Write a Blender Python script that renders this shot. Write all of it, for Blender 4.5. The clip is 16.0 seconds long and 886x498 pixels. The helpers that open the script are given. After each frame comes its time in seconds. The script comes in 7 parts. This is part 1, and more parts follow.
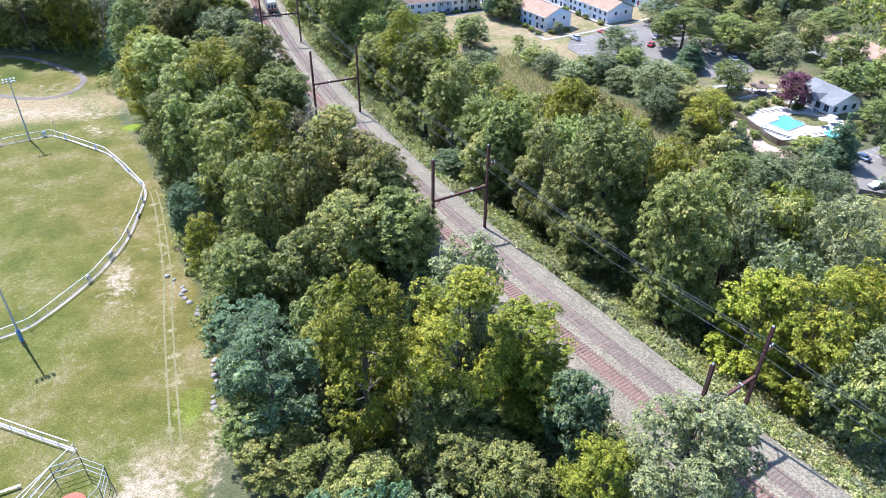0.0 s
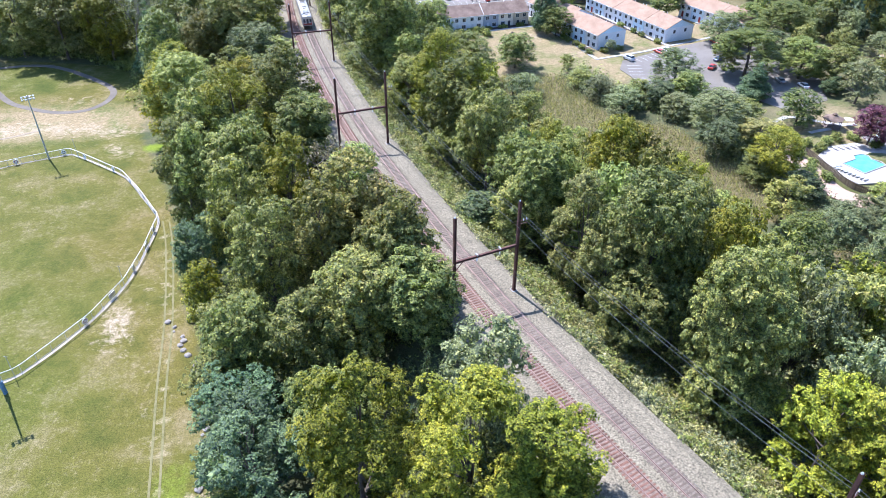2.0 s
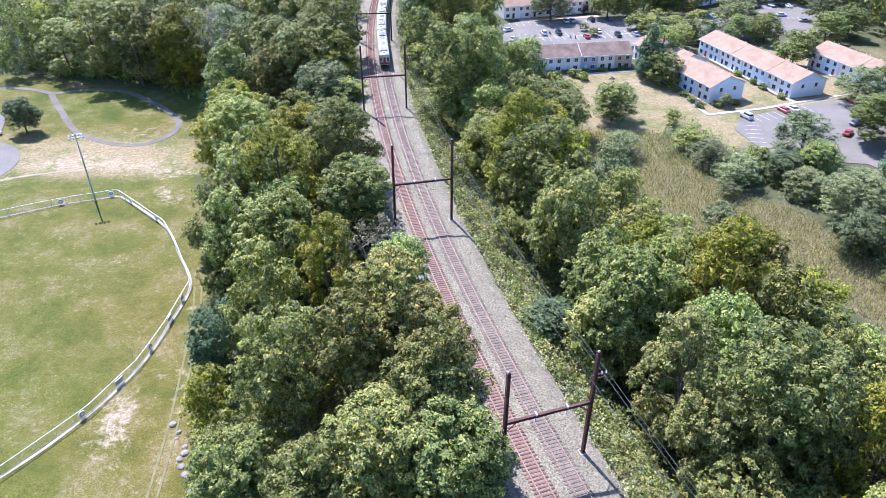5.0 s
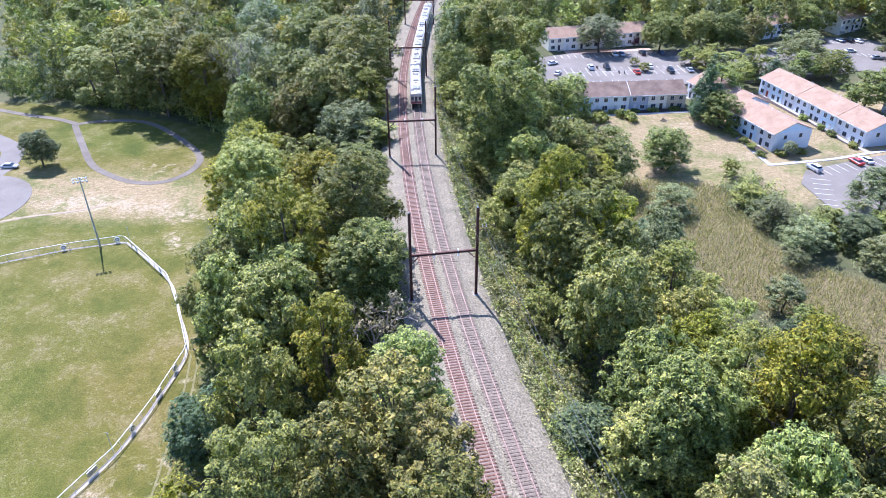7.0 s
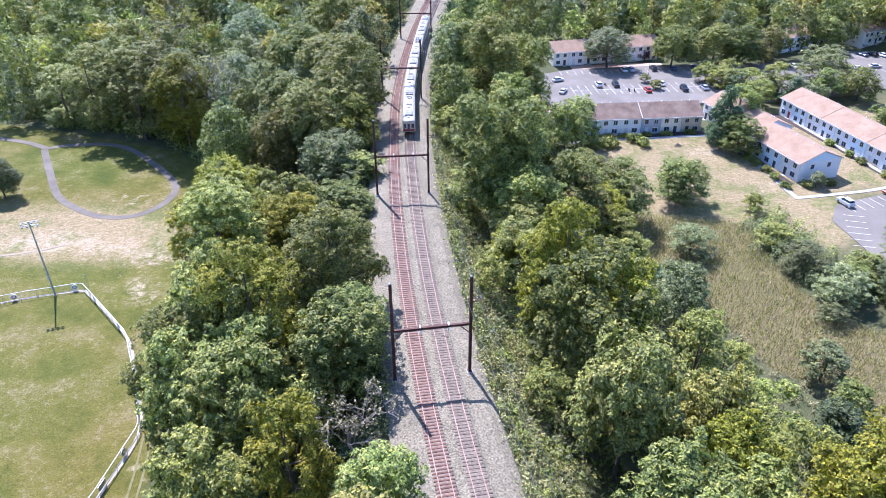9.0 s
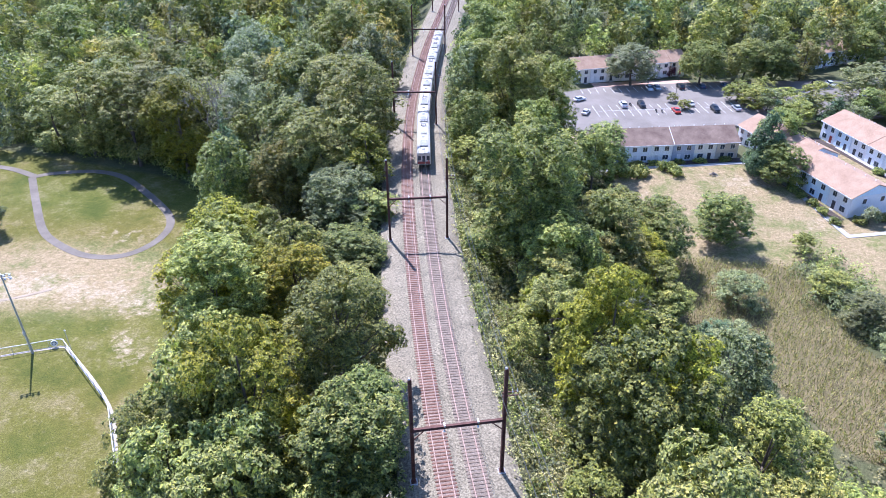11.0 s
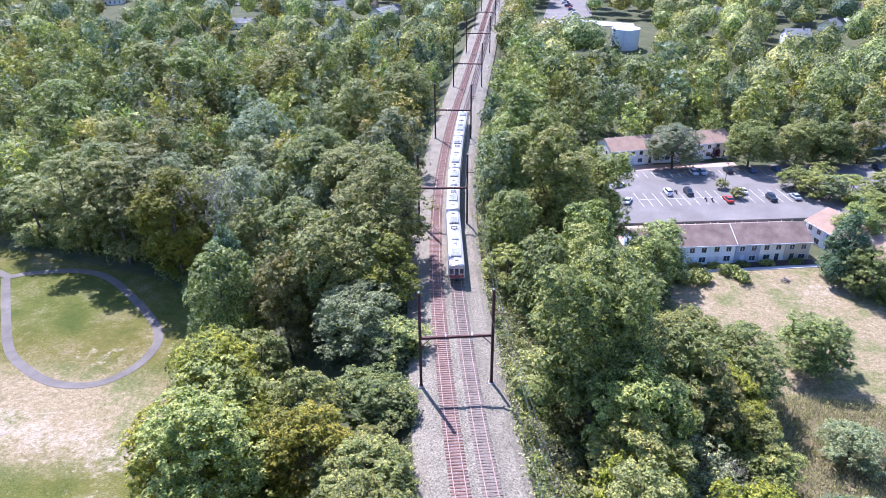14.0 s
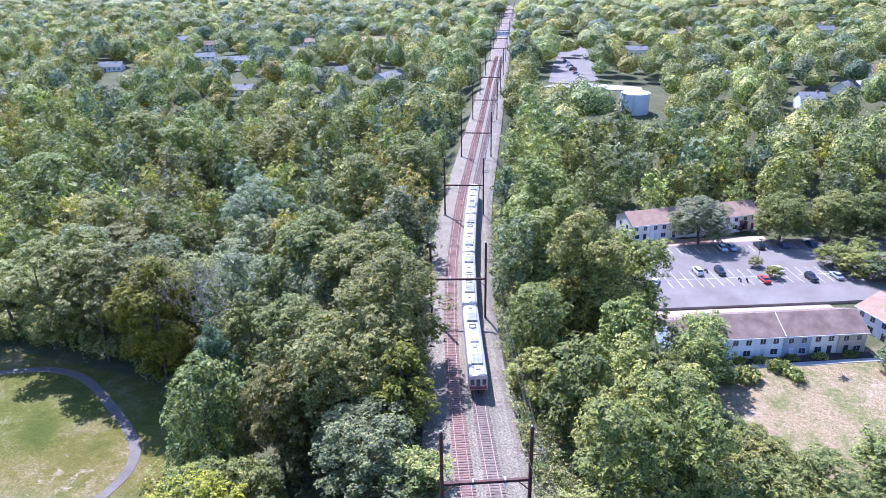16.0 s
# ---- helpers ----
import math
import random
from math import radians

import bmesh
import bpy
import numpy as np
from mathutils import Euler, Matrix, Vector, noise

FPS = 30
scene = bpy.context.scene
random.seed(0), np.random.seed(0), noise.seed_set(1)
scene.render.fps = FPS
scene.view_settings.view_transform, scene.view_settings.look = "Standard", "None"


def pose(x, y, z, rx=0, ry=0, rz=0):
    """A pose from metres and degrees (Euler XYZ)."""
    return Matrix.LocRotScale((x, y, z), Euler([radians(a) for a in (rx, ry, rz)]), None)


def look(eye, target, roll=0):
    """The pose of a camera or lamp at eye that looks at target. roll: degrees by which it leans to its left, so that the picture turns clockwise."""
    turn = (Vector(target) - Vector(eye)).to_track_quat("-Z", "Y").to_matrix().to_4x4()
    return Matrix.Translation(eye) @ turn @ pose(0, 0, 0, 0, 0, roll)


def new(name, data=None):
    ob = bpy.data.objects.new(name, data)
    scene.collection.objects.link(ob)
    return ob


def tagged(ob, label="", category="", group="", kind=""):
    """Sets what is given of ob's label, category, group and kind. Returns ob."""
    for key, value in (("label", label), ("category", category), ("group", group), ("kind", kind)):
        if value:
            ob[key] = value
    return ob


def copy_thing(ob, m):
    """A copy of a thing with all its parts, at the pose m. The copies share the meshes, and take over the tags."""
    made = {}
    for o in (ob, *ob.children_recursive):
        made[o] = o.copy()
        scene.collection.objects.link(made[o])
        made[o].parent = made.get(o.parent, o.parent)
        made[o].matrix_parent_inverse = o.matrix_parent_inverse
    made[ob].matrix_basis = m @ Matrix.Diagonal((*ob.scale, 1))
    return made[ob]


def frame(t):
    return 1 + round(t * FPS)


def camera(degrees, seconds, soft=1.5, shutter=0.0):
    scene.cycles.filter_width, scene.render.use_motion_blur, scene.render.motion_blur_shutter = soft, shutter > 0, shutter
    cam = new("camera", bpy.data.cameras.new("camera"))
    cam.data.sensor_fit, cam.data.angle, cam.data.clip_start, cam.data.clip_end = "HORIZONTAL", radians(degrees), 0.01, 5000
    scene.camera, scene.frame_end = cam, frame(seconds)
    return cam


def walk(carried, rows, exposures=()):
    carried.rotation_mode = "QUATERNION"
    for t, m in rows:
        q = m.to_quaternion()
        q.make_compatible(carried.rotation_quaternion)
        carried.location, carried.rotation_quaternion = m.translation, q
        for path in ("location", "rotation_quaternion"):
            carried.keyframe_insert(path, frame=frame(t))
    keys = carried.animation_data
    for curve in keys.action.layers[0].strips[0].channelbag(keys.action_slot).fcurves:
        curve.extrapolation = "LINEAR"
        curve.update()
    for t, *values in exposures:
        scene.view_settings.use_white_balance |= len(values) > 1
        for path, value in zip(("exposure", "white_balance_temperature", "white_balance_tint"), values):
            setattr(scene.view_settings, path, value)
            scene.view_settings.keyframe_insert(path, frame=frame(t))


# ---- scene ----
cam = camera(64.8, 16.0, soft=0.4)
PATH = [
    (0, (0.522, -0.495, 82.607), (0.497, 1.151, 81.471), 0.6),
    (0.5, (1.471, 3.548, 82.537), (1.43, 5.195, 81.403), 0.4),
    (1, (2.328, 7.668, 82.389), (2.272, 9.316, 81.257), 0.3),
    (1.5, (2.878, 12.282, 82.581), (2.783, 13.928, 81.448), 0.3),
    (2, (3.438, 16.747, 82.804), (3.282, 18.386, 81.669), 0.2),
    (2.5, (3.819, 21.384, 82.886), (3.604, 23.016, 81.751), 0.2),
    (3, (3.92, 26.083, 82.918), (3.662, 27.71, 81.783), 0.1),
    (3.5, (4.152, 30.733, 82.848), (3.864, 32.355, 81.714), 0.0),
    (4, (3.881, 35.52, 82.746), (3.563, 37.142, 81.619), 0.1),
    (6.5, (2.507, 58.845, 82.413), (2.001, 60.457, 81.343), -0.2),
    (7, (1.782, 63.545, 82.571), (1.262, 65.157, 81.507), -0.2),
    (7.5, (1.163, 68.229, 82.556), (0.637, 69.839, 81.493), -0.2),
    (8, (0.226, 72.87, 82.463), (-0.3, 74.481, 81.4), -0.3),
    (8.5, (-0.684, 77.558, 82.406), (-1.212, 79.169, 81.345), -0.3),
    (9, (-1.915, 82.164, 82.333), (-2.446, 83.774, 81.272), -0.3),
    (11.5, (-11.865, 101.677, 82.245), (-12.422, 103.287, 81.197), -0.6),
    (12, (-14.044, 105.7, 82.138), (-14.608, 107.316, 81.103), -0.6),
    (12.5, (-16.612, 109.807, 81.898), (-17.18, 111.431, 80.878), -0.5),
    (13, (-18.871, 113.848, 81.711), (-19.448, 115.486, 80.718), -0.6),
    (13.5, (-21.479, 117.996, 81.554), (-22.063, 119.654, 80.601), -0.6),
    (14, (-24.034, 122.268, 81.591), (-24.624, 123.945, 80.675), -0.5),
    (14.5, (-26.242, 126.262, 81.687), (-26.84, 127.958, 80.811), -0.7),
    (15, (-28.758, 130.395, 81.924), (-29.36, 132.108, 81.085), -0.7),
    (15.5, (-31.134, 134.493, 81.995), (-31.74, 136.223, 81.196), -0.7),
    (16, (-32.938, 138.587, 81.732), (-33.548, 140.328, 80.959), -0.9),
]
walk(cam, [(t, look(eye, target, roll)) for t, eye, target, roll in PATH], exposures=[(0, 1.13, 5500, 17), (6.5, 1.10, 5380, 24), (12.5, 1.09, 5380, 27), (16, 1.15, 5120, 32)])

# ---- world and sun ----
SUN_AZ = math.atan2(0.72, -0.69)          # the sun stands ahead and to the left of the flight
SUN_EL = radians(53.5)
world = bpy.data.worlds.new("world")
scene.world = world
world.use_nodes = True
wn = world.node_tree.nodes
sky = wn.new("ShaderNodeTexSky")
sky.sky_type, sky.sun_disc = "NISHITA", False
sky.sun_elevation, sky.sun_rotation = SUN_EL, math.pi / 2 - SUN_AZ
sky.air_density, sky.dust_density, sky.ozone_density = 1.1, 0.4, 5.0
wn["Background"].inputs[1].default_value = 0.15
world.node_tree.links.new(sky.outputs[0], wn["Background"].inputs[0])
sun_data = bpy.data.lights.new("sun", "SUN")
sun_data.energy, sun_data.angle, sun_data.color = 5.0, radians(0.55), (1.0, 0.965, 0.92)
sun = new("sun", sun_data)
sun_dir = Vector((math.cos(SUN_AZ) * math.cos(SUN_EL), math.sin(SUN_AZ) * math.cos(SUN_EL), math.sin(SUN_EL)))
sun.matrix_world = look(sun_dir * 400, (0, 0, 0))


# ---- materials ----
def node_mat(name, rough=0.8, metal=0.0, spec=0.3):
    m = bpy.data.materials.new(name)
    m.use_nodes = True
    b = m.node_tree.nodes["Principled BSDF"]
    b.inputs["Roughness"].default_value = rough
    b.inputs["Metallic"].default_value = metal
    b.inputs["Specular IOR Level"].default_value = spec
    return m, m.node_tree.nodes, m.node_tree.links, b


def noise_of(n, l, scale, detail=4, rough=0.6, coord=None):
    t = n.new("ShaderNodeTexNoise")
    t.inputs["Scale"].default_value, t.inputs["Detail"].default_value, t.inputs["Roughness"].default_value = scale, detail, rough
    if coord is None:
        coord = n.new("ShaderNodeTexCoord").outputs["Object"]
    l.new(coord, t.inputs["Vector"])
    return t.outputs["Fac"]


def ramp_of(n, l, fac, stops):
    r = n.new("ShaderNodeValToRGB")
    e = r.color_ramp.elements
    while len(e) < len(stops):
        e.new(0.5)
    for i, (p, c) in enumerate(stops):
        e[i].position, e[i].color = p, (*c, 1)
    l.new(fac, r.inputs["Fac"])
    return r.outputs["Color"]


def mix_of(n, l, fac, a, b, kind="MIX"):
    m = n.new("ShaderNodeMix")
    m.data_type, m.blend_type = "RGBA", kind
    for sock, v in ((m.inputs["Factor"], fac), (m.inputs["A"], a), (m.inputs["B"], b)):
        if hasattr(v, "is_output"):
            l.new(v, sock)
        else:
            sock.default_value = v if isinstance(v, float) else (*v, 1)
    return m.outputs["Result"]


def bump_of(n, l, b, height, strength, dist=0.05):
    k = n.new("ShaderNodeBump")
    k.inputs["Strength"].default_value, k.inputs["Distance"].default_value = strength, dist
    l.new(height, k.inputs["Height"])
    l.new(k.outputs["Normal"], b.inputs["Normal"])


def rough_mat(name, dark, light, scale=3.0, fine=40.0, rough=0.85, metal=0.0, bump=0.3, vary=0.0, spec=0.3, grain=(0.78, 1.12)):
    """A worn surface: large stains, fine grain, relief; vary: change from object to object."""
    m, n, l, b = node_mat(name, rough, metal, spec)
    co = n.new("ShaderNodeTexCoord").outputs["Object"]
    big, small = noise_of(n, l, scale, 5, 0.65, co), noise_of(n, l, fine, 3, 0.6, co)
    c = ramp_of(n, l, big, [(0.3, dark), (0.7, light)])
    g = ramp_of(n, l, small, [(0.3, (grain[0],) * 3), (0.72, (grain[1],) * 3)])
    c = mix_of(n, l, 1.0, c, g, "MULTIPLY")
    if vary:
        oi = n.new("ShaderNodeObjectInfo").outputs["Random"]
        v = ramp_of(n, l, oi, [(0.0, (1 - vary,) * 3), (1.0, (1 + vary,) * 3)])
        c = mix_of(n, l, 1.0, c, v, "MULTIPLY")
    l.new(c, b.inputs["Base Color"])
    if bump:
        bump_of(n, l, b, small, bump)
    return m


def leaf_mat(name, cols, through_light=0.17, hue=0.02, rough=0.55, patch_scale=0.35, per_leaf=0.45, cell=5.5, gaps=0.35):
    """Foliage: leaf colour changes from leaf to leaf, from tree to tree and in broad patches; light shines through."""
    m, n, l, b = node_mat(name, rough, 0, 0.16)
    isl = n.new("ShaderNodeNewGeometry").outputs["Random Per Island"]
    co = n.new("ShaderNodeTexCoord").outputs["Object"]
    patch = noise_of(n, l, patch_scale, 3, 0.6, co)
    add = n.new("ShaderNodeMath")
    add.operation = "MULTIPLY_ADD"
    l.new(patch, add.inputs[0])
    add.inputs[1].default_value = 1.3
    sub = n.new("ShaderNodeMath")
    sub.operation = "MULTIPLY_ADD"
    l.new(isl, sub.inputs[0])
    sub.inputs[1].default_value, sub.inputs[2].default_value = per_leaf, -0.15 - per_leaf / 2
    l.new(sub.outputs[0], add.inputs[2])
    c = ramp_of(n, l, add.outputs[0], [(0.1, cols[0]), (0.5, cols[1]), (0.9, cols[2])])
    own = n.new("ShaderNodeAttribute")               # each tree of a joined wood has a tint of its own
    own.attribute_name = "tint"
    mixed = n.new("ShaderNodeMath")
    l.new(n.new("ShaderNodeObjectInfo").outputs["Random"], mixed.inputs[0])
    l.new(own.outputs["Fac"], mixed.inputs[1])
    frac = n.new("ShaderNodeMath")
    frac.operation = "FRACT"
    l.new(mixed.outputs[0], frac.inputs[0])
    oi = frac.outputs[0]
    hs = n.new("ShaderNodeHueSaturation")
    mr = n.new("ShaderNodeMapRange")
    mr.inputs["To Min"].default_value, mr.inputs["To Max"].default_value = 0.5 - hue, 0.5 + hue
    l.new(oi, mr.inputs["Value"])
    l.new(mr.outputs[0], hs.inputs["Hue"])
    mv = n.new("ShaderNodeMapRange")
    mv.inputs["To Min"].default_value, mv.inputs["To Max"].default_value = 0.70, 1.30
    wt = n.new("ShaderNodeTexWhiteNoise")
    wt.noise_dimensions = "1D"
    l.new(oi, wt.inputs["W"])
    l.new(wt.outputs["Value"], mv.inputs["Value"])
    l.new(mv.outputs[0], hs.inputs["Value"])
    hs.inputs["Saturation"].default_value = 1.05
    l.new(c, hs.inputs["Color"])
    vo = n.new("ShaderNodeTexVoronoi")          # single leaves within a spray
    vo.inputs["Scale"].default_value = cell
    l.new(co, vo.inputs["Vector"])
    sep = n.new("ShaderNodeSeparateColor")
    l.new(vo.outputs["Color"], sep.inputs[0])
    leafy = ramp_of(n, l, sep.outputs[0], [(0.05, (0.36, 0.42, 0.46)), (0.5, (1.0, 1.0, 0.95)), (0.95, (1.9, 1.76, 1.18))])
    hue_c = mix_of(n, l, 1.0, hs.outputs["Color"], leafy, "MULTIPLY")
    l.new(hue_c, b.inputs["Base Color"])
    tilt = n.new("ShaderNodeVectorMath")
    tilt.operation = "MULTIPLY_ADD"
    l.new(vo.outputs["Color"], tilt.inputs[0])
    tilt.inputs[1].default_value, tilt.inputs[2].default_value = (0.9, 0.9, 0.8), (-0.45, -0.45, -0.25)
    lean = n.new("ShaderNodeVectorMath")
    l.new(tilt.outputs[0], lean.inputs[0])
    l.new(n.new("ShaderNodeNewGeometry").outputs["Normal"], lean.inputs[1])
    unit = n.new("ShaderNodeVectorMath")
    unit.operation = "NORMALIZE"
    l.new(lean.outputs[0], unit.inputs[0])
    l.new(unit.outputs[0], b.inputs["Normal"])
    tr = n.new("ShaderNodeBsdfTranslucent")
    warm = mix_of(n, l, 1.0, hue_c, (1.2, 1.4, 0.7), "MULTIPLY")
    l.new(warm, tr.inputs["Color"])
    ms = n.new("ShaderNodeMixShader")
    ms.inputs[0].default_value = through_light
    l.new(b.outputs[0], ms.inputs[1])
    l.new(tr.outputs[0], ms.inputs[2])
    clear = n.new("ShaderNodeBsdfTransparent")      # gaps between the leaves of a spray
    hole = n.new("ShaderNodeMath")
    hole.operation = "LESS_THAN"
    l.new(sep.outputs[1], hole.inputs[0])
    closed = n.new("ShaderNodeAttribute")            # the inner foliage is closed
    closed.attribute_name = "solid"
    share = n.new("ShaderNodeMath")
    share.operation = "MULTIPLY_ADD"
    l.new(closed.outputs["Fac"], share.inputs[0])
    share.inputs[1].default_value, share.inputs[2].default_value = -gaps, gaps
    l.new(share.outputs[0], hole.inputs[1])
    mc = n.new("ShaderNodeMixShader")
    l.new(hole.outputs[0], mc.inputs[0])
    l.new(ms.outputs[0], mc.inputs[1])
    l.new(clear.outputs[0], mc.inputs[2])
    l.new(mc.outputs[0] if gaps else ms.outputs[0], n["Material Output"].inputs["Surface"])
    return m


LEAF = {
    "oak": leaf_mat("leaf_green", [(0.088, 0.116, 0.040), (0.188, 0.212, 0.068), (0.335, 0.316, 0.112)]),
    "olive": leaf_mat("leaf_olive", [(0.104, 0.116, 0.038), (0.204, 0.200, 0.062), (0.352, 0.294, 0.105)]),
    "yellow": leaf_mat("leaf_yellow_green", [(0.106, 0.132, 0.020), (0.225, 0.224, 0.034), (0.345, 0.308, 0.056)]),
    "light": leaf_mat("leaf_light_green", [(0.106, 0.136, 0.040), (0.216, 0.232, 0.068), (0.350, 0.330, 0.108)]),
    "grey": leaf_mat("leaf_grey_green", [(0.092, 0.114, 0.054), (0.178, 0.198, 0.098), (0.290, 0.292, 0.160)]),
    "blue": leaf_mat("leaf_blue_green", [(0.066, 0.108, 0.060), (0.116, 0.170, 0.092), (0.175, 0.228, 0.130)], 0.2),
    "dark": leaf_mat("leaf_dark_green", [(0.052, 0.083, 0.042), (0.107, 0.139, 0.070), (0.200, 0.211, 0.118)], 0.22),
    "plum": leaf_mat("leaf_plum", [(0.080, 0.032, 0.055), (0.160, 0.065, 0.105), (0.260, 0.110, 0.165)], 0.25),
    "vine": leaf_mat("leaf_vine", [(0.114, 0.128, 0.044), (0.222, 0.226, 0.080), (0.365, 0.325, 0.140)]),
    "pale": leaf_mat("leaf_pale", [(0.122, 0.145, 0.085), (0.218, 0.240, 0.150), (0.335, 0.345, 0.235)], 0.25),
    "dry": leaf_mat("leaf_dry", [(0.15, 0.13, 0.09), (0.27, 0.24, 0.17), (0.40, 0.36, 0.28)], 0.2, gaps=0.55),
    "weed": leaf_mat("leaf_weed", [(0.205, 0.200, 0.098), (0.330, 0.302, 0.166), (0.47, 0.42, 0.27)], 0.2, cell=9.0),
    "reed": leaf_mat("leaf_reed", [(0.165, 0.150, 0.080), (0.262, 0.236, 0.135), (0.375, 0.330, 0.215)], 0.3, gaps=0.0),
    "reed_old": leaf_mat("leaf_reed_old", [(0.150, 0.122, 0.066), (0.235, 0.190, 0.108), (0.330, 0.270, 0.165)], 0.25, gaps=0.0),
}
# Leaves of the joined woods: paler and bluer than LEAF, haze painted in.
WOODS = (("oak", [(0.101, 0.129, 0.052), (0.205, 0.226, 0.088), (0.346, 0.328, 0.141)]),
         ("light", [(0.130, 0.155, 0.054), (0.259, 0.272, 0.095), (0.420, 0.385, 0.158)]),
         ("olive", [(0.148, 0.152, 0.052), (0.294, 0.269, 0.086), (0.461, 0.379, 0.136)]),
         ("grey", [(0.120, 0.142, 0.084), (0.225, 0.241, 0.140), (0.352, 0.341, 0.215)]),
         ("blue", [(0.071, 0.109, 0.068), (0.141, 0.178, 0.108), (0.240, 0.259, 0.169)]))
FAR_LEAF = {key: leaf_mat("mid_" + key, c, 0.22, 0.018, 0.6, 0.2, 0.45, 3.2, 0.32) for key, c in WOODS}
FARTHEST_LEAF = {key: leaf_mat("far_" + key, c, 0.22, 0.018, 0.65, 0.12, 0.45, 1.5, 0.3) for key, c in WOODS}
BARK = rough_mat("bark", (0.06, 0.045, 0.035), (0.16, 0.13, 0.10), 1.5, 25, 0.95, bump=0.6)
DEAD = rough_mat("dead_wood", (0.20, 0.17, 0.14), (0.36, 0.32, 0.28), 1.5, 25, 0.95, bump=0.5)
BALLAST = rough_mat("ballast", (0.190, 0.161, 0.108), (0.264, 0.225, 0.152), 0.25, 4.0, 0.95, bump=1.0, grain=(0.38, 1.5))
RUST_BALLAST = rough_mat("rusty_ballast", (0.190, 0.132, 0.100), (0.285, 0.205, 0.160), 0.6, 4.5, 0.95, bump=1.0, grain=(0.6, 1.3))
TIE = rough_mat("weathered_tie", (0.148, 0.110, 0.078), (0.232, 0.178, 0.132), 1.2, 20, 0.95, vary=0.25)
TIE_RED = rough_mat("rusty_tie", (0.125, 0.064, 0.042), (0.205, 0.110, 0.076), 1.2, 20, 0.95, vary=0.25)
RAIL = rough_mat("rail_steel", (0.27, 0.175, 0.135), (0.40, 0.285, 0.23), 0.8, 30, 0.6, 0.3)
WORN_BALLAST = rough_mat("brownish_ballast", (0.165, 0.130, 0.098), (0.255, 0.205, 0.158), 0.6, 4.5, 0.95, bump=1.0, grain=(0.5, 1.35))
STEEL = rough_mat("rusted_steel", (0.075, 0.036, 0.028), (0.17, 0.082, 0.062), 0.7, 14, 0.8, 0.2)
WIRE = rough_mat("wire", (0.16, 0.16, 0.155), (0.30, 0.30, 0.29), 1, 10, 0.5, 0.6, 0)
CONCRETE = rough_mat("concrete", (0.33, 0.31, 0.28), (0.46, 0.44, 0.405), 0.4, 9, 0.9)
ASPHALT = rough_mat("asphalt", (0.158, 0.137, 0.112), (0.232, 0.205, 0.170), 0.10, 6, 0.9)
WHITE_PAINT = rough_mat("road_paint", (0.62, 0.62, 0.60), (0.82, 0.82, 0.80), 1.0, 20, 0.8)
GALV = rough_mat("galvanised_steel", (0.38, 0.40, 0.41), (0.55, 0.57, 0.58), 1, 20, 0.5, 0.5)
DARK_METAL = rough_mat("dark_metal", (0.03, 0.03, 0.03), (0.07, 0.07, 0.07), 1, 20, 0.6, 0.4)
CAP = rough_mat("fence_cap", (0.72, 0.71, 0.66), (0.86, 0.85, 0.80), 1, 20, 0.7)
RUBBER = rough_mat("rubber", (0.015, 0.015, 0.016), (0.035, 0.035, 0.036), 3, 30, 0.9)


def glass_mat(name, col=(0.03, 0.04, 0.05)):
    m, n, l, b = node_mat(name, 0.08, 0.0, 0.6)
    f = noise_of(n, l, 0.6, 2, 0.5)
    l.new(ramp_of(n, l, f, [(0.35, col), (0.7, tuple(c * 2.2 for c in col))]), b.inputs["Base Color"])
    return m


PANE = glass_mat("dark_glass")


# ---- building helpers ----
def part(name, bm, material, parent=None, label=""):
    me = bpy.data.meshes.new(name)
    bm.to_mesh(me)
    bm.free()
    me.materials.append(material)
    ob = new(name, me)
    ob.parent = parent
    if label:
        ob["label"] = label
    return ob


def raw(name, verts, faces, material, parent=None, label=""):
    me = bpy.data.meshes.new(name)
    me.from_pydata([tuple(v) for v in verts], [], [tuple(f) for f in faces])
    me.materials.append(material)
    ob = new(name, me)
    ob.parent = parent
    if label:
        ob["label"] = label
    return ob


def quads_object(name, verts, material, parent=None, **marks):
    """One mesh of loose leaves from an array (count, corners, 3); marks: a value for each leaf."""
    q, c = verts.shape[:2]
    me = bpy.data.meshes.new(name)
    me.vertices.add(c * q)
    me.vertices.foreach_set("co", verts.astype(np.float32).ravel())
    me.loops.add(c * q)
    me.loops.foreach_set("vertex_index", np.arange(c * q, dtype=np.int32))
    me.polygons.add(q)
    me.polygons.foreach_set("loop_start", np.arange(0, c * q, c, dtype=np.int32))
    me.update(calc_edges=True)
    for key, values in marks.items():
        me.attributes.new(key, "FLOAT", "FACE").data.foreach_set("value", np.asarray(values, np.float32))
    me.materials.append(material)
    ob = new(name, me)
    ob.parent = parent
    return ob


def box(bm, x0, y0, z0, x1, y1, z1, m=None):
    vs = [Vector((x, y, z)) for z in (z0, z1) for y in (y0, y1) for x in (x0, x1)]
    if m is not None:
        vs = [m @ v for v in vs]
    v = [bm.verts.new(p) for p in vs]
    for f in ((0, 2, 3, 1), (4, 5, 7, 6), (0, 1, 5, 4), (2, 6, 7, 3), (0, 4, 6, 2), (1, 3, 7, 5)):
        bm.faces.new([v[i] for i in f])
    return v


def boxes(*rows):
    bm = bmesh.new()
    for r in rows:
        box(bm, *r)
    return bm


def bevelled(bm, w=0.03, seg=1):
    bmesh.ops.bevel(bm, geom=bm.edges[:], offset=w, segments=seg, affect="EDGES")
    return bm


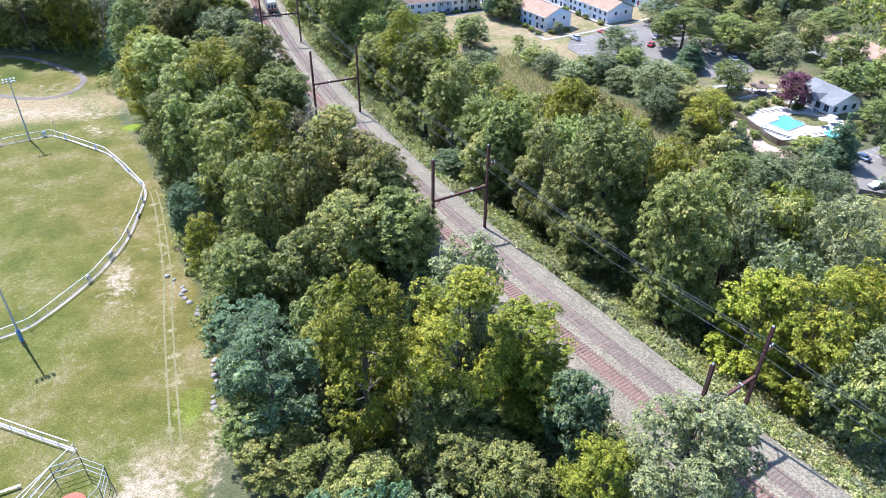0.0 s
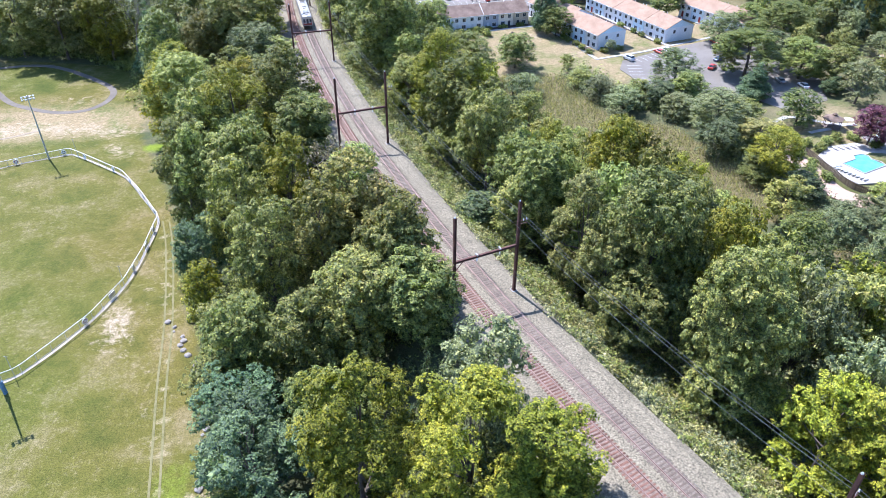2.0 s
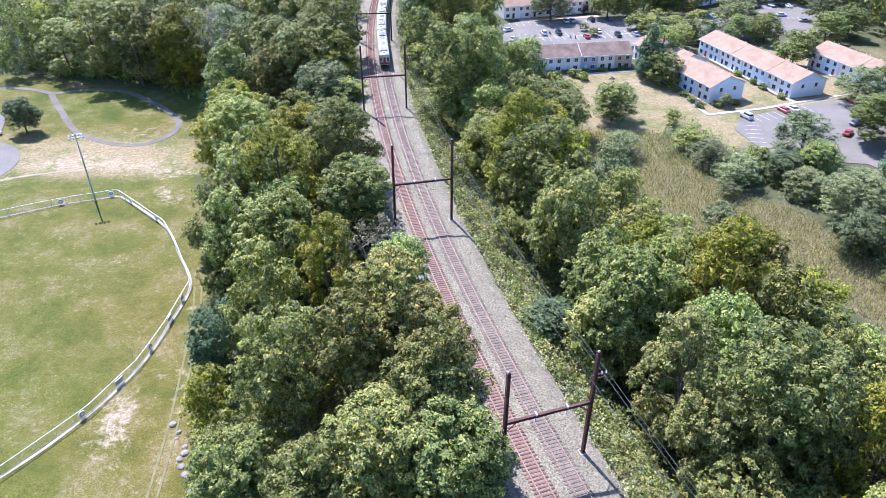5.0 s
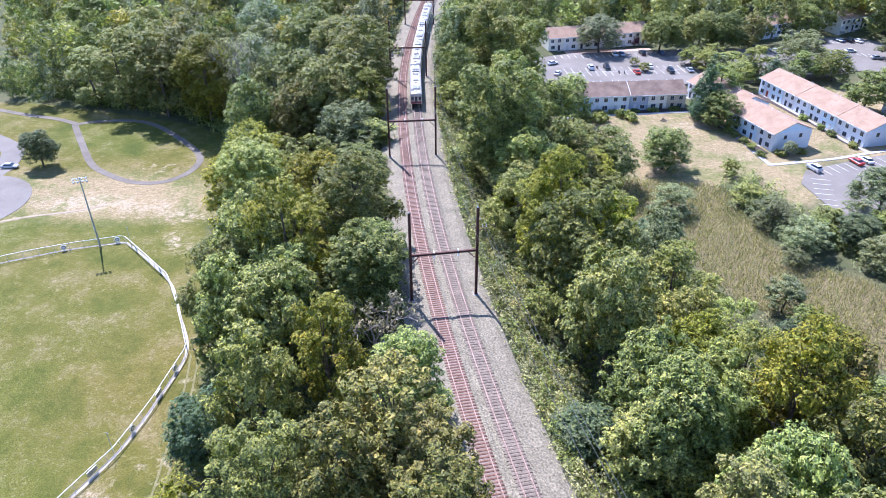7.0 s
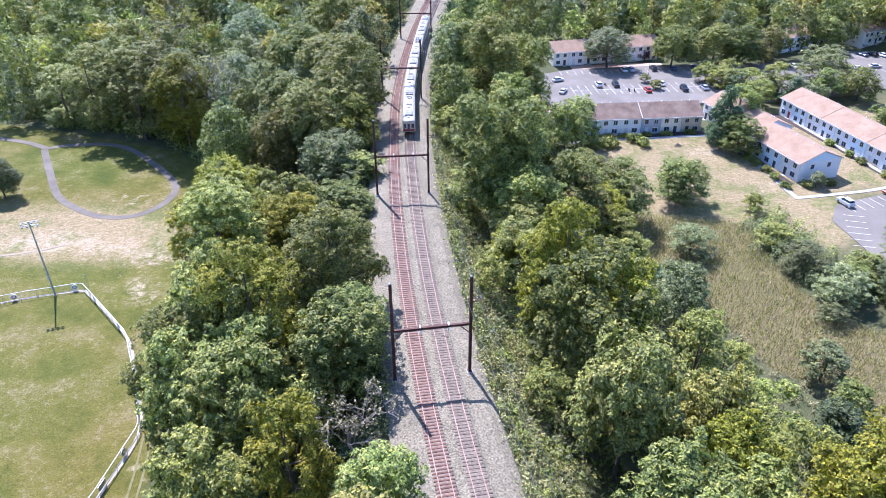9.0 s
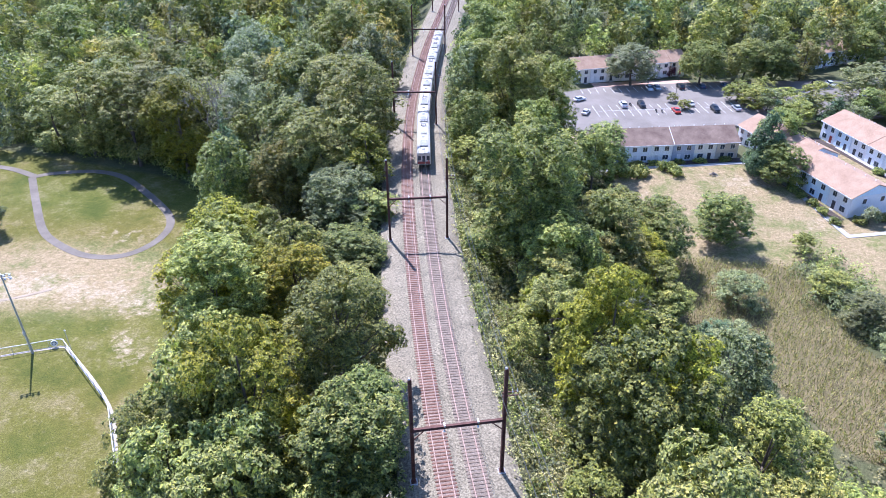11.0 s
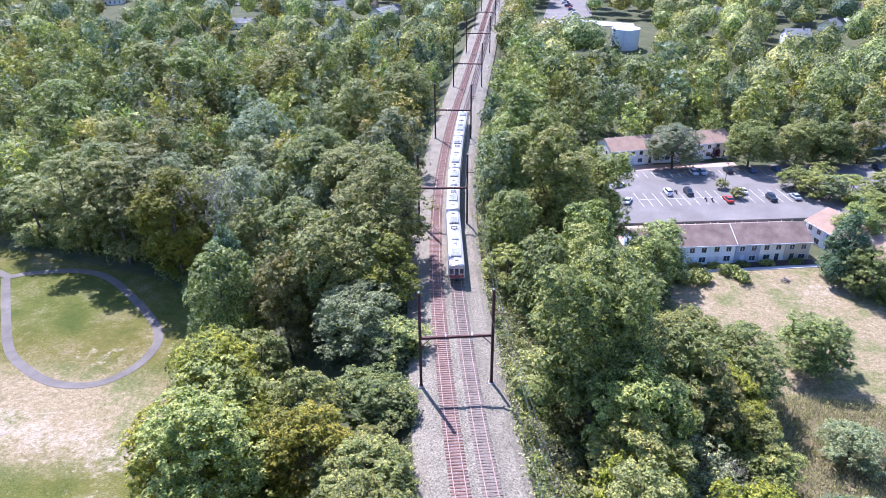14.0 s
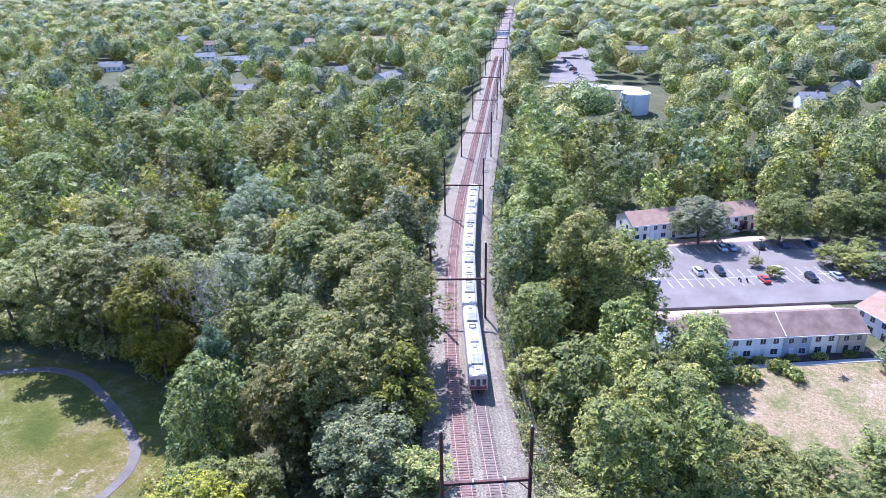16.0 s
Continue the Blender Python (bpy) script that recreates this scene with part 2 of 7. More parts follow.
def tube_into(bm, points, radii, sides=6, cap=True):
    """A tapered tube through points."""
    rings = []
    pts = [Vector(p) for p in points]
    for i, p in enumerate(pts):
        d = (pts[min(i + 1, len(pts) - 1)] - pts[max(i - 1, 0)]).normalized()
        a = d.cross(Vector((0.3, 0.2, 1)) if abs(d.z) < 0.9 else Vector((1, 0.2, 0))).normalized()
        b = d.cross(a)
        r = radii[i] if hasattr(radii, "__len__") else radii
        rings.append([bm.verts.new(p + (a * math.cos(k * 2 * math.pi / sides) + b * math.sin(k * 2 * math.pi / sides)) * r) for k in range(sides)])
    for u, w in zip(rings, rings[1:]):
        for k in range(sides):
            bm.faces.new((u[k], u[(k + 1) % sides], w[(k + 1) % sides], w[k]))
    if cap:
        bm.faces.new(rings[0][::-1])
        bm.faces.new(rings[-1])


def empty(name, m, label="", category="", group="", kind=""):
    e = new(name)
    e.matrix_basis = m
    return tagged(e, label, category, group, kind)


# ---- railway line ----
LINE = [(126, -62), (97, -25), (65, 15), (32.7, 57), (1.8, 102.1), (-26.7, 152.3), (-50.5, 203.1), (-71.2, 256.6), (-88.3, 315), (-102.6, 375.4),
        (-117.6, 440.8), (-142.6, 547.8), (-189, 751.7), (-294, 1216), (-386, 1620)]


def smooth_line(points, step=1.0):
    p = np.array(points, float)
    out = []
    for i in range(len(p) - 1):
        a, b, c, d = p[max(i - 1, 0)], p[i], p[i + 1], p[min(i + 2, len(p) - 1)]
        la, lb, lc = [max(np.linalg.norm(v), 1e-6) for v in (b - a, c - b, d - c)]
        m1 = ((c - a) / (la + lb)) * lb if i else c - b
        m2 = ((d - b) / (lb + lc)) * lb if i < len(p) - 2 else c - b
        for u in np.arange(0, 1, step / lb):
            h = (2 * u**3 - 3 * u**2 + 1, u**3 - 2 * u**2 + u, -2 * u**3 + 3 * u**2, u**3 - u**2)
            out.append(h[0] * b + h[1] * m1 + h[2] * c + h[3] * m2)
    return np.array(out + [p[-1]])


AXIS = smooth_line(LINE)
SEG = np.linalg.norm(np.diff(AXIS, axis=0), axis=1)
ARC = np.r_[0, np.cumsum(SEG)]
ARC -= ARC[np.argmin(np.hypot(AXIS[:, 0] - 32.7, AXIS[:, 1] - 57))]     # 0 at the first gantry seen
RAIL_TOP = 15.0


def on_line(s, off=0.0, z=0.0):
    """A place s metres along the line and off metres to its right."""
    x, y = np.interp(s, ARC, AXIS[:, 0]), np.interp(s, ARC, AXIS[:, 1])
    x2, y2 = np.interp(s + 0.6, ARC, AXIS[:, 0]), np.interp(s + 0.6, ARC, AXIS[:, 1])
    x1, y1 = np.interp(s - 0.6, ARC, AXIS[:, 0]), np.interp(s - 0.6, ARC, AXIS[:, 1])
    d = np.array([x2 - x1, y2 - y1])
    d /= np.linalg.norm(d)
    return Vector((x + d[1] * off, y - d[0] * off, z))


def heading(s):
    a, b = on_line(s - 1), on_line(s + 1)
    return math.degrees(math.atan2(b.y - a.y, b.x - a.x))


def line_offset(x, y):
    """How far a place lies to the right of the line (left: minus)."""
    x, y = np.asarray(x, float), np.asarray(y, float)
    best, sign = np.full(x.shape, 1e9), np.zeros(x.shape)
    for i in range(0, len(AXIS) - 4, 4):
        a, b = AXIS[i], AXIS[i + 4]
        d = b - a
        u = np.clip(((x - a[0]) * d[0] + (y - a[1]) * d[1]) / (d @ d), 0, 1)
        dx, dy = x - a[0] - u * d[0], y - a[1] - u * d[1]
        r = np.hypot(dx, dy)
        s = np.sign(d[1] * (x - a[0]) - d[0] * (y - a[1]))
        near = r < best
        best, sign = np.where(near, r, best), np.where(near, s, sign)
    return best * sign


def soft(a, b, v):
    u = np.clip((np.asarray(v, float) - a) / (b - a), 0, 1)
    return u * u * (3 - 2 * u)


def base_height(x, y):
    """The natural ground without the railway bank."""
    x, y = np.asarray(x, float), np.asarray(y, float)
    z = -2.3 * soft(150, 215, y) * soft(-75, -110, x) * (1 - soft(300, 420, y))
    z = z - 1.0 * soft(300, 330, y) * soft(-60, -30, x) * (1 - soft(360, 420, y))
    z = z + 1.0 * soft(70, 90, x) * soft(150, 180, y)
    z = z + 11.0 * soft(380, 560, y)
    z = z + 0.35 * np.sin(x * 0.05 + 1) * np.cos(y * 0.043) + 0.15 * np.sin(x * 0.17) * np.cos(y * 0.21 + 2)
    return z


def height(x, y, off=None):
    off = line_offset(x, y) if off is None else off
    g = base_height(x, y)
    top = RAIL_TOP - 0.75
    d = np.abs(off)
    bank = top - np.maximum(d - 6.6, 0) * 0.62
    return np.maximum(g, np.minimum(bank, top))


# ---- ground: one sheet to the horizon ----
def in_poly(x, y, poly):
    inside = np.zeros(x.shape, bool)
    for (x1, y1), (x2, y2) in zip(poly, poly[1:] + poly[:1]):
        cross = ((y1 > y) != (y2 > y)) & (x < (x2 - x1) * (y - y1) / (y2 - y1 + 1e-12) + x1)
        inside ^= cross
    return inside


FIELD = [(-16, -120), (-28, 20), (-34, 76), (-40, 92), (-54, 114), (-68, 142), (-84, 168), (-96, 184), (-104, 204), (-114, 222), (-120, 234), (-140, 240), (-175, 240),
         (-215, 238), (-420, 230), (-420, -120)]
LAWN = [(-24, 277), (-16, 250), (-6, 236), (6, 232), (24, 242), (34, 252), (42, 262), (80, 292), (60, 330), (12, 296)]
MARSH = [(-8, 208), (-5, 236), (8, 238), (21, 240), (26, 224), (32, 211), (40, 205), (50, 202), (58, 188), (65, 174), (72, 166), (84, 152), (84, 130), (74, 140), (66, 152), (56, 162), (46, 174), (38, 184), (24, 186), (14, 200)]
POOL_PLOT = [(70, 164), (84, 160), (112, 172), (118, 196), (96, 208), (76, 204)]

xs = np.unique(np.r_[-3200, -2400, -1800, -1400, -1100, -900, -700, -560, -460, -380, -320, -280, np.arange(-250, 152, 2.4), 170, 200, 240, 300, 380, 480, 620, 800, 1050, 1400, 1900, 2500, 3200])
ys = np.unique(np.r_[-1500, -800, -400, -200, -100, -40, np.arange(0, 60, 2.4), np.arange(60, 200, 1.6), np.arange(200, 420, 2.4), np.arange(424, 700, 8), 720, 760, 820, 900, 1000, 1150, 1350, 1600, 2000, 2500, 3200, 4000])
gx, gy = np.meshgrid(xs, ys)
goff = line_offset(gx, gy)
gz = height(gx, gy, goff)
# level ground under the car parks and the turning circle
for _poly in ([(-37.9, 286.4), (13.8, 308.1), (41.2, 330.5), (72.1, 350.0), (61.0, 386.5), (4.2, 367.0), (-39.3, 346.5), (-54.6, 331.4)], [(36, 246), (40, 258), (52, 266), (60, 273), (84, 289), (100, 266), (108, 246), (103, 222), (86, 211), (72, 227), (46, 225)],
              [(51, 372), (58, 401), (80, 406), (100, 394), (93, 352), (60, 348)], [(-161 + 20 * math.cos(k * 0.5236), 173.5 + 20 * math.sin(k * 0.5236)) for k in range(12)]):
    _w = in_poly(gx, gy, _poly).astype(float)
    _mean = gz[_w > 0].mean()
    for _ in range(2):
        _q = np.pad(_w, 1, mode="edge")
        _w = (_q[1:-1, 1:-1] * 2 + _q[:-2, 1:-1] + _q[2:, 1:-1] + _q[1:-1, :-2] + _q[1:-1, 2:]) / 6
    gz = gz * (1 - _w) + _mean * _w
nx, ny = len(xs), len(ys)


def from_grid(grid, x, y):
    """A value of the ground's grid at any place."""
    x, y = np.clip(np.asarray(x, float), xs[0], xs[-1]), np.clip(np.asarray(y, float), ys[0], ys[-1])
    i, j = np.clip(np.searchsorted(xs, x) - 1, 0, nx - 2), np.clip(np.searchsorted(ys, y) - 1, 0, ny - 2)
    u, v = (x - xs[i]) / (xs[i + 1] - xs[i]), (y - ys[j]) / (ys[j + 1] - ys[j])
    return (grid[j, i] * (1 - u) + grid[j, i + 1] * u) * (1 - v) + (grid[j + 1, i] * (1 - u) + grid[j + 1, i + 1] * u) * v


def ground_at(x, y):
    return float(from_grid(gz, x, y))


idx = np.arange(nx * ny).reshape(ny, nx)
gfaces = np.stack([idx[:-1, :-1], idx[:-1, 1:], idx[1:, 1:], idx[1:, :-1]], -1).reshape(-1, 4)


def zone(poly, blur=1):
    w = in_poly(gx, gy, poly).astype(float)
    for _ in range(blur):
        p = np.pad(w, 1, mode="edge")
        w = (p[1:-1, 1:-1] * 2 + p[:-2, 1:-1] + p[2:, 1:-1] + p[1:-1, :-2] + p[1:-1, 2:]) / 6
    return w


w_field, w_lawn, w_marsh, w_pool = zone(FIELD), zone(LAWN), zone(MARSH), zone(POOL_PLOT)


def spot(cx, cy, rx, ry, turn=0.0):
    a = radians(turn)
    u, v = (gx - cx) * math.cos(a) + (gy - cy) * math.sin(a), -(gx - cx) * math.sin(a) + (gy - cy) * math.cos(a)
    return np.exp(-((u / rx) ** 2 + (v / ry) ** 2))


# worn earth: round the path junction, along the fence, in front of the houses and where vehicles drove
w_bare = np.clip(spot(-134, 184, 20, 8, 20) * 0.66 + spot(-114, 188, 14, 5, 15) * 0.5 + spot(-97, 174, 12, 4, -30) * 0.6 + spot(-52.4, 96, 0.9, 0.9) * 1.3 + spot(-101, 186, 9, 3.0, 10) * 0.65 + spot(-64, 106, 3.5, 9, 20) * 0.9
                 + spot(-60, 118, 4, 4) * 0.4 + spot(-41, 58, 6, 7, 30) + spot(-34, 68, 2.5, 10, 15) * 0.7 + spot(-48, 84, 2, 12, 28) * 0.35 + spot(-128, 210, 9, 4, 20) * 0.5
                 + spot(14, 280, 14, 6, 30) * 0.8 + spot(-14, 262, 8, 7) * 0.55 + spot(28, 262, 6, 8, 30) * 0.6 + spot(58, 300, 14, 4, 120) * 0.7 + spot(-38, 90, 2, 16, 25) * 0.6
                 + spot(-62, 130, 2, 14, 30) * 0.35 + spot(78, 176, 5, 10, -30) * 1.2, 0, 1.3)
w_lush = np.clip(spot(-88, 176, 4, 3) * 1.2 + spot(-40, 74, 5, 8, 20) * 0.6 + spot(-92, 184, 5, 4) * 0.5 + spot(-8, 246, 6, 14, 20) * 0.7, 0, 1.2)
_tx = np.interp(gy, [66, 70, 90, 109.7, 133, 150], [-39.5, -40.7, -48.5, -55.8, -65.9, -73])
w_tyre = np.clip(1 - np.abs(np.abs(gx - _tx) - 0.75) / 0.8, 0, 1) * (gy > 62) * (gy < 142) * 0.75
_wx = np.interp(gy, [164, 172, 183, 192], [-150, -141, -126, -121])
w_tyre = np.maximum(w_tyre, np.clip(1 - np.abs(gx - _wx) / 2.4, 0, 1) * (gy > 165) * (gy < 190) * 1.1)
gme = bpy.data.meshes.new("ground")
gme.from_pydata(np.stack([gx, gy, gz], -1).reshape(-1, 3).tolist(), [], gfaces.tolist())
for key, w in (("w_grass", np.maximum(w_field, w_pool * 0.5)), ("w_lawn", np.maximum(w_lawn, np.clip(spot(-130, 190, 44, 18, 15) * 0.95 + spot(-40, 62, 10, 10) * 0.6 + spot(36, 246, 11, 15) * 1.1 + spot(62, 302, 34, 40) + spot(104, 285, 34, 48) * 0.9 + spot(100, 200, 30, 25) * 0.8, 0, 1))), ("w_marsh", w_marsh), ("w_bare", w_bare), ("w_lush", w_lush), ("w_tyre", w_tyre)):
    at = gme.attributes.new(key, "FLOAT", "POINT")
    at.data.foreach_set("value", w.astype(np.float32).ravel())
for p in gme.polygons:
    p.use_smooth = True


def ground_material():
    m, n, l, b = node_mat("ground", 0.95, 0, 0.15)
    co = n.new("ShaderNodeTexCoord").outputs["Object"]

    def attr(key):
        a = n.new("ShaderNodeAttribute")
        a.attribute_name = key
        return a.outputs["Fac"]

    huge, big, mid, fine = noise_of(n, l, 0.025, 3, 0.5, co), noise_of(n, l, 0.10, 6, 0.72, co), noise_of(n, l, 0.45, 8, 0.78, co), noise_of(n, l, 5.0, 3, 0.7, co)
    floor_c = ramp_of(n, l, big, [(0.3, (0.06, 0.075, 0.03)), (0.7, (0.13, 0.12, 0.06))])
    grass = ramp_of(n, l, big, [(0.32, (0.076, 0.081, 0.015)), (0.5, (0.122, 0.110, 0.023)), (0.66, (0.166, 0.138, 0.054))])
    tint = ramp_of(n, l, huge, [(0.35, (0.85, 1.0, 0.8)), (0.65, (1.15, 1.05, 1.1))])
    grass = mix_of(n, l, 1.0, grass, tint, "MULTIPLY")
    straw = ramp_of(n, l, mid, [(0.35, (0.28, 0.222, 0.108)), (0.7, (0.42, 0.352, 0.228))])
    tuft = noise_of(n, l, 1.3, 6, 0.8, co)
    both = n.new("ShaderNodeMath")
    both.operation = "MULTIPLY_ADD"
    l.new(big, both.inputs[0])
    both.inputs[1].default_value = 0.55
    l.new(tuft, both.inputs[2])
    worn = n.new("ShaderNodeMath")
    worn.operation = "SUBTRACT"
    l.new(both.outputs[0], worn.inputs[0])
    worn.inputs[1].default_value = 0.275
    dry = ramp_of(n, l, worn.outputs[0], [(0.52, (0, 0, 0)), (0.64, (0.25, 0.25, 0.25)), (0.78, (0.85, 0.85, 0.85))])
    grass = mix_of(n, l, dry, grass, straw)
    lawn_g = ramp_of(n, l, tuft, [(0.36, (0.109, 0.126, 0.035)), (0.52, (0.176, 0.168, 0.063)), (0.68, (0.269, 0.227, 0.118))])
    lawn_e = ramp_of(n, l, tuft, [(0.36, (0.160, 0.139, 0.063)), (0.48, (0.266, 0.200, 0.104)), (0.64, (0.368, 0.282, 0.168))])
    lawn = mix_of(n, l, ramp_of(n, l, big, [(0.40, (0, 0, 0)), (0.53, (1, 1, 1))]), lawn_g, lawn_e)
    marsh = ramp_of(n, l, mid, [(0.3, (0.13, 0.105, 0.05)), (0.7, (0.25, 0.195, 0.10))])
    bare = ramp_of(n, l, tuft, [(0.34, (0.26, 0.205, 0.115)), (0.48, (0.35, 0.275, 0.175)), (0.66, (0.435, 0.358, 0.248))])

    def weight(key, gain=1.6, off=-0.8):
        add = n.new("ShaderNodeMath")
        add.operation = "ADD"
        k = n.new("ShaderNodeMath")
        k.operation = "MULTIPLY_ADD"
        l.new(mid, k.inputs[0])
        k.inputs[1].default_value, k.inputs[2].default_value = gain, off
        l.new(attr(key), add.inputs[0])
        l.new(k.outputs[0], add.inputs[1])
        r = n.new("ShaderNodeMapRange")
        r.inputs["From Min"].default_value, r.inputs["From Max"].default_value = 0.3, 0.75
        l.new(add.outputs[0], r.inputs["Value"])
        return r.outputs[0]

    c = mix_of(n, l, weight("w_grass", 0.5, -0.25), floor_c, grass)
    c = mix_of(n, l, weight("w_lawn", 0.5, -0.25), c, lawn)
    c = mix_of(n, l, weight("w_marsh", 0.8, -0.4), c, marsh)
    c = mix_of(n, l, weight("w_lush", 1.0, -0.6), c, (0.17, 0.22, 0.02))
    c = mix_of(n, l, weight("w_tyre", 1.6, -0.9), c, straw)
    c = mix_of(n, l, weight("w_bare", 3.0, -1.65), c, bare)
    g = ramp_of(n, l, fine, [(0.3, (0.48, 0.50, 0.46)), (0.7, (1.44, 1.42, 1.44))])
    c = mix_of(n, l, 1.0, c, g, "MULTIPLY")
    l.new(c, b.inputs["Base Color"])
    bump_of(n, l, b, fine, 0.6, 0.12)
    return m


gme.materials.append(ground_material())
ground = new("ground", gme)
tagged(ground, "dry mown grass, woodland floor and bare earth patches", "ground", kind="structure")


def strip(name, points, width, z_lift, material, label, category, lift_from=ground_at, profile=None, parent=None):
    """A ribbon of the given width that lies on the ground."""
    pts = smooth_line(points, 1.5)
    vs, fs = [], []
    for i, p in enumerate(pts):
        d = pts[min(i + 1, len(pts) - 1)] - pts[max(i - 1, 0)]
        d /= np.linalg.norm(d) + 1e-9
        for k in (-0.5, 0.5):
            q = p + np.array([d[1], -d[0]]) * width * k
            z = max(lift_from(q[0], q[1]), lift_from(p[0], p[1])) + z_lift
            vs += [(q[0], q[1], z), (q[0], q[1], z - 0.4)]
    for i in range(len(pts) - 1):
        a, b = 4 * i, 4 * i + 4
        fs += [(a, a + 2, b + 2, b), (a, b, b + 1, a + 1), (a + 2, a + 3, b + 3, b + 2)]
    ob = raw(name, vs, fs, material, parent)
    return tagged(ob, label, category, kind="structure")


def slab(name, poly, z, depth, material, label, category, kind="structure"):
    n = len(poly)
    vs = [(x, y, z) for x, y in poly] + [(x, y, z - depth) for x, y in poly]
    fs = [tuple(range(n))] + [(i, i + n, (i + 1) % n + n, (i + 1) % n) for i in range(n)]
    return tagged(raw(name, vs, fs, material), label, category, kind=kind)


# ---- railway: ballast, rails, ties ----
S_MIN, S_MAX = -110.0, 1180.0


def along(s0, s1, step=3.0):
    return list(np.arange(s0, s1, step)) + [s1]


def line_band(name, offs, zs, s0, s1, material, parent, label=""):
    """A long strip with a cross profile (offsets and heights) that follows the line."""
    vs, fs, k = [], [], len(offs)
    ss = along(s0, s1)
    for s in ss:
        for o, z in zip(offs, zs):
            vs.append(on_line(s, o, z))
    for i in range(len(ss) - 1):
        for j in range(k - 1):
            a, b = i * k + j, (i + 1) * k + j
            fs.append((a, a + 1, b + 1, b))
    return raw(name, vs, fs, material, parent, label)


TRACKS = (-1.6, 2.3)                         # offsets of the two tracks from the line
ballast = line_band("ballast_bed", (-7.2, -5.4, -3.6, -2.9, -0.3, 0.35, 1.0, 3.6, 4.3, 6.3, 7.7), (14.0, 14.55, 14.72, 14.86, 14.86, 14.78, 14.86, 14.86, 14.72, 14.6, 14.0), S_MIN, S_MAX, BALLAST, None)
tagged(ballast, "pinkish grey crushed stone ballast on the bank", "ballast", kind="structure")
tie_bm = bevelled(boxes((-0.115, -1.3, -0.12, 0.115, 1.3, 0.06)), 0.015)
tie_meshes = []
for mat in (TIE_RED, TIE):
    me = bpy.data.meshes.new("tie")
    tie_bm.to_mesh(me)
    me.materials.append(mat)
    tie_meshes.append(me)
tie_bm.free()


def rail_profile(off):
    return (off - 0.07, off - 0.02, off - 0.036, off - 0.036, off + 0.036, off + 0.036, off + 0.02, off + 0.07), (14.92, 14.95, 15.02, 15.08, 15.08, 15.02, 14.95, 14.92)


def build_track(which):
    off = TRACKS[which]
    red = which == 0
    t = empty("railway_track", pose(0, 0, 0), "railway track with rust-red ties and shiny rail heads" if red else "railway track with weathered brown wooden ties and pale rails", "railway track", "tracks on the bank", "structure")
    line_band("rusty_bed" if red else "worn_bed", (off - 1.25, off - 1.1, off + 1.1, off + 1.25), (14.84, 14.872, 14.872, 14.84), S_MIN, S_MAX, RUST_BALLAST if red else WORN_BALLAST, t, "ballast stained red by rust" if red else "ballast stained brown between the rails")
    for side in (-0.7525, 0.7525):
        o, z = rail_profile(off + side)
        line_band("rail", o, z, S_MIN, S_MAX, RAIL, t)
    return t


track_things = [build_track(0), build_track(1)]


def tie_pose(s, off):
    p = on_line(s, off, 14.86)
    return pose(p.x, p.y, p.z, random.uniform(-0.6, 0.6), random.uniform(-0.6, 0.6), heading(s) + random.uniform(-1.2, 1.2))


def far_ties(which):
    verts, faces = [], []
    s = S_MIN
    while s < 620:
        if not 20 < s < 185:
            m = tie_pose(s, TRACKS[which])
            a = len(verts)
            for x in (-0.115, 0.115):
                for y in (-1.3, 1.3):
                    for z in (-0.1, 0.06):
                        verts.append(m @ Vector((x, y, z)))
            faces += [(a, a + 1, a + 3, a + 2), (a + 4, a + 6, a + 7, a + 5), (a + 1, a + 5, a + 7, a + 3), (a, a + 4, a + 5, a + 1), (a + 2, a + 3, a + 7, a + 6)]
        s += 0.56
    ob = raw("ties", verts, faces, (TIE_RED, TIE)[which], track_things[which])
    tagged(ob, kind="stuff")


for w in (0, 1):
    far_ties(w)


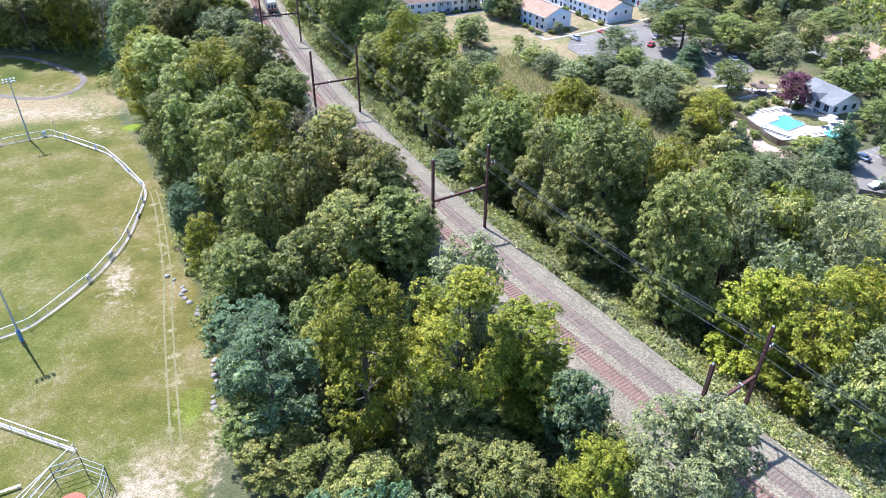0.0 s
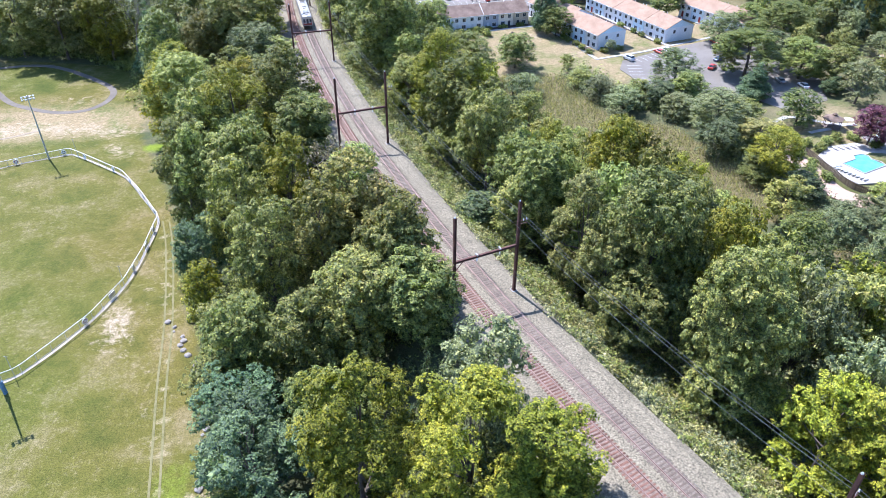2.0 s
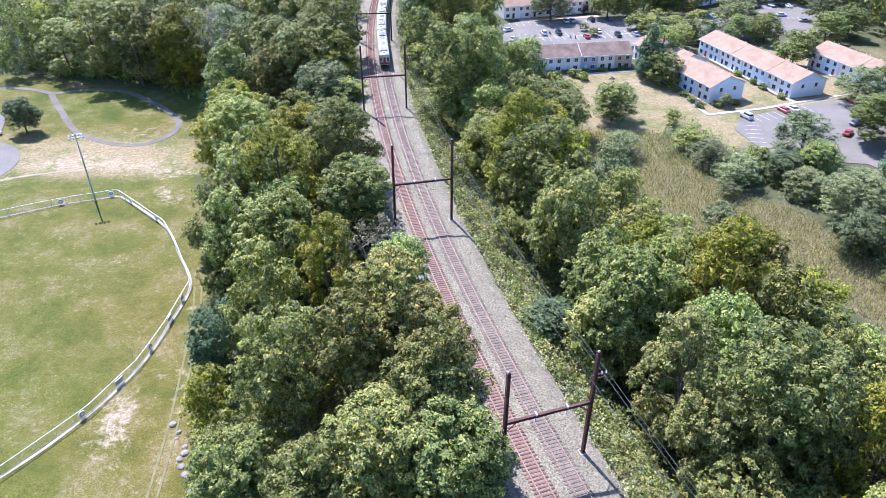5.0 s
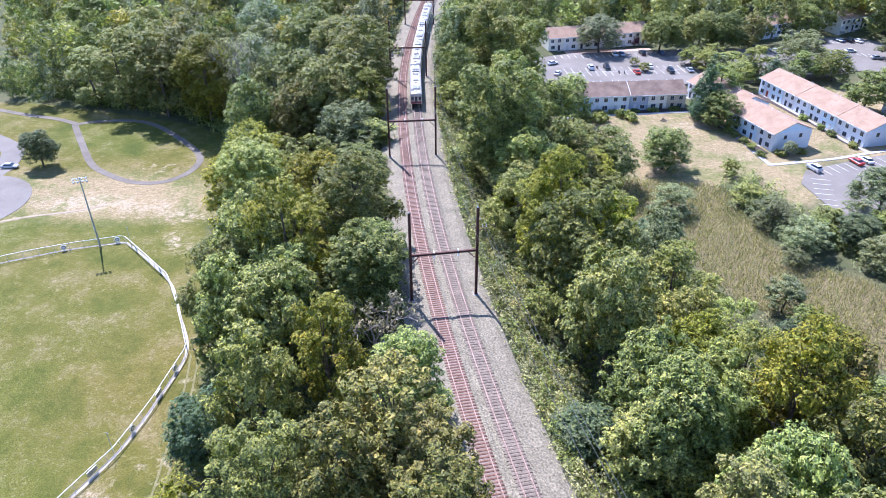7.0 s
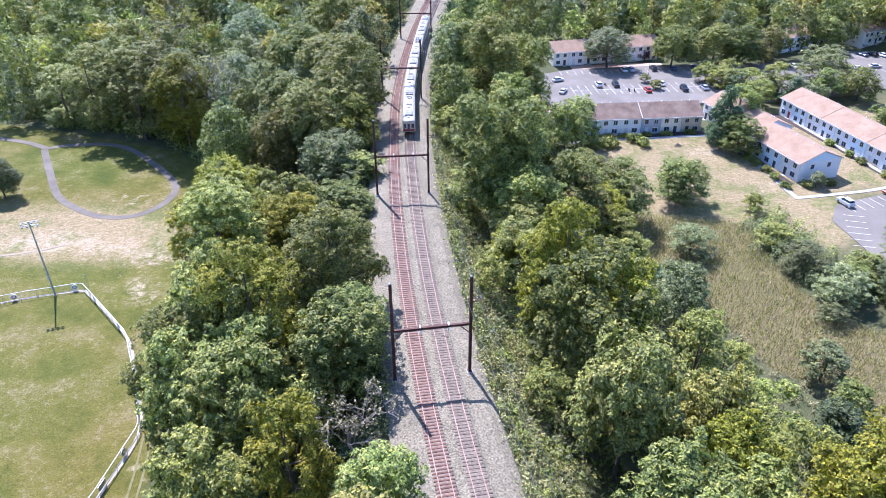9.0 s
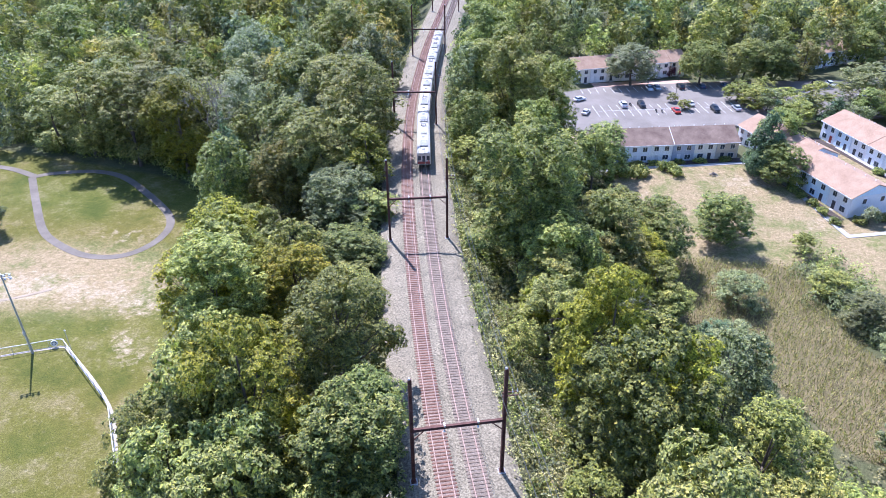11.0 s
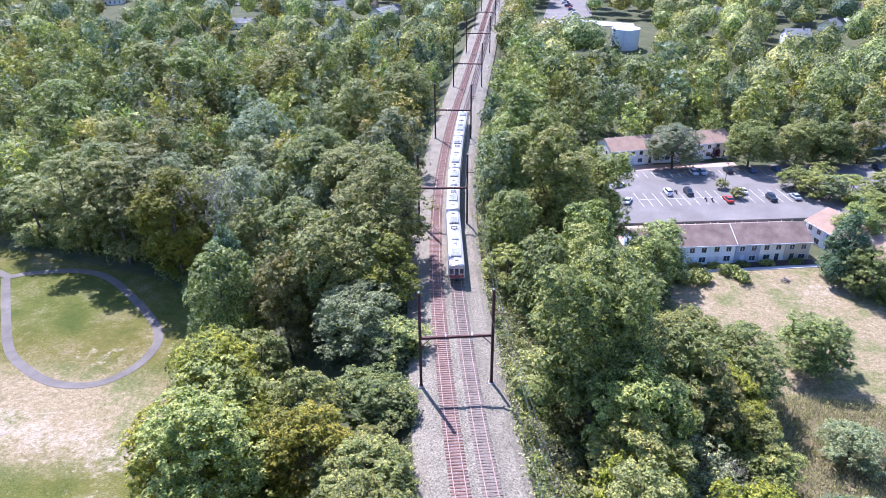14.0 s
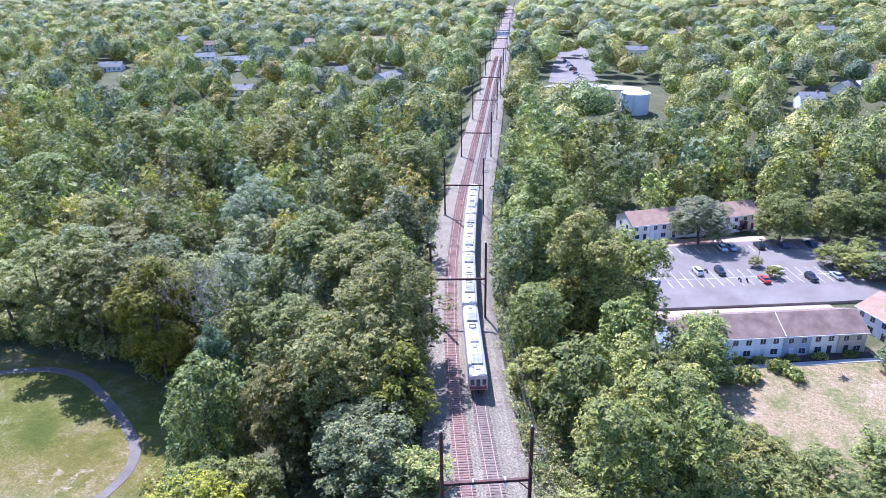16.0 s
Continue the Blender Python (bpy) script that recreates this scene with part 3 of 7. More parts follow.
# ---- gantries ----
def gantry(s, variant=0):
    h = heading(s)
    c = on_line(s, 0, 14.5)
    g = empty("catenary_gantry", pose(c.x, c.y, c.z, 0, 0, h - 90), "rust-brown steel portal with two tall posts over both tracks", "gantry", "gantries along the line")
    W, H, BZ = 5.35, 16.5, 8.6
    for sx in (-W, W):
        bm = bmesh.new()
        for dx, dy in ((-0.17, 0), (0.17, 0)):
            box(bm, sx + dx - 0.035, -0.19, 0, sx + dx + 0.035, 0.19, H)
        box(bm, sx - 0.14, -0.03, 0, sx + 0.14, 0.03, H)
        for k in range(9):
            box(bm, sx - 0.16, -0.15, 0.9 + k * 1.85, sx + 0.16, 0.15, 1.02 + k * 1.85)
        post = part("post", bm, STEEL, g)
        bm = boxes((sx - 0.45, -0.5, -0.6, sx + 0.45, 0.5, 0.25))
        part("footing", bevelled(bm, 0.05), CONCRETE, g, "concrete footing")
        bm = boxes((sx - 0.32, -0.32, 0.25, sx + 0.32, 0.32, 0.32))
        part("base_plate", bm, STEEL, g)
        k = 1 if sx < 0 else -1
        bm = bmesh.new()
        tube_into(bm, [(sx + k * 0.2, 0, BZ - 1.3), (sx + k * 1.35, 0, BZ - 0.12)], 0.07, 4)
        part("brace", bm, STEEL, g)
        bm = bmesh.new()
        tube_into(bm, [(sx - 0.05, 0, H), (sx - 0.05, 0, H + 0.18)], [0.16, 0.1], 8)
        part("cap", bm, GALV, g)
    bm = bmesh.new()
    box(bm, -W + 0.2, -0.16, BZ, W - 0.2, 0.16, BZ + 0.05)
    box(bm, -W + 0.2, -0.16, BZ + 0.33, W - 0.2, 0.16, BZ + 0.38)
    box(bm, -W + 0.2, -0.03, BZ + 0.05, W - 0.2, 0.03, BZ + 0.33)
    part("cross_beam", bm, STEEL, g)
    for off in TRACKS:
        bm = bmesh.new()
        for k in range(5):
            tube_into(bm, [(off, 0, BZ - 0.05 - 0.11 * k), (off, 0, BZ - 0.1 - 0.11 * k)], [0.09, 0.12], 8)
        part("insulator", bm, CAP, g, "pale porcelain insulator string")
        bm = bmesh.new()
        tube_into(bm, [(off - 1.0, 0, BZ - 1.55), (off + 0.1, 0, BZ - 1.75)], 0.03, 4)
        part("steady_arm", bm, STEEL, g)
        bm = boxes((off - 0.09, -0.3, BZ + 0.38, off + 0.09, 0.3, BZ + 0.62))
        part("bracket", bm, GALV, g)
    for k in range(2):
        bm = boxes((W - 0.4, -0.06, 12.4 + k * 0.55, W + 1.5, 0.06, 12.5 + k * 0.55))
        part("cross_arm", bm, STEEL, g)
    for k in range(2):
        bm = bmesh.new()
        tube_into(bm, [(W + 0.8 + 0.55 * k, 0, 12.95), (W + 0.8 + 0.55 * k, 0, 13.35)], [0.1, 0.06], 8)
        part("insulator", bm, CAP, g)
    return g


GANTRY_S = [-52, 0.0]
for px, py in ((1.8, 102.1), (-26.7, 152.3), (-50.5, 203.1), (-71.2, 256.6), (-88.3, 315)):
    GANTRY_S.append(float(ARC[np.argmin(np.hypot(AXIS[:, 0] - px, AXIS[:, 1] - py))]))
while GANTRY_S[-1] < 1000:
    GANTRY_S.append(GANTRY_S[-1] + 62)
first_gantry = gantry(GANTRY_S[0])
for s in GANTRY_S[1:]:
    p = on_line(s, 0, 14.5)
    copy_thing(first_gantry, pose(p.x, p.y, p.z, 0, 0, heading(s) - 90))


def wire(name, off, z, sag, radius, label, count=len(GANTRY_S) - 1):
    bm = bmesh.new()
    pts = []
    for a, b in zip(GANTRY_S[:count], GANTRY_S[1:count + 1]):
        pa, pb = on_line(a, off, z), on_line(b, off, z)
        for k in range(8):
            u = k / 8
            q = on_line(a + (b - a) * u, off, z) if abs(off) < 4 else pa.lerp(pb, u)
            q.z = z - sag * 4 * u * (1 - u)
            pts.append(q)
    tube_into(bm, pts, radius, 3)
    return tagged(part(name, bm, WIRE), label, "wire", "overhead wires")


for off in TRACKS:
    wire("messenger_wire", off, 22.4, 0.9, 0.012, "thin dark messenger wire slung between the gantries")
    wire("contact_wire", off, 21.3, 0.05, 0.01, "thin dark contact wire above the track")
for off, z in ((6.15, 27.85), (6.7, 27.85), (4.95, 26.9)):
    wire("feeder_wire", off, z, 1.3, 0.032, "thin grey feeder wire along the post tops")


# ---- trees ----
def leaf_quads(rng, pos, nrm, size, jitter=0.95):
    """Folded leaf sprays at the places given, which face roughly along the normals."""
    k = len(pos)
    n = nrm + rng.normal(0, jitter, (k, 3))
    n[:, 2] += 0.25
    n /= np.linalg.norm(n, axis=1, keepdims=True)
    t = np.cross(n, rng.normal(0, 1, (k, 3)))
    t /= np.linalg.norm(t, axis=1, keepdims=True) + 1e-9
    b = np.cross(n, t)
    s = size * rng.uniform(0.65, 1.35, (k, 1))
    w = s * rng.uniform(0.75, 1.1, (k, 1))
    v = np.empty((k, 3, 3))
    v[:, 0] = pos - t * s * 0.5 - b * w * 0.5
    v[:, 1] = pos - t * s * 0.5 + b * w * 0.5
    v[:, 2] = pos + t * s * 0.62
    return v


def ico_faces(level):
    """The corners of a round lump's triangles on the unit ball."""
    bm = bmesh.new()
    bmesh.ops.create_icosphere(bm, subdivisions=level, radius=1.0)
    out = np.array([[v.co[:] for v in f.verts] for f in bm.faces])
    bm.free()
    return out


ICO = {k: ico_faces(k) for k in (1, 2, 3)}


def lobed_crown(rng, lobes, count, size, flat=1.0, up=0.5, tuft=20, cores=50, rise=0.35, inner=24):
    """Foliage as domed leaf clumps on the outer sides of the lobes (rows of x, y, z, radius) round a closed core.

    Gives the leaves and, for each, whether it belongs to the core."""
    L = np.array(lobes)
    squash = np.array([1, 1, flat])
    n_c = max(6, count // tuft)
    pick = rng.choice(len(L), n_c * 5, p=L[:, 3] ** 2 / (L[:, 3] ** 2).sum())
    d = rng.normal(0, 1, (n_c * 5, 3))
    d[:, 2] += up
    d /= np.linalg.norm(d, axis=1, keepdims=True)
    pos = L[pick, :3] + d * L[pick, 3:4] * rng.uniform(0.78, 1.06, (len(d), 1)) * squash
    deep = np.zeros(len(pos))
    for x, y, z, rad in L:
        e = np.linalg.norm((pos - (x, y, z)) / squash, axis=1) / rad
        deep = np.maximum(deep, 1 - e)
    best = np.argsort(deep + rng.uniform(0, 0.12, len(deep)))[: n_c]
    pos, d = pos[best], d[best]
    grown = size * rng.uniform(1.0, 2.0, (len(pos), 1))           # radius of each clump
    pos, d, grown = np.repeat(pos, tuft, 0), np.repeat(d, tuft, 0), np.repeat(grown, tuft, 0)
    off = rng.normal(0, 1, pos.shape) + 0.7 * d
    off[:, 2] += 0.4
    off /= np.linalg.norm(off, axis=1, keepdims=True)
    pos = pos + off * grown * rng.uniform(0.6, 1.05, (len(pos), 1)) * np.array([1, 1, 0.8])
    lean = 0.8 * off + 0.35 * d
    lean[:, 2] += rise
    leaves = leaf_quads(rng, pos, lean, size, 0.38)
    big = L[np.argsort(-L[:, 3])[:cores]]
    core = []
    for b in big:                                                 # broad sprays inside close the lobe
        way = rng.normal(0, 1, (inner, 3))
        way /= np.linalg.norm(way, axis=1, keepdims=True)
        at = b[:3] + way * b[3] * rng.uniform(0.35, 0.82, (inner, 1)) * squash
        core.append(leaf_quads(rng, at, way, max(size, 0.62 * b[3]), 0.5))
    core = np.concatenate(core)
    return np.concatenate([core, leaves]), np.r_[np.full(len(core), 0.55), np.zeros(len(leaves))]


def branch_mesh(rng, lobes, h, r0, lean=0.4, base_split=0.35, every=2):
    bm = bmesh.new()
    top = np.array([rng.normal(0, lean), rng.normal(0, lean), h * 0.82])
    mid = top * 0.5 + np.array([rng.normal(0, lean), rng.normal(0, lean), 0])
    tube_into(bm, [(0, 0, -0.6), (0, 0, 0.3), tuple(mid), tuple(top)], [r0 * 1.5, r0, r0 * 0.65, r0 * 0.2], 7)
    for i, (x, y, z, rad) in enumerate(lobes):
        if i % every:
            continue
        u = min(max(base_split + 0.5 * rng.random(), 0.2), 0.9)
        start = np.array([0, 0, 0.3]) * (1 - u) + top * u
        start[2] = min(start[2], z * 0.85)
        end = np.array([x, y, z])
        m = (start + end) / 2 + np.array([0, 0, -0.4])
        tube_into(bm, [tuple(start), tuple(m), tuple(end)], [r0 * 0.38, r0 * 0.22, r0 * 0.06], 5)
    return bm


def make_lobes(rng, kind, R, H):
    """The crown's lobes for one kind of tree, crown radius R, height H."""
    out = []
    if kind in ("oak", "dark", "plum", "pale", "far"):
        cz, ch = H * 0.55, H * 0.38
        for k in range(46):
            a, u = rng.uniform(0, 2 * np.pi), rng.uniform(-0.9, 1)
            rr = np.sqrt(max(0, 1 - max(u, -0.3 * u) ** 2)) * rng.uniform(0.55, 0.88)
            out.append((R * rr * np.cos(a), R * rr * np.sin(a), cz + ch * u, R * rng.uniform(0.22, 0.36)))
        out.append((0, 0, cz, R * 0.6))
    elif kind in ("olive", "grey"):
        cz = H * 0.57
        for k in range(64):
            a, u = rng.uniform(0, 2 * np.pi), rng.uniform(-0.9, 1)
            rr = np.sqrt(max(0, 1 - max(u, -0.3 * u) ** 2)) * rng.uniform(0.5, 0.95)
            out.append((R * rr * np.cos(a), R * rr * np.sin(a), cz + 0.38 * H * u, R * rng.uniform(0.16, 0.27)))
        out.append((0, 0, cz, R * 0.5))
    elif kind in ("yellow", "light", "vine", "sapling"):
        cz = H * 0.55
        for k in range(40):
            u = rng.uniform(-1, 1)
            a = rng.uniform(0, 2 * np.pi)
            rr = np.sqrt(max(0, 1 - u * u)) * rng.uniform(0.55, 1.0)
            out.append((R * rr * np.cos(a), R * rr * np.sin(a), cz + H * 0.40 * u, R * rng.uniform(0.2, 0.33)))
        out.append((0, 0, H - 0.25 * R, R * 0.25))
    elif kind in ("blue",):
        cz = H * 0.55
        for k in range(44):
            u = rng.uniform(-1, 1)
            a = rng.uniform(0, 2 * np.pi)
            rr = np.sqrt(max(0, 1 - u * u)) * rng.uniform(0.6, 1.0)
            out.append((R * rr * np.cos(a), R * rr * np.sin(a), cz + H * 0.38 * u, R * rng.uniform(0.18, 0.3)))
    elif kind == "tall":
        for c in range(4):
            ox, oy, hh = rng.normal(0, 0.38 * R), rng.normal(0, 0.38 * R), H * rng.uniform(0.82, 1.0)
            for k in range(13):
                u = rng.uniform(0, 1)
                rr = 0.45 * R * np.sqrt(max(0.05, 1 - u**1.6)) * rng.uniform(0.4, 1.0)
                a = rng.uniform(0, 2 * np.pi)
                out.append((ox + rr * np.cos(a), oy + rr * np.sin(a), hh * (0.32 + 0.62 * u), R * rng.uniform(0.17, 0.28)))
    elif kind in ("conifer", "pine"):
        for k in range(13):
            u = k / 12
            ring = R * (1 - u) ** 0.8 * rng.uniform(0.8, 1.05)
            for j in range(6 if u < 0.8 else 3):
                a = rng.uniform(0, 2 * np.pi)
                out.append((ring * 0.65 * np.cos(a), ring * 0.65 * np.sin(a), H * (0.14 + 0.84 * u), max(0.3, ring * 0.42)))
    return out


SPECIES = {   # form of the crown, leaf size, density, label
    "oak": ("oak", 1.0, 1.0, "broad deciduous tree with a dense dark green lobed crown"),
    "olive": ("olive", 1.0, 1.0, "deciduous tree with olive green leaves and brownish seed heads"),
    "yellow": ("yellow", 0.85, 1.3, "tall tree with bright yellow-green late summer leaves"),
    "sapling": ("sapling", 1.0, 0.8, "slender young tree with bright yellow-green feathery leaves"),
    "light": ("light", 1.0, 0.9, "deciduous tree with light green leaves"),
    "grey": ("grey", 0.85, 0.95, "airy tree with thin grey-green foliage"),
    "blue": ("blue", 0.7, 1.4, "feathery tree with blue-green leaves"),
    "dark": ("dark", 0.85, 2.0, "small dense dark green tree"),
    "plum": ("plum", 0.9, 1.0, "ornamental tree with purple leaves"),
    "vine": ("vine", 1.0, 1.0, "tree overgrown by brownish green climbing vines"),
    "pale": ("pale", 0.9, 1.0, "round tree with pale greyish leaves"),
    "tall": ("tall", 1.0, 1.1, "group of tall straight green trees grown together"),
    "conifer": ("conifer", 0.8, 0.9, "slim pointed evergreen tree"),
    "pine": ("pine", 0.9, 1.8, "bushy blue-green pine with layered branches"),
}
LEAF_OF = {"sapling": "yellow", "tall": "light", "conifer": "dark", "pine": "blue"}
FINENESS = ((250, 0.41), (160, 0.51), (80, 0.70))      # leaves per square metre of crown radius, leaf size
_made, _uses = {}, {}


def build_tree(look_name, variant, level, R):
    kind, leaf, dense, label = SPECIES[look_name]
    rng = np.random.default_rng(sum(map(ord, look_name)) * 7 + variant * 13 + level * 101 + int(R * 10))
    H = R * (3.7 if kind in ("tall", "yellow", "light", "vine", "sapling", "blue") else 3.0)
    lobes = make_lobes(rng, kind, R, H)
    per, size = FINENESS[level]
    t = new("tree")
    tagged(t, label, "tree", "trees")
    part("trunk", branch_mesh(rng, lobes, H, 0.055 * R, every=(3, 6, 12)[level]), BARK, t)
    q, solid = lobed_crown(rng, lobes, int(min(per * dense * R * R, 18000)), size * leaf * (1.1 if R > 8 else 1.0), 0.55 if kind == "pine" else 1.0, tuft=(20, 14, 10)[level], cores=(30, 22, 12)[level])
    quads_object("crown", q, LEAF[LEAF_OF.get(look_name, look_name)], t, solid=solid)
    return t, R, H


def tree(look_name, x, y, r, z, level=0, ground=None):
    """A tree with crown radius r whose crown's middle stands at z."""
    g = ground_at(x, y) if ground is None else ground
    top = z + (0.55 * r if look_name not in ("tall", "yellow", "conifer") else 0.8 * r)
    size_class = 3.2 if r < 4.3 else 5.6 if r < 6.9 else 8.4
    k = _uses.get((look_name, level, size_class), 0)
    _uses[(look_name, level, size_class)] = k + 1
    key = (look_name, k % 3, level, size_class)
    first = key not in _made
    if first:
        _made[key] = build_tree(look_name, k % 3, level, size_class)
    src, R, H = _made[key]
    h = max(top - g, 1.5 * r, 3.0)
    m = pose(x, y, g, 0, 0, random.uniform(0, 360)) @ Matrix.Diagonal((r / R * random.uniform(0.95, 1.08), r / R * random.uniform(0.95, 1.08), h / H, 1))
    if first:
        src.matrix_basis = m
        return src
    o = copy_thing(src, Matrix.Identity(4))
    o.matrix_basis = m
    return o


def dead_tree(x, y, r, z):
    g = ground_at(x, y)
    h = z + 0.6 * r - g
    rng = np.random.default_rng(int(abs(x * 13 + y * 7)))
    t = empty("bare_tree", pose(x, y, g), "nearly leafless grey tree with fine bare branches", "tree", "trees")
    bm = bmesh.new()
    tips = []

    def grow(p, d, length, rad, depth):
        q = p + d * length
        mid = (p + q) / 2 + Vector(rng.normal(0, 0.06 * length, 3))
        tube_into(bm, [p, mid, q], [max(rad, 0.05), max(rad * 0.8, 0.045), max(rad * 0.55, 0.035)], 5 if depth > 2 else 3, False)
        if depth == 0:
            tips.append(q)
            return
        for k in range(3 if depth > 1 else 4):
            nd = (d + Vector(rng.normal(0, 0.48, 3)) + Vector((0, 0, 0.12))).normalized()
            grow(q, nd, length * rng.uniform(0.58, 0.8), rad * 0.55, depth - 1)

    grow(Vector((0, 0, -0.5)), Vector((0, 0, 1)), h * 0.36, 0.34, 4)
    part("trunk", bm, DEAD, t)
    pos = np.array([tuple(q) for q in tips])
    pos = np.repeat(pos, 9, 0) + rng.normal(0, 0.09 * r, (len(pos) * 9, 3))
    quads_object("crown", leaf_quads(rng, pos, rng.normal(0, 1, pos.shape), 0.42), LEAF["dry"], t)
    return t


def grove(rows, level=0):
    for look_name, x, y, r, z in rows:
        r = min(r, 10.0)
        if (x > 15 and y > 195) or (-42 < x < 62 and 296 < y < 395) or (x - 5.6) ** 2 + (y - 245) ** 2 < 30:
            continue                                     # the courts have their own trees
        off = abs(float(from_grid(goff, x, y)))
        lone = off > 62 or (x > 20 and y > 170)
        side = float(from_grid(goff, x, y))
        if 0 < side < 40 and y < 200:                    # the weedy slope beside the ballast stays open
            short = max(0.0, (18.5 if y < 96 else 17.0) - (side - r))
            x, y, off = x + 0.86 * 0.75 * short, y + 0.5 * 0.75 * short, off + 0.75 * short
        r = r if lone else min(r * (1.2 if r < 5 else 1.1 if r < 6.5 else 1.0), max(off - (9.5 if float(from_grid(goff, x, y)) > 0 else 5.2), 0.8 * r))
        for _ in range(8):                               # crowns end where the mown field begins
            if side < 0 and 95 < y < 172 and in_poly(np.array([x - 0.9 * r]), np.array([y]), FIELD)[0]:
                x += 0.7
        if look_name == "oak" and y > 150:               # a mixed wood
            look_name = ("oak", "oak", "olive", "oak", "light", "oak", "yellow")[int(abs(7 * x + 3 * y)) % 7]
        if look_name in ("oak", "olive") and x < -125 and y > 225:    # paler looks beyond the footpath, haze painted by leaf colour
            look_name = ("light", "pale", "light", "vine")[int(abs(5 * x + 3 * y)) % 4]
        if look_name == "dead":
            dead_tree(x, y, r, z)
        else:
            tree(look_name, x, y, r, z, 0 if (y < 190 and -75 < x < 62) or x < -150 and y < 210 else 1)


# trees that overhang the left edge of the ballast
grove([("oak", -61.4, 195.7, 4.8, 15), ("light", -57.0, 182.9, 4.6, 16), ("grey", -64.0, 208.3, 3.8, 15), ("yellow", -84.4, 178.4, 4.8, 16), ("yellow", -87.4, 193.7, 6.0, 17), ("oak", -54.6, 179.8, 4.6, 18)])
grove([("yellow", 10.5, 69.0, 5.3, 21), ("yellow", 12.2, 64.5, 4.6, 14), ("oak", 5.5, 62.0, 5.0, 12), ("olive", -15.5, 113.3, 6.4, 26), ("oak", -11.7, 104.0, 5.8, 25), ("oak", -8.0, 96.5, 4.8, 23), ("oak", -22.4, 124.7, 6.0, 26)])
# bright and bare trees along the weedy slope
grove([("dead", -11.9, 203.9, 4.8, 9),("yellow", -7.9, 214.8, 3.9, 9),("olive", -4.3, 210.1, 4.1, 6),("yellow", -21.8, 193.3, 4.0, 14),("yellow", -22.3, 204.4, 4.8, 17),("olive", -14.6, 214.7, 5.6, 15),("grey", 7.2, 204.3, 3.8, 4),("blue", 5.0, 206.0, 2.6, 4),("yellow", -76.8, 182.9, 5.2, 14),("yellow", -84.4, 191.5, 5.1, 15),("grey", -73.0, 215.0, 6.4, 16),("yellow", -64.1, 182.0, 4.9, 18)])
tree("grey", 26.8, 49.6, 7.4, 24.5, 0)
# near the start, beside the field and the line
grove([
    ("dark", 16.3, 58.5, 3.0, 22),
    ("yellow", 17.2, 49.1, 3.7, 19),
    ("light", -15.4, 56.9, 3.9, 10),
    ("oak", 3.8, 56.4, 4.2, 13),
    ("blue", -6.1, 49.6, 2.9, 14),
    ("oak", -22.4, 62.5, 2.2, 4),
    ("blue", -24.2, 68.4, 5.7, 18),
    ("yellow", 47.5, 71.1, 6.3, 24),
    ("yellow", 56.4, 74.4, 5.3, 24),
    ("oak", 49.1, 60.5, 5.5, 20),
    ("grey", 53.0, 64.4, 4.2, 22),
    ("grey", 49.4, 82.0, 5.7, 24),
    ("grey", 64.6, 96.1, 7.3, 22),
    ("oak", 54.2, 97.5, 5.6, 22),
    ("oak", 65.5, 154.2, 4.1, 9),
    ("yellow", 67.2, 172.4, 5.3, 10),
    ("grey", 69.9, 140.0, 5.1, 9),
])
# near the start, beside the field and the line
grove([
    ("pine", 96.2, 158.6, 5.2, 12),
    ("grey", 76.0, 130.9, 5.3, 14),
    ("plum", 98.9, 194.3, 4.9, 9),
    ("grey", 57.5, 185.2, 5.6, 7),
    ("grey", 49.1, 207.8, 5.2, 7),
    ("oak", 77.2, 224.6, 9.1, 13),
    ("oak", 111.4, 248.2, 7.9, 12),
    ("oak", 112.8, 215.2, 8.7, 13),
    ("light", 131.4, 236.4, 7.6, 12),
])
# left side of the bank
grove([
    ("sapling", -36.5, 129.7, 4.3, 25),
    ("olive", -20.8, 116.1, 5.6, 28),
    ("olive", -12.2, 105.5, 7.0, 28),
    ("olive", -33.4, 107.2, 7.4, 23),
    ("olive", -25.3, 110.9, 4.9, 25),
    ("oak", -17.6, 96.4, 6.7, 22),
    ("oak", -9.1, 96.3, 4.8, 20),
    ("oak", -23.2, 91.8, 4.7, 18),
    ("oak", -34.5, 92.5, 4.9, 16),
    ("yellow", -10.9, 68.5, 7.7, 25),
    ("yellow", 2.1, 68.0, 6.3, 26),
    ("grey", 3.4, 79.5, 5.8, 26),
    ("conifer", -4.8, 82.4, 1.4, 22),
    ("blue", -51.8, 119.8, 4.1, 13),
    ("yellow", -47.5, 105.3, 2.8, 13),
    ("oak", -40.3, 96.6, 3.8, 14),
    ("olive", -45.2, 123.4, 6.0, 22),
    ("oak", -62.8, 143.4, 6.9, 20),
])
# left side of the bank
grove([
    ("light", -77.3, 176.3, 8.3, 20),
    ("oak", -53.8, 150.9, 8.2, 26),
    ("olive", -46.5, 162.9, 7.4, 28),
    ("oak", -39.1, 148.9, 5.8, 24),
    ("oak", -48.4, 137.5, 6.6, 22),
    ("dead", -32.6, 136.9, 3.7, 21),
])
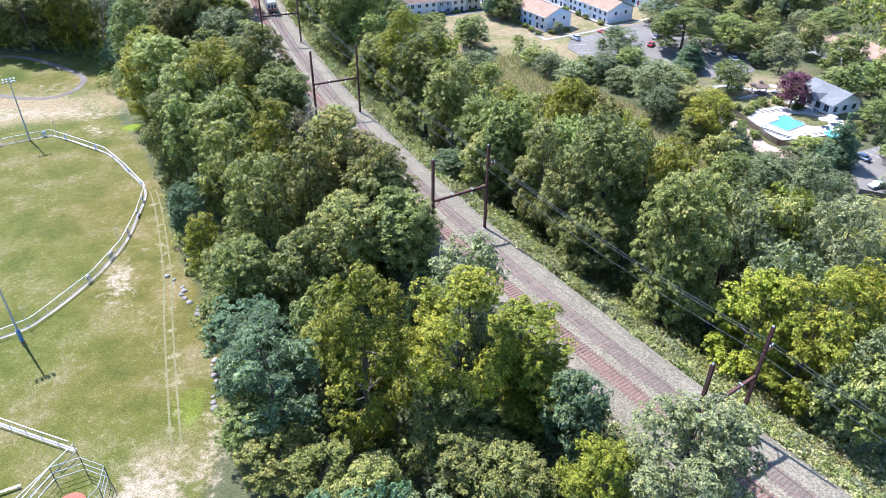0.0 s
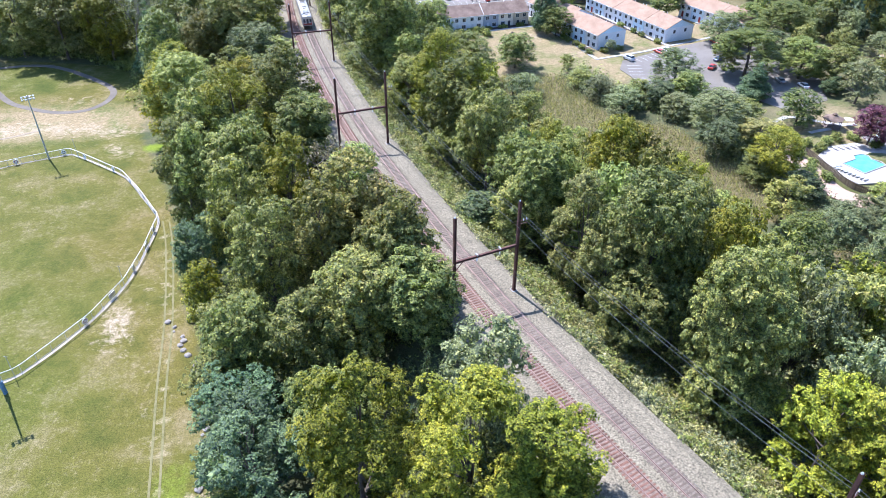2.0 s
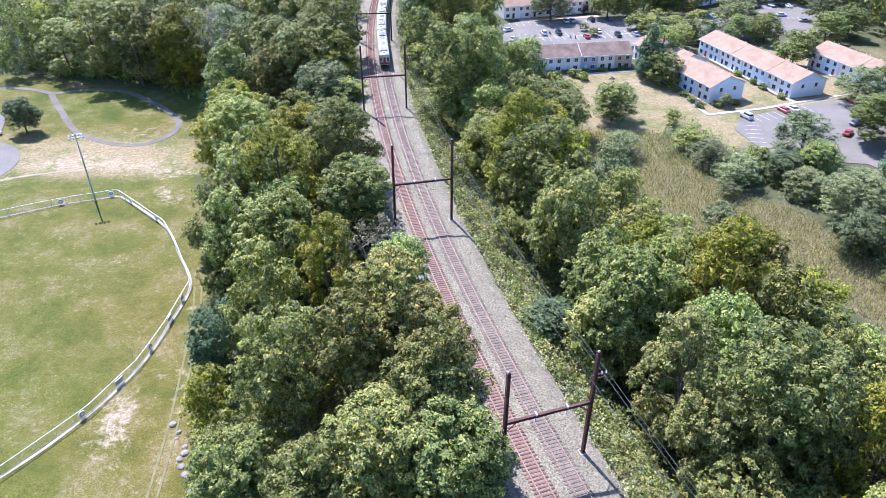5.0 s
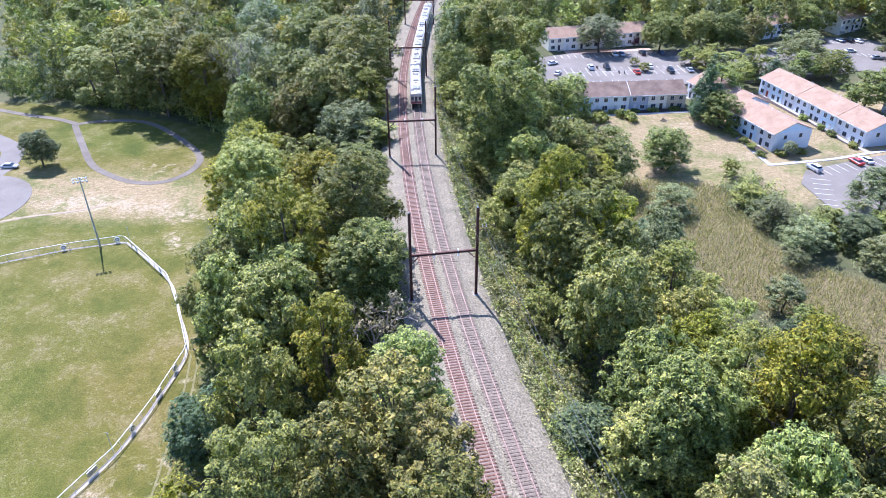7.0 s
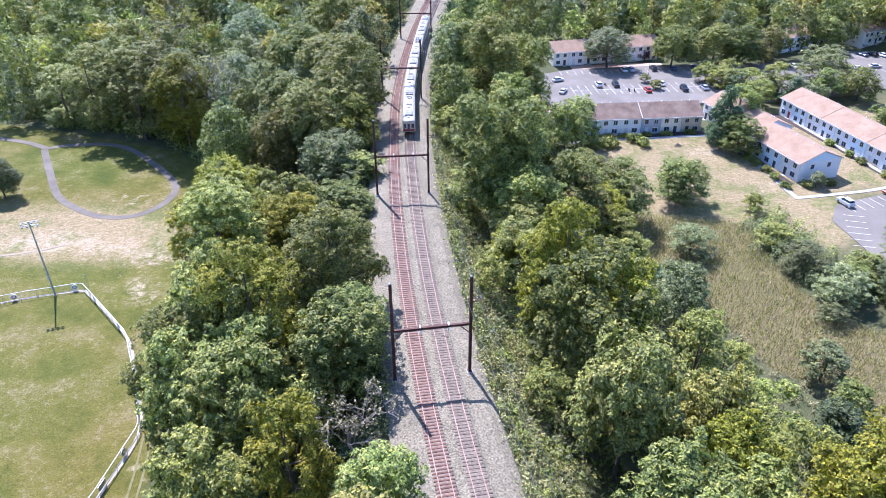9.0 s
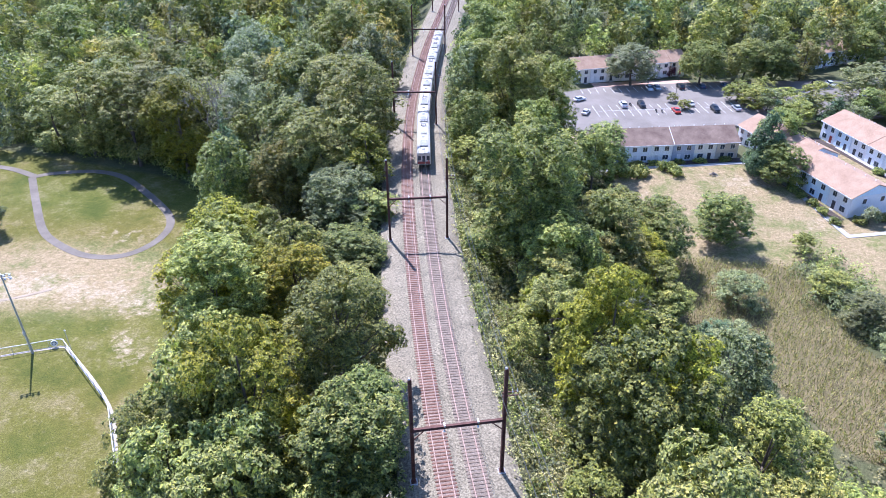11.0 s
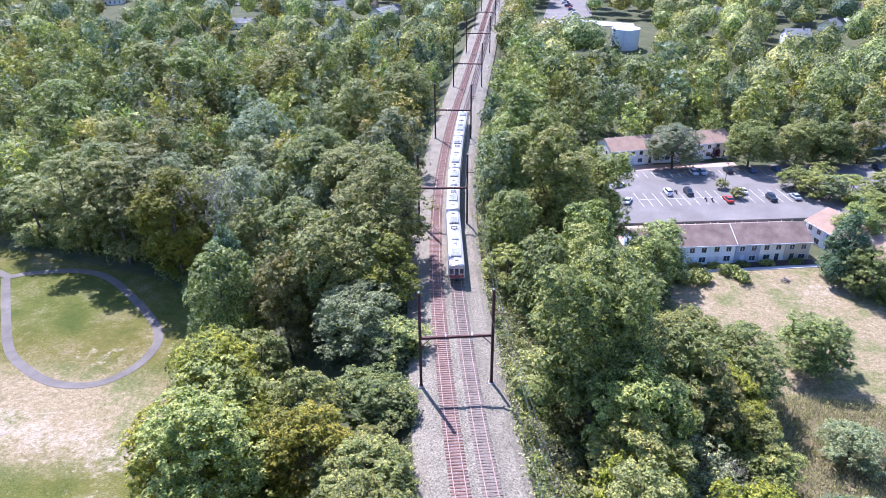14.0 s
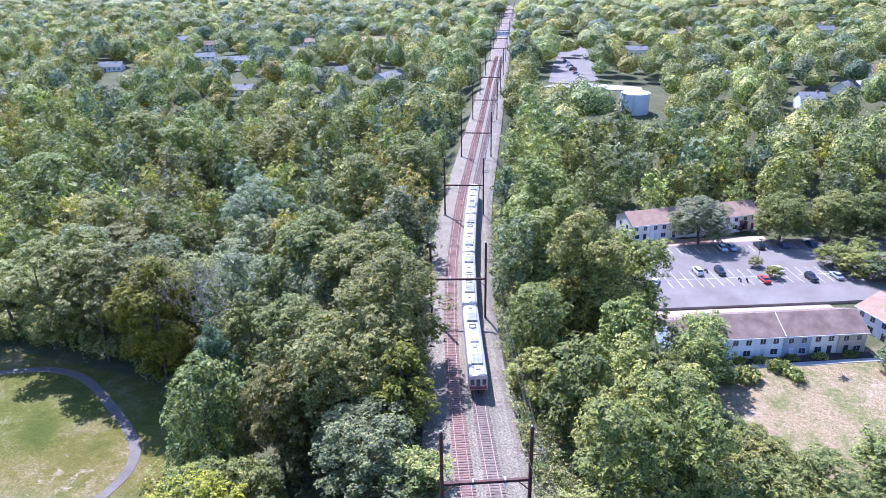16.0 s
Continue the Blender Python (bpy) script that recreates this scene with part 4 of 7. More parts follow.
# right side of the bank
grove([
    ("vine", 14.5, 114.0, 4.4, 28),
    ("vine", 15.4, 105.0, 3.7, 24),
    ("oak", 24.8, 106.0, 8.6, 30),
    ("oak", 29.9, 87.6, 7.3, 28),
    ("yellow", 38.5, 106.7, 5.1, 27),
    ("yellow", 27.7, 147.7, 5.5, 21),
    ("oak", 36.5, 134.0, 6.6, 18),
    ("oak", 43.7, 129.7, 4.8, 15),
    ("light", 15.3, 138.2, 5.0, 22),
    ("oak", 6.9, 135.4, 6.1, 24),
    ("oak", -3.4, 148.1, 6.8, 26),
    ("oak", -9.7, 166.6, 9.2, 26),
    ("light", 45.0, 103.7, 5.4, 25),
    ("grey", 46.7, 95.6, 5.7, 25),
    ("yellow", 39.5, 74.9, 4.6, 21),
    ("oak", 35.7, 87.1, 4.3, 17),
    ("oak", 1.6, 123.6, 4.8, 20),
])
# left wood, middle
grove([
    ("oak", -57.5, 139.7, 6.2, 21),
    ("oak", -49.5, 143.7, 5.8, 21),
    ("oak", -39.1, 153.2, 5.2, 23),
    ("oak", -60.5, 151.7, 6.2, 25),
    ("light", -68.4, 188.1, 5.8, 20),
    ("light", -83.4, 189.9, 6.1, 17),
    ("grey", -69.7, 209.8, 6.5, 20),
    ("oak", -80.6, 224.1, 9.1, 25),
    ("oak", -100.3, 214.2, 6.8, 20),
    ("oak", -88.9, 217.7, 7.0, 19),
    ("oak", -69.8, 223.5, 7.6, 22),
    ("oak", -62.5, 209.0, 5.2, 17),
    ("light", -63.7, 139.1, 2.7, 9),
    ("blue", -55.8, 119.9, 2.9, 12),
    ("oak", -40.2, 140.9, 2.8, 18),
])
# right wood and lawns, middle
grove([
    ("oak", -2.8, 169.8, 5.3, 24),
    ("oak", -15.2, 171.8, 6.4, 28),
    ("tall", -30.5, 207.2, 10.4, 32),
    ("tall", -47.5, 263.6, 13.3, 30),
    ("oak", -17.0, 217.6, 6.5, 18),
    ("light", -23.8, 200.4, 5.7, 22),
    ("vine", -27.4, 183.2, 4.0, 20),
    ("light", 8.4, 167.9, 4.8, 19),
    ("oak", 11.9, 157.5, 4.8, 18),
    ("oak", 5.2, 127.5, 5.4, 24),
    ("grey", 31.0, 186.4, 3.6, 6),
    ("light", 5.6, 245.4, 5.4, 6),
    ("grey", 28.3, 221.3, 5.0, 5),
    ("grey", 33.0, 213.6, 6.5, 6),
    ("grey", 38.5, 206.4, 6.7, 6),
    ("light", 26.9, 233.7, 4.0, 4),
    ("oak", 45.8, 215.9, 5.8, 7),
    ("grey", 22.2, 241.4, 3.1, 4),
])
# right wood and lawns, middle
grove([
    ("pine", 15.5, 284.5, 8.3, 9),
    ("pale", -28.1, 363.9, 7.8, 7),
    ("oak", -0.9, 368.2, 9.9, 8),
    ("oak", 18.3, 369.7, 8.0, 8),
    ("oak", 5.7, 361.7, 6.1, 8),
    ("grey", 50.2, 355.6, 8.2, 8),
    ("light", 32.5, 342.9, 6.0, 7),
    ("grey", 38.8, 328.2, 5.7, 7),
    ("grey", 5.4, 184.1, 5.0, 17),
    ("oak", 67.4, 327.8, 7.4, 8),
    ("dead", 33.1, 391.7, 7.0, 7),
])
# left wood, north
grove([
    ("light", -91.1, 199.5, 5.8, 13),
    ("yellow", -74.0, 183.0, 4.3, 15),
    ("grey", -70.8, 216.6, 4.9, 18),
    ("dead", -123.4, 243.2, 9.0, 22),
    ("pine", -112.3, 232.6, 6.4, 18),
    ("oak", -131.5, 239.5, 7.6, 20),
    ("olive", -150.4, 243.0, 9.0, 20),
    ("oak", -167.0, 244.0, 8.0, 19),
    ("oak", -91.9, 232.3, 9.0, 22),
    ("oak", -87.0, 205.5, 4.4, 11),
    ("light", -85.0, 183.8, 3.7, 10),
    ("oak", -57.9, 194.6, 3.3, 14),
    ("oak", -141.1, 245.8, 9.8, 22),
    ("light", -159.5, 248.7, 8.5, 23),
    ("oak", -89.9, 255.1, 10.1, 26),
    ("oak", -110.9, 272.2, 10.1, 22),
    ("grey", -86.0, 261.4, 4.6, 20),
    ("dead", -187.3, 306.8, 9.4, 16),
])
# left wood, north
grove([
    ("oak", -240.4, 363.3, 20.2, 20),
    ("oak", -145.1, 299.5, 12.0, 20),
    ("oak", -174.5, 362.6, 15.5, 22),
    ("oak", -115.5, 309.7, 13.6, 25),
    ("tall", -110.2, 332.9, 12.9, 25),
    ("olive", -239.4, 313.0, 12.3, 16),
    ("oak", -217.2, 359.1, 16.1, 20),
])
# right wood, north
grove([
    ("tall", -33.0, 222.8, 8.6, 28),
    ("tall", -28.2, 215.2, 7.3, 24),
    ("tall", -38.0, 222.5, 5.6, 22),
    ("tall", -38.4, 248.2, 6.6, 24),
    ("tall", -53.9, 278.0, 12.6, 29),
    ("tall", -39.8, 272.3, 9.4, 27),
    ("tall", -64.9, 300.8, 10.5, 30),
    ("tall", -55.1, 267.8, 5.8, 20),
    ("oak", -55.3, 257.8, 6.1, 20),
    ("oak", -51.5, 238.4, 5.4, 18),
    ("oak", -17.0, 234.1, 7.6, 10),
    ("oak", -11.0, 223.7, 4.7, 8),
    ("vine", -21.6, 204.4, 6.7, 17),
    ("olive", -25.7, 192.5, 5.7, 18),
    ("yellow", -28.3, 188.6, 2.2, 17),
    ("vine", -38.5, 208.3, 5.1, 17),
    ("light", -6.3, 214.0, 5.1, 8),
    ("grey", -15.2, 202.6, 5.5, 10),
])


# more trees that close the canopy
grove([
    ("blue", -27, 74, 5.6, 16), ("blue", -31.5, 82, 5.2, 13), ("oak", -36, 87, 4.4, 10), ("light", -22, 60, 4.2, 8), ("oak", -27, 66, 3.8, 8),
    ("oak", -8, 53, 4.0, 11), ("grey", -2, 47, 4.0, 13), ("blue", -12.5, 48.5, 4.0, 11), ("oak", 8, 52, 4.0, 15), ("light", 14, 42, 4.5, 17),
    ("oak", -18, 79, 4.6, 15), ("oak", 1, 62, 4.5, 15),
])
grove([
    ("yellow", 24, 139, 6.0, 24), ("olive", 31, 131, 6.0, 24), ("light", 12, 131, 5.0, 24), ("yellow", 38, 142, 5.5, 16), ("olive", 30, 147, 6.0, 20),
    ("light", 20, 151, 5.0, 18), ("yellow", 13, 146, 4.5, 20), ("olive", 36, 122, 5.5, 23), ("light", 45, 133, 5.0, 15), ("oak", 22, 122, 5.5, 25),
    ("light", 52, 116, 5.5, 21), ("yellow", 58, 104, 5.0, 20), ("oak", 13, 94, 4.5, 19), ("light", 18, 162, 4.5, 14), ("light", 14, 174, 4.0, 11),
])


def tree_of(look_name, x, y, r, h, level=1):
    """A tree by its crown radius and whole height."""
    tree(look_name, x, y, r, ground_at(x, y) + h - (0.55 * r if look_name not in ("tall", "yellow", "conifer") else 0.8 * r), level)


for row in (("dark", -159.5, 199.0, 4.6, 10.5), ("pine", 16.0, 284.5, 5.6, 20.5), ("oak", 20.4, 279.8, 5.2, 11.0), ("oak", 5.6, 246.0, 6.3, 11.5), ("light", 22.8, 245.6, 2.4, 5.0), ("light", 20.5, 300.5, 5.2, 13.0), ("pale", -24.4, 350.5, 8.4, 15.0), ("oak", -1.2, 358.6, 7.2, 16.0),
            ("oak", 13.4, 365.6, 7.2, 15.5), ("oak", 23.0, 368.4, 7.0, 15.0), ("vine", 33.4, 375.0, 5.4, 14.5), ("grey", 86.0, 372.0, 6.5, 12.0), ("oak", 92.0, 352.0, 7.0, 12.0), ("oak", 56.0, 398.0, 6.0, 13.0), ("light", 58.5, 360.0, 3.0, 6.0), ("oak", 82.0, 340.0, 6.5, 12.0), ("grey", 95.0, 388.0, 6.5, 12.0), ("light", 16.4, 338.5, 5.2, 8.0), ("light", 25.6, 337.0, 4.8, 8.5), ("light", 33.5, 335.5, 4.8, 11.5), ("pine", 38.6, 328.5, 4.6, 11.5),
            ("grey", 43.5, 325.5, 4.4, 10.0)):
    tree_of(*row)
for row in (("grey", 49.0, 352.0, 8.4, 14.5), ("light", 27.5, 324.0, 4.6, 9.0), ("oak", 50.0, 340.0, 5.0, 10.0), ("oak", 60.0, 340.0, 6.0, 11.0), ("plum", -11.5, 366.5, 1.8, 4.0),
            ("conifer", -61.0, 483.0, 4.2, 14.0), ("dark", -20.0, 281.5, 1.3, 3.6), ("pale", 39.0, 264.5, 1.9, 4.4), ("grey", 9.0, 222.0, 4.5, 7.0)):
    tree_of(*row)
# shrubs between the wet meadow and the car park, trees round the pool and the courts beyond
for row in (("light", 26.1, 230.7, 3.4, 3.6), ("grey", 31.6, 220.8, 4.8, 4), ("grey", 37.0, 211.4, 5.2, 4), ("grey", 34.5, 203.9, 2.6, 2.6), ("dark", 48.3, 216.9, 4.6, 5), ("grey", 55.4, 232.2, 7.4, 8), ("oak", 57.4, 222.4, 5.2, 6), ("grey", 61.0, 199.4, 8.0, 8),
            ("vine", 69.3, 191.1, 5.2, 6), ("yellow", 71.6, 181.0, 4.8, 7), ("grey", 60.8, 185.3, 2.6, 2.6), ("oak", 65.1, 173.3, 4.4, 3.6), ("dark", 72.8, 165.7, 4.2, 3.6), ("light", 79.6, 243.4, 9.6, 10), ("pine", 77.9, 226.1, 5.6, 8), ("oak", 100.8, 275.1, 9.6, 11),
            ("light", 96.7, 243.5, 7.8, 9)):
    tree(*row, 1)
for row in (("oak", 106.5, 239.9, 6.6, 9), ("grey", 119.5, 284.6, 7.6, 10), ("grey", 78.4, 276.5, 7.0, 8), ("dark", 102.6, 231.3, 3.2, 4), ("grey", 76.5, 150.6, 4.6, 5), ("oak", 43.5, 222.0, 3.6, 4), ("grey", 52.0, 208.5, 4.6, 5),
            ("light", 40.0, 217.0, 3.4, 4), ("oak", 126.0, 222.0, 6.8, 10), ("oak", 133.3, 249.8, 8.0, 10), ("light", 90.0, 162.0, 3.6, 5), ("oak", 66.0, 312.0, 6.4, 8), ("oak", 92.0, 290.0, 6.0, 8), ("oak", 70.0, 206.0, 4.4, 5), ("grey", 84.0, 154.0, 4.4, 5)):
    tree(*row, 1)


def scatter_wood(seed, count, area, looks, r_range, z_add, gap, level, keep):
    """Trees strewn with even gaps over an area where keep(x, y) holds."""
    rng = np.random.default_rng(seed)
    placed = []
    x0, x1, y0, y1 = area
    for _ in range(count):
        x, y = rng.uniform(x0, x1), rng.uniform(y0, y1)
        if not keep(x, y) or any((x - a) ** 2 + (y - b) ** 2 < gap * gap for a, b in placed):
            continue
        placed.append((x, y))
        r = rng.uniform(*r_range)
        tree(str(rng.choice(looks)), x, y, r, ground_at(x, y) + rng.uniform(*z_add), level)


# ---- woods beyond the hand-placed trees ----
A0, AA = Vector((-24.0, 279.2, 0)), radians(22.8)


def in_court(u, v):
    """A place by its way along and behind the brown-roofed row."""
    return (A0.x + math.cos(AA) * u - math.sin(AA) * v, A0.y + math.sin(AA) * u + math.cos(AA) * v)


CLEAR = [[(16, 200), (52, 196), (62, 225), (64, 262), (14, 262)], FIELD, LAWN, MARSH, POOL_PLOT, [in_court(*c) for c in ((-12, -6), (50, -6), (60, 14), (118, 26), (120, 70), (-2, 84), (-14, 70))],
         [(-30, 276), (14, 292), (12, 306), (-34, 296)], [(20, 262), (50, 262), (85, 285), (60, 330), (20, 325)], [(38, 228), (75, 228), (90, 280), (60, 275), (40, 258)]]
KNOWN = [(o.matrix_basis.translation.x, o.matrix_basis.translation.y, 6) for o in bpy.data.objects if o.parent is None and o.name.split(".")[0] in ("tree", "bare_tree")]


def open_wood(x, y):
    a = np.array([x]), np.array([y])
    if abs(float(from_grid(goff, x, y))) < 11 or any(in_poly(*a, p)[0] for p in CLEAR):
        return False
    return all((x - u) ** 2 + (y - v) ** 2 > (3.2 + 0.75 * r) ** 2 for u, v, r in KNOWN)


# pale looks picked here too, to paint haze over the wood
scatter_wood(3, 700, (-190, -60, 232, 285), ["light", "pale", "grey", "light", "grey", "vine"], (5.5, 8.5), (15, 21), 11, 2, open_wood)
scatter_wood(4, 300, (-95, 45, 200, 320), ["oak", "tall", "light", "oak"], (4.5, 7.5), (11, 18), 10.0, 2, open_wood)
scatter_wood(5, 120, (84, 140, 110, 300), ["oak", "light", "grey", "oak"], (4, 6.5), (6, 11), 12.0, 2, open_wood)
scatter_wood(6, 80, (-62, 56, 20, 200), ["oak", "dark", "light"], (2.5, 4), (4, 8), 8.0, 1, open_wood)


def wood_crown(rng, R, H, fine):
    """A tree's crown in the nearer woods; fine: lobes, leaves, leaf size, leaves of a clump, sprays inside a lobe."""
    n_l, leaves, size, tuft, inner = fine
    shape = rng.random()
    lobes = []
    for k in range(n_l):
        u, a = (k + rng.random()) / n_l * 2 - 1, rng.uniform(0, 2 * np.pi)
        if shape < 0.10:                                  # a pointed evergreen
            wide, rad = (1 - u) * 0.36, 0.15 + 0.17 * (1 - u)
        elif shape < 0.5:                                 # a tall oval crown
            wide, rad = np.sqrt(1 - 0.9 * u * u) * rng.uniform(0.3, 0.62), rng.uniform(0.28, 0.42)
        else:                                             # a broad domed crown
            wide, rad = np.sqrt(1 - max(u, -0.4 * u) ** 2) * rng.uniform(0.4, 0.78), rng.uniform(0.28, 0.44)
        lobes.append((R * wide * np.cos(a), R * wide * np.sin(a), H * (0.50 + 0.38 * u), R * rad))
    lobes.append((0, 0, 0.5 * H, 0.62 * R))
    return lobed_crown(rng, lobes, leaves, size, 1.1, 0.3, tuft, n_l + 1, 0.15, inner)


def far_crown(rng, R, H, fine):
    """A distant tree's crown: a lumpy mass of foliage and leaf sprays standing off it; fine: sprays, their size."""
    leaves, size = fine
    way = rng.normal(0, 1, (18, 3))
    way[:, 2] = np.abs(way[:, 2]) * 1.2 - 0.5
    way /= np.linalg.norm(way, axis=1, keepdims=True)
    tall, sharp = rng.uniform(0.10, 0.36, 18), rng.uniform(10, 28, 18)
    half = np.array([R * rng.uniform(0.85, 1.15), R * rng.uniform(0.85, 1.15), 0.45 * H])
    mid = np.array([0, 0, H * 0.54])
    taper = rng.uniform(-0.1, 0.3) if rng.random() < 0.88 else 0.75       # a few are pointed evergreens

    def place(d, k):
        reach = 0.74 + (tall * np.exp(sharp * (d @ way.T - 1))).max(-1)
        slim = 1 - taper * np.clip(d[..., 2], -0.6, 1)
        return mid + d * half * (reach * k)[..., None] * np.stack([slim, slim, np.ones_like(slim)], -1)

    core = place(ICO[2], np.full(ICO[2].shape[:2], 0.80))
    d = rng.normal(0, 1, (leaves, 3))
    d[:, 2] = np.abs(d[:, 2]) * 1.2 - 0.5
    d /= np.linalg.norm(d, axis=1, keepdims=True)
    lump = way[np.argmax(d @ way.T, axis=1)]
    out = leaf_quads(rng, place(d, rng.uniform(0.80, 1.10, leaves)), d / half * R + 1.2 * (d - lump), size, 0.42)
    return np.concatenate([core, out]), np.r_[np.full(len(core), 0.5), np.zeros(leaves)]


def far_wood(seed, area, keep, gap, share, fine, tall, crown):
    """Distant woods as one mass of crowns on a shaken grid; share: the part of the places taken."""
    rng = np.random.default_rng(seed)
    x0, x1, y0, y1 = area
    x, y = np.meshgrid(np.arange(x0, x1, gap), np.arange(y0, y1, gap))
    pick = np.random.default_rng(int(gap * 10)).random(x.shape)
    ok = (pick >= share[0]) & (pick < share[1])
    x, y = x[ok] + rng.uniform(-0.45, 0.45, ok.sum()) * gap, y[ok] + rng.uniform(-0.45, 0.45, ok.sum()) * gap
    ok = (np.abs(from_grid(goff, x, y)) > 11) & keep(x, y)
    x, y = x[ok], y[ok]
    z = from_grid(gz, x, y)
    out, solids, tints = [], [], []
    for a, b, c in zip(x, y, z):
        k = rng.random() ** 1.3                           # a few trees overtop the rest
        q, solid = crown(rng, gap * (0.42 + 0.36 * k) * rng.uniform(0.85, 1.15), tall[0] + (tall[1] - tall[0]) * k, fine)
        out.append(q + (a, b, c))
        solids.append(solid)
        tints.append(np.full(len(q), rng.random()))
    return np.concatenate(out), np.concatenate(solids), np.concatenate(tints)


def add_wood(name, seed, area, keep, gap, share, fine, mat, label, tall=(15, 25)):
    q, solid, tint = far_wood(seed, area, keep, gap, share, fine, tall, far_crown if name == "far_woods" else wood_crown)
    return tagged(quads_object(name, q, mat, solid=solid, tint=tint), label, "woods", kind="stuff")


# clearings round the far houses, cut to fit the camera's view: x, y, half width, how far open towards the flight
OPEN_FAR = [(-374, 584, 15, 50), (-352, 590, 16, 55), (-286, 497, 13, 40), (-246, 556, 11, 45), (-210, 547, 15, 45), (-294, 722, 22, 70), (25, 525, 15, 60), (47, 566, 14, 60), (-15, 576, 9, 50),
            (76, 628, 14, 60), (88, 660, 14, 50), (77, 866, 16, 80), (72, 812, 12, 60), (-73, 700, 14, 60), (-52, 778, 14, 60), (112, 560, 14, 50), (-57, 506, 17, 80), (-85, 560, 34, 40), (-112, 650, 16, 70)]
OPEN_FAR += [
            (-130, 780, 14, 70), (130, 700, 14, 60), (-420, 540, 14, 50), (-330, 640, 12, 50), (-335, 565, 18, 36), (-190, 790, 20, 60), (150, 1000, 60, 50), (20, 1080, 50, 50), (-30, 930, 30, 40)]


_town = random.Random(31)
TOWN = []
while len(TOWN) < 44:                                   # more roofs of the town among the trees
    if len(TOWN) % 3:
        _q = (_town.uniform(-60, 190), _town.uniform(640, 1180))
    else:
        _q = (_town.uniform(-620, -190), _town.uniform(600, 1000))
    if abs(float(line_offset(np.array([_q[0]]), np.array([_q[1]]))[0])) > 45 and all(math.hypot(_q[0] - u[0], _q[1] - u[1]) > 34 for u in TOWN + [o[:2] for o in OPEN_FAR]):
        TOWN.append(_q)
OPEN_FAR += [(u, v, 10, 45) for u, v in TOWN]


def keep_far(x, y):
    ok = (x < np.where(y < 420, 300, 140 + 0.16 * (y - 400))) & (x > -215 - 1.17 * np.maximum(y - 250, 0))
    # each lane points at the camera's last place so the house shows
    for a, b, w, o in OPEN_FAR:
        ok &= ~((np.abs(x - a - (b - y) * (-33 - a) / (b - 138)) < 0.9 * w) & (y < b + 8) & (y > b - (0.75 if a > -60 else 1.3) * o))
    return ok


def keep_mid(x, y):
    ok = keep_far(x, y)
    for p in CLEAR:
        ok &= ~in_poly(x, y, p)
    return ok & ~((x > -40) & (x < 95) & (y < 352)) & ~((x > 50) & (x < 100) & (y < 402)) & ~((x > -80) & (x < 60) & (y < 318))


# light, grey and blue shares among the woods carry haze in their colour
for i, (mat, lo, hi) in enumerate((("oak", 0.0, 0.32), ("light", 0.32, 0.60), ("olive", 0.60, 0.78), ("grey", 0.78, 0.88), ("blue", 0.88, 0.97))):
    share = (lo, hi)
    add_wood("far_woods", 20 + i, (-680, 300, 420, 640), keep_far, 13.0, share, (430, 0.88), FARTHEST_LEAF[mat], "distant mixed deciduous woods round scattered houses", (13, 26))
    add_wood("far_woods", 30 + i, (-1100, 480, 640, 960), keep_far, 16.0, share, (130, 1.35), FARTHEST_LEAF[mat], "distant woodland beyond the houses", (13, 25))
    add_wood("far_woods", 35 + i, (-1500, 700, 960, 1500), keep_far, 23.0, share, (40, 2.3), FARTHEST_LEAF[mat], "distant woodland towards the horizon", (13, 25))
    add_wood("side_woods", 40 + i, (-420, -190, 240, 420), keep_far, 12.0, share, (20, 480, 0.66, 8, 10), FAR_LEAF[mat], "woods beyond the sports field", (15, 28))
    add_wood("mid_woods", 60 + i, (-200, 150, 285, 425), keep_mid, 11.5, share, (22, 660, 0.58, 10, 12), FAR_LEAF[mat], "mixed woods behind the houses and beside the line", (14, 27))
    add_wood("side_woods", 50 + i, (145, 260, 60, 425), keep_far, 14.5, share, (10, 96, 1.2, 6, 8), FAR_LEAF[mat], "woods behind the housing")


# ---- undergrowth on the bank, weeds beside the ballast, reeds in the marsh ----
def undergrowth(name, seed, count, s_range, o_range, r_range, leaves, size, mat, label, keep=None, dense_near=None):
    rng = np.random.default_rng(seed)
    out = []
    for _ in range(count):
        s, o = rng.uniform(*s_range), rng.uniform(*o_range)
        p = on_line(s, o)
        if keep is not None and not keep(p.x, p.y):
            continue
        g = ground_at(p.x, p.y)
        r = rng.uniform(*r_range)
        d = rng.normal(0, 1, (leaves, 3))
        d[:, 2] = np.abs(d[:, 2])
        d /= np.linalg.norm(d, axis=1, keepdims=True)
        pos = np.array([p.x, p.y, g]) + d * r * np.array([1, 1, rng.uniform(0.7, 1.6)]) * rng.uniform(0.6, 1.08, (leaves, 1))
        out.append(leaf_quads(rng, pos, d, size, 0.5))
    return tagged(quads_object(name, np.concatenate(out), mat), label, "undergrowth", kind="stuff")


def not_field(x, y):
    return not any(in_poly(np.array([x]), np.array([y]), p)[0] for p in CLEAR[1:])


undergrowth("undergrowth", 61, 1300, (-60, 330), (-40, -8.5), (0.9, 2.4), 34, 0.6, LEAF["dark"], "dense dark green undergrowth on the bank", not_field)
undergrowth("undergrowth", 62, 1500, (-60, 330), (15.5, 60), (0.9, 2.6), 34, 0.6, LEAF["oak"], "dense green undergrowth on the bank", not_field)
undergrowth("undergrowth", 66, 700, (0, 130), (-32, -7.0), (0.9, 2.4), 40, 0.55, LEAF["oak"], "dense green undergrowth beside the ballast", not_field)
undergrowth("trackside_weeds", 63, 2100, (-60, 300), (7.2, 16.5), (0.5, 1.5), 34, 0.34, LEAF["weed"], "pale green vines and weeds on the slope beside the ballast")
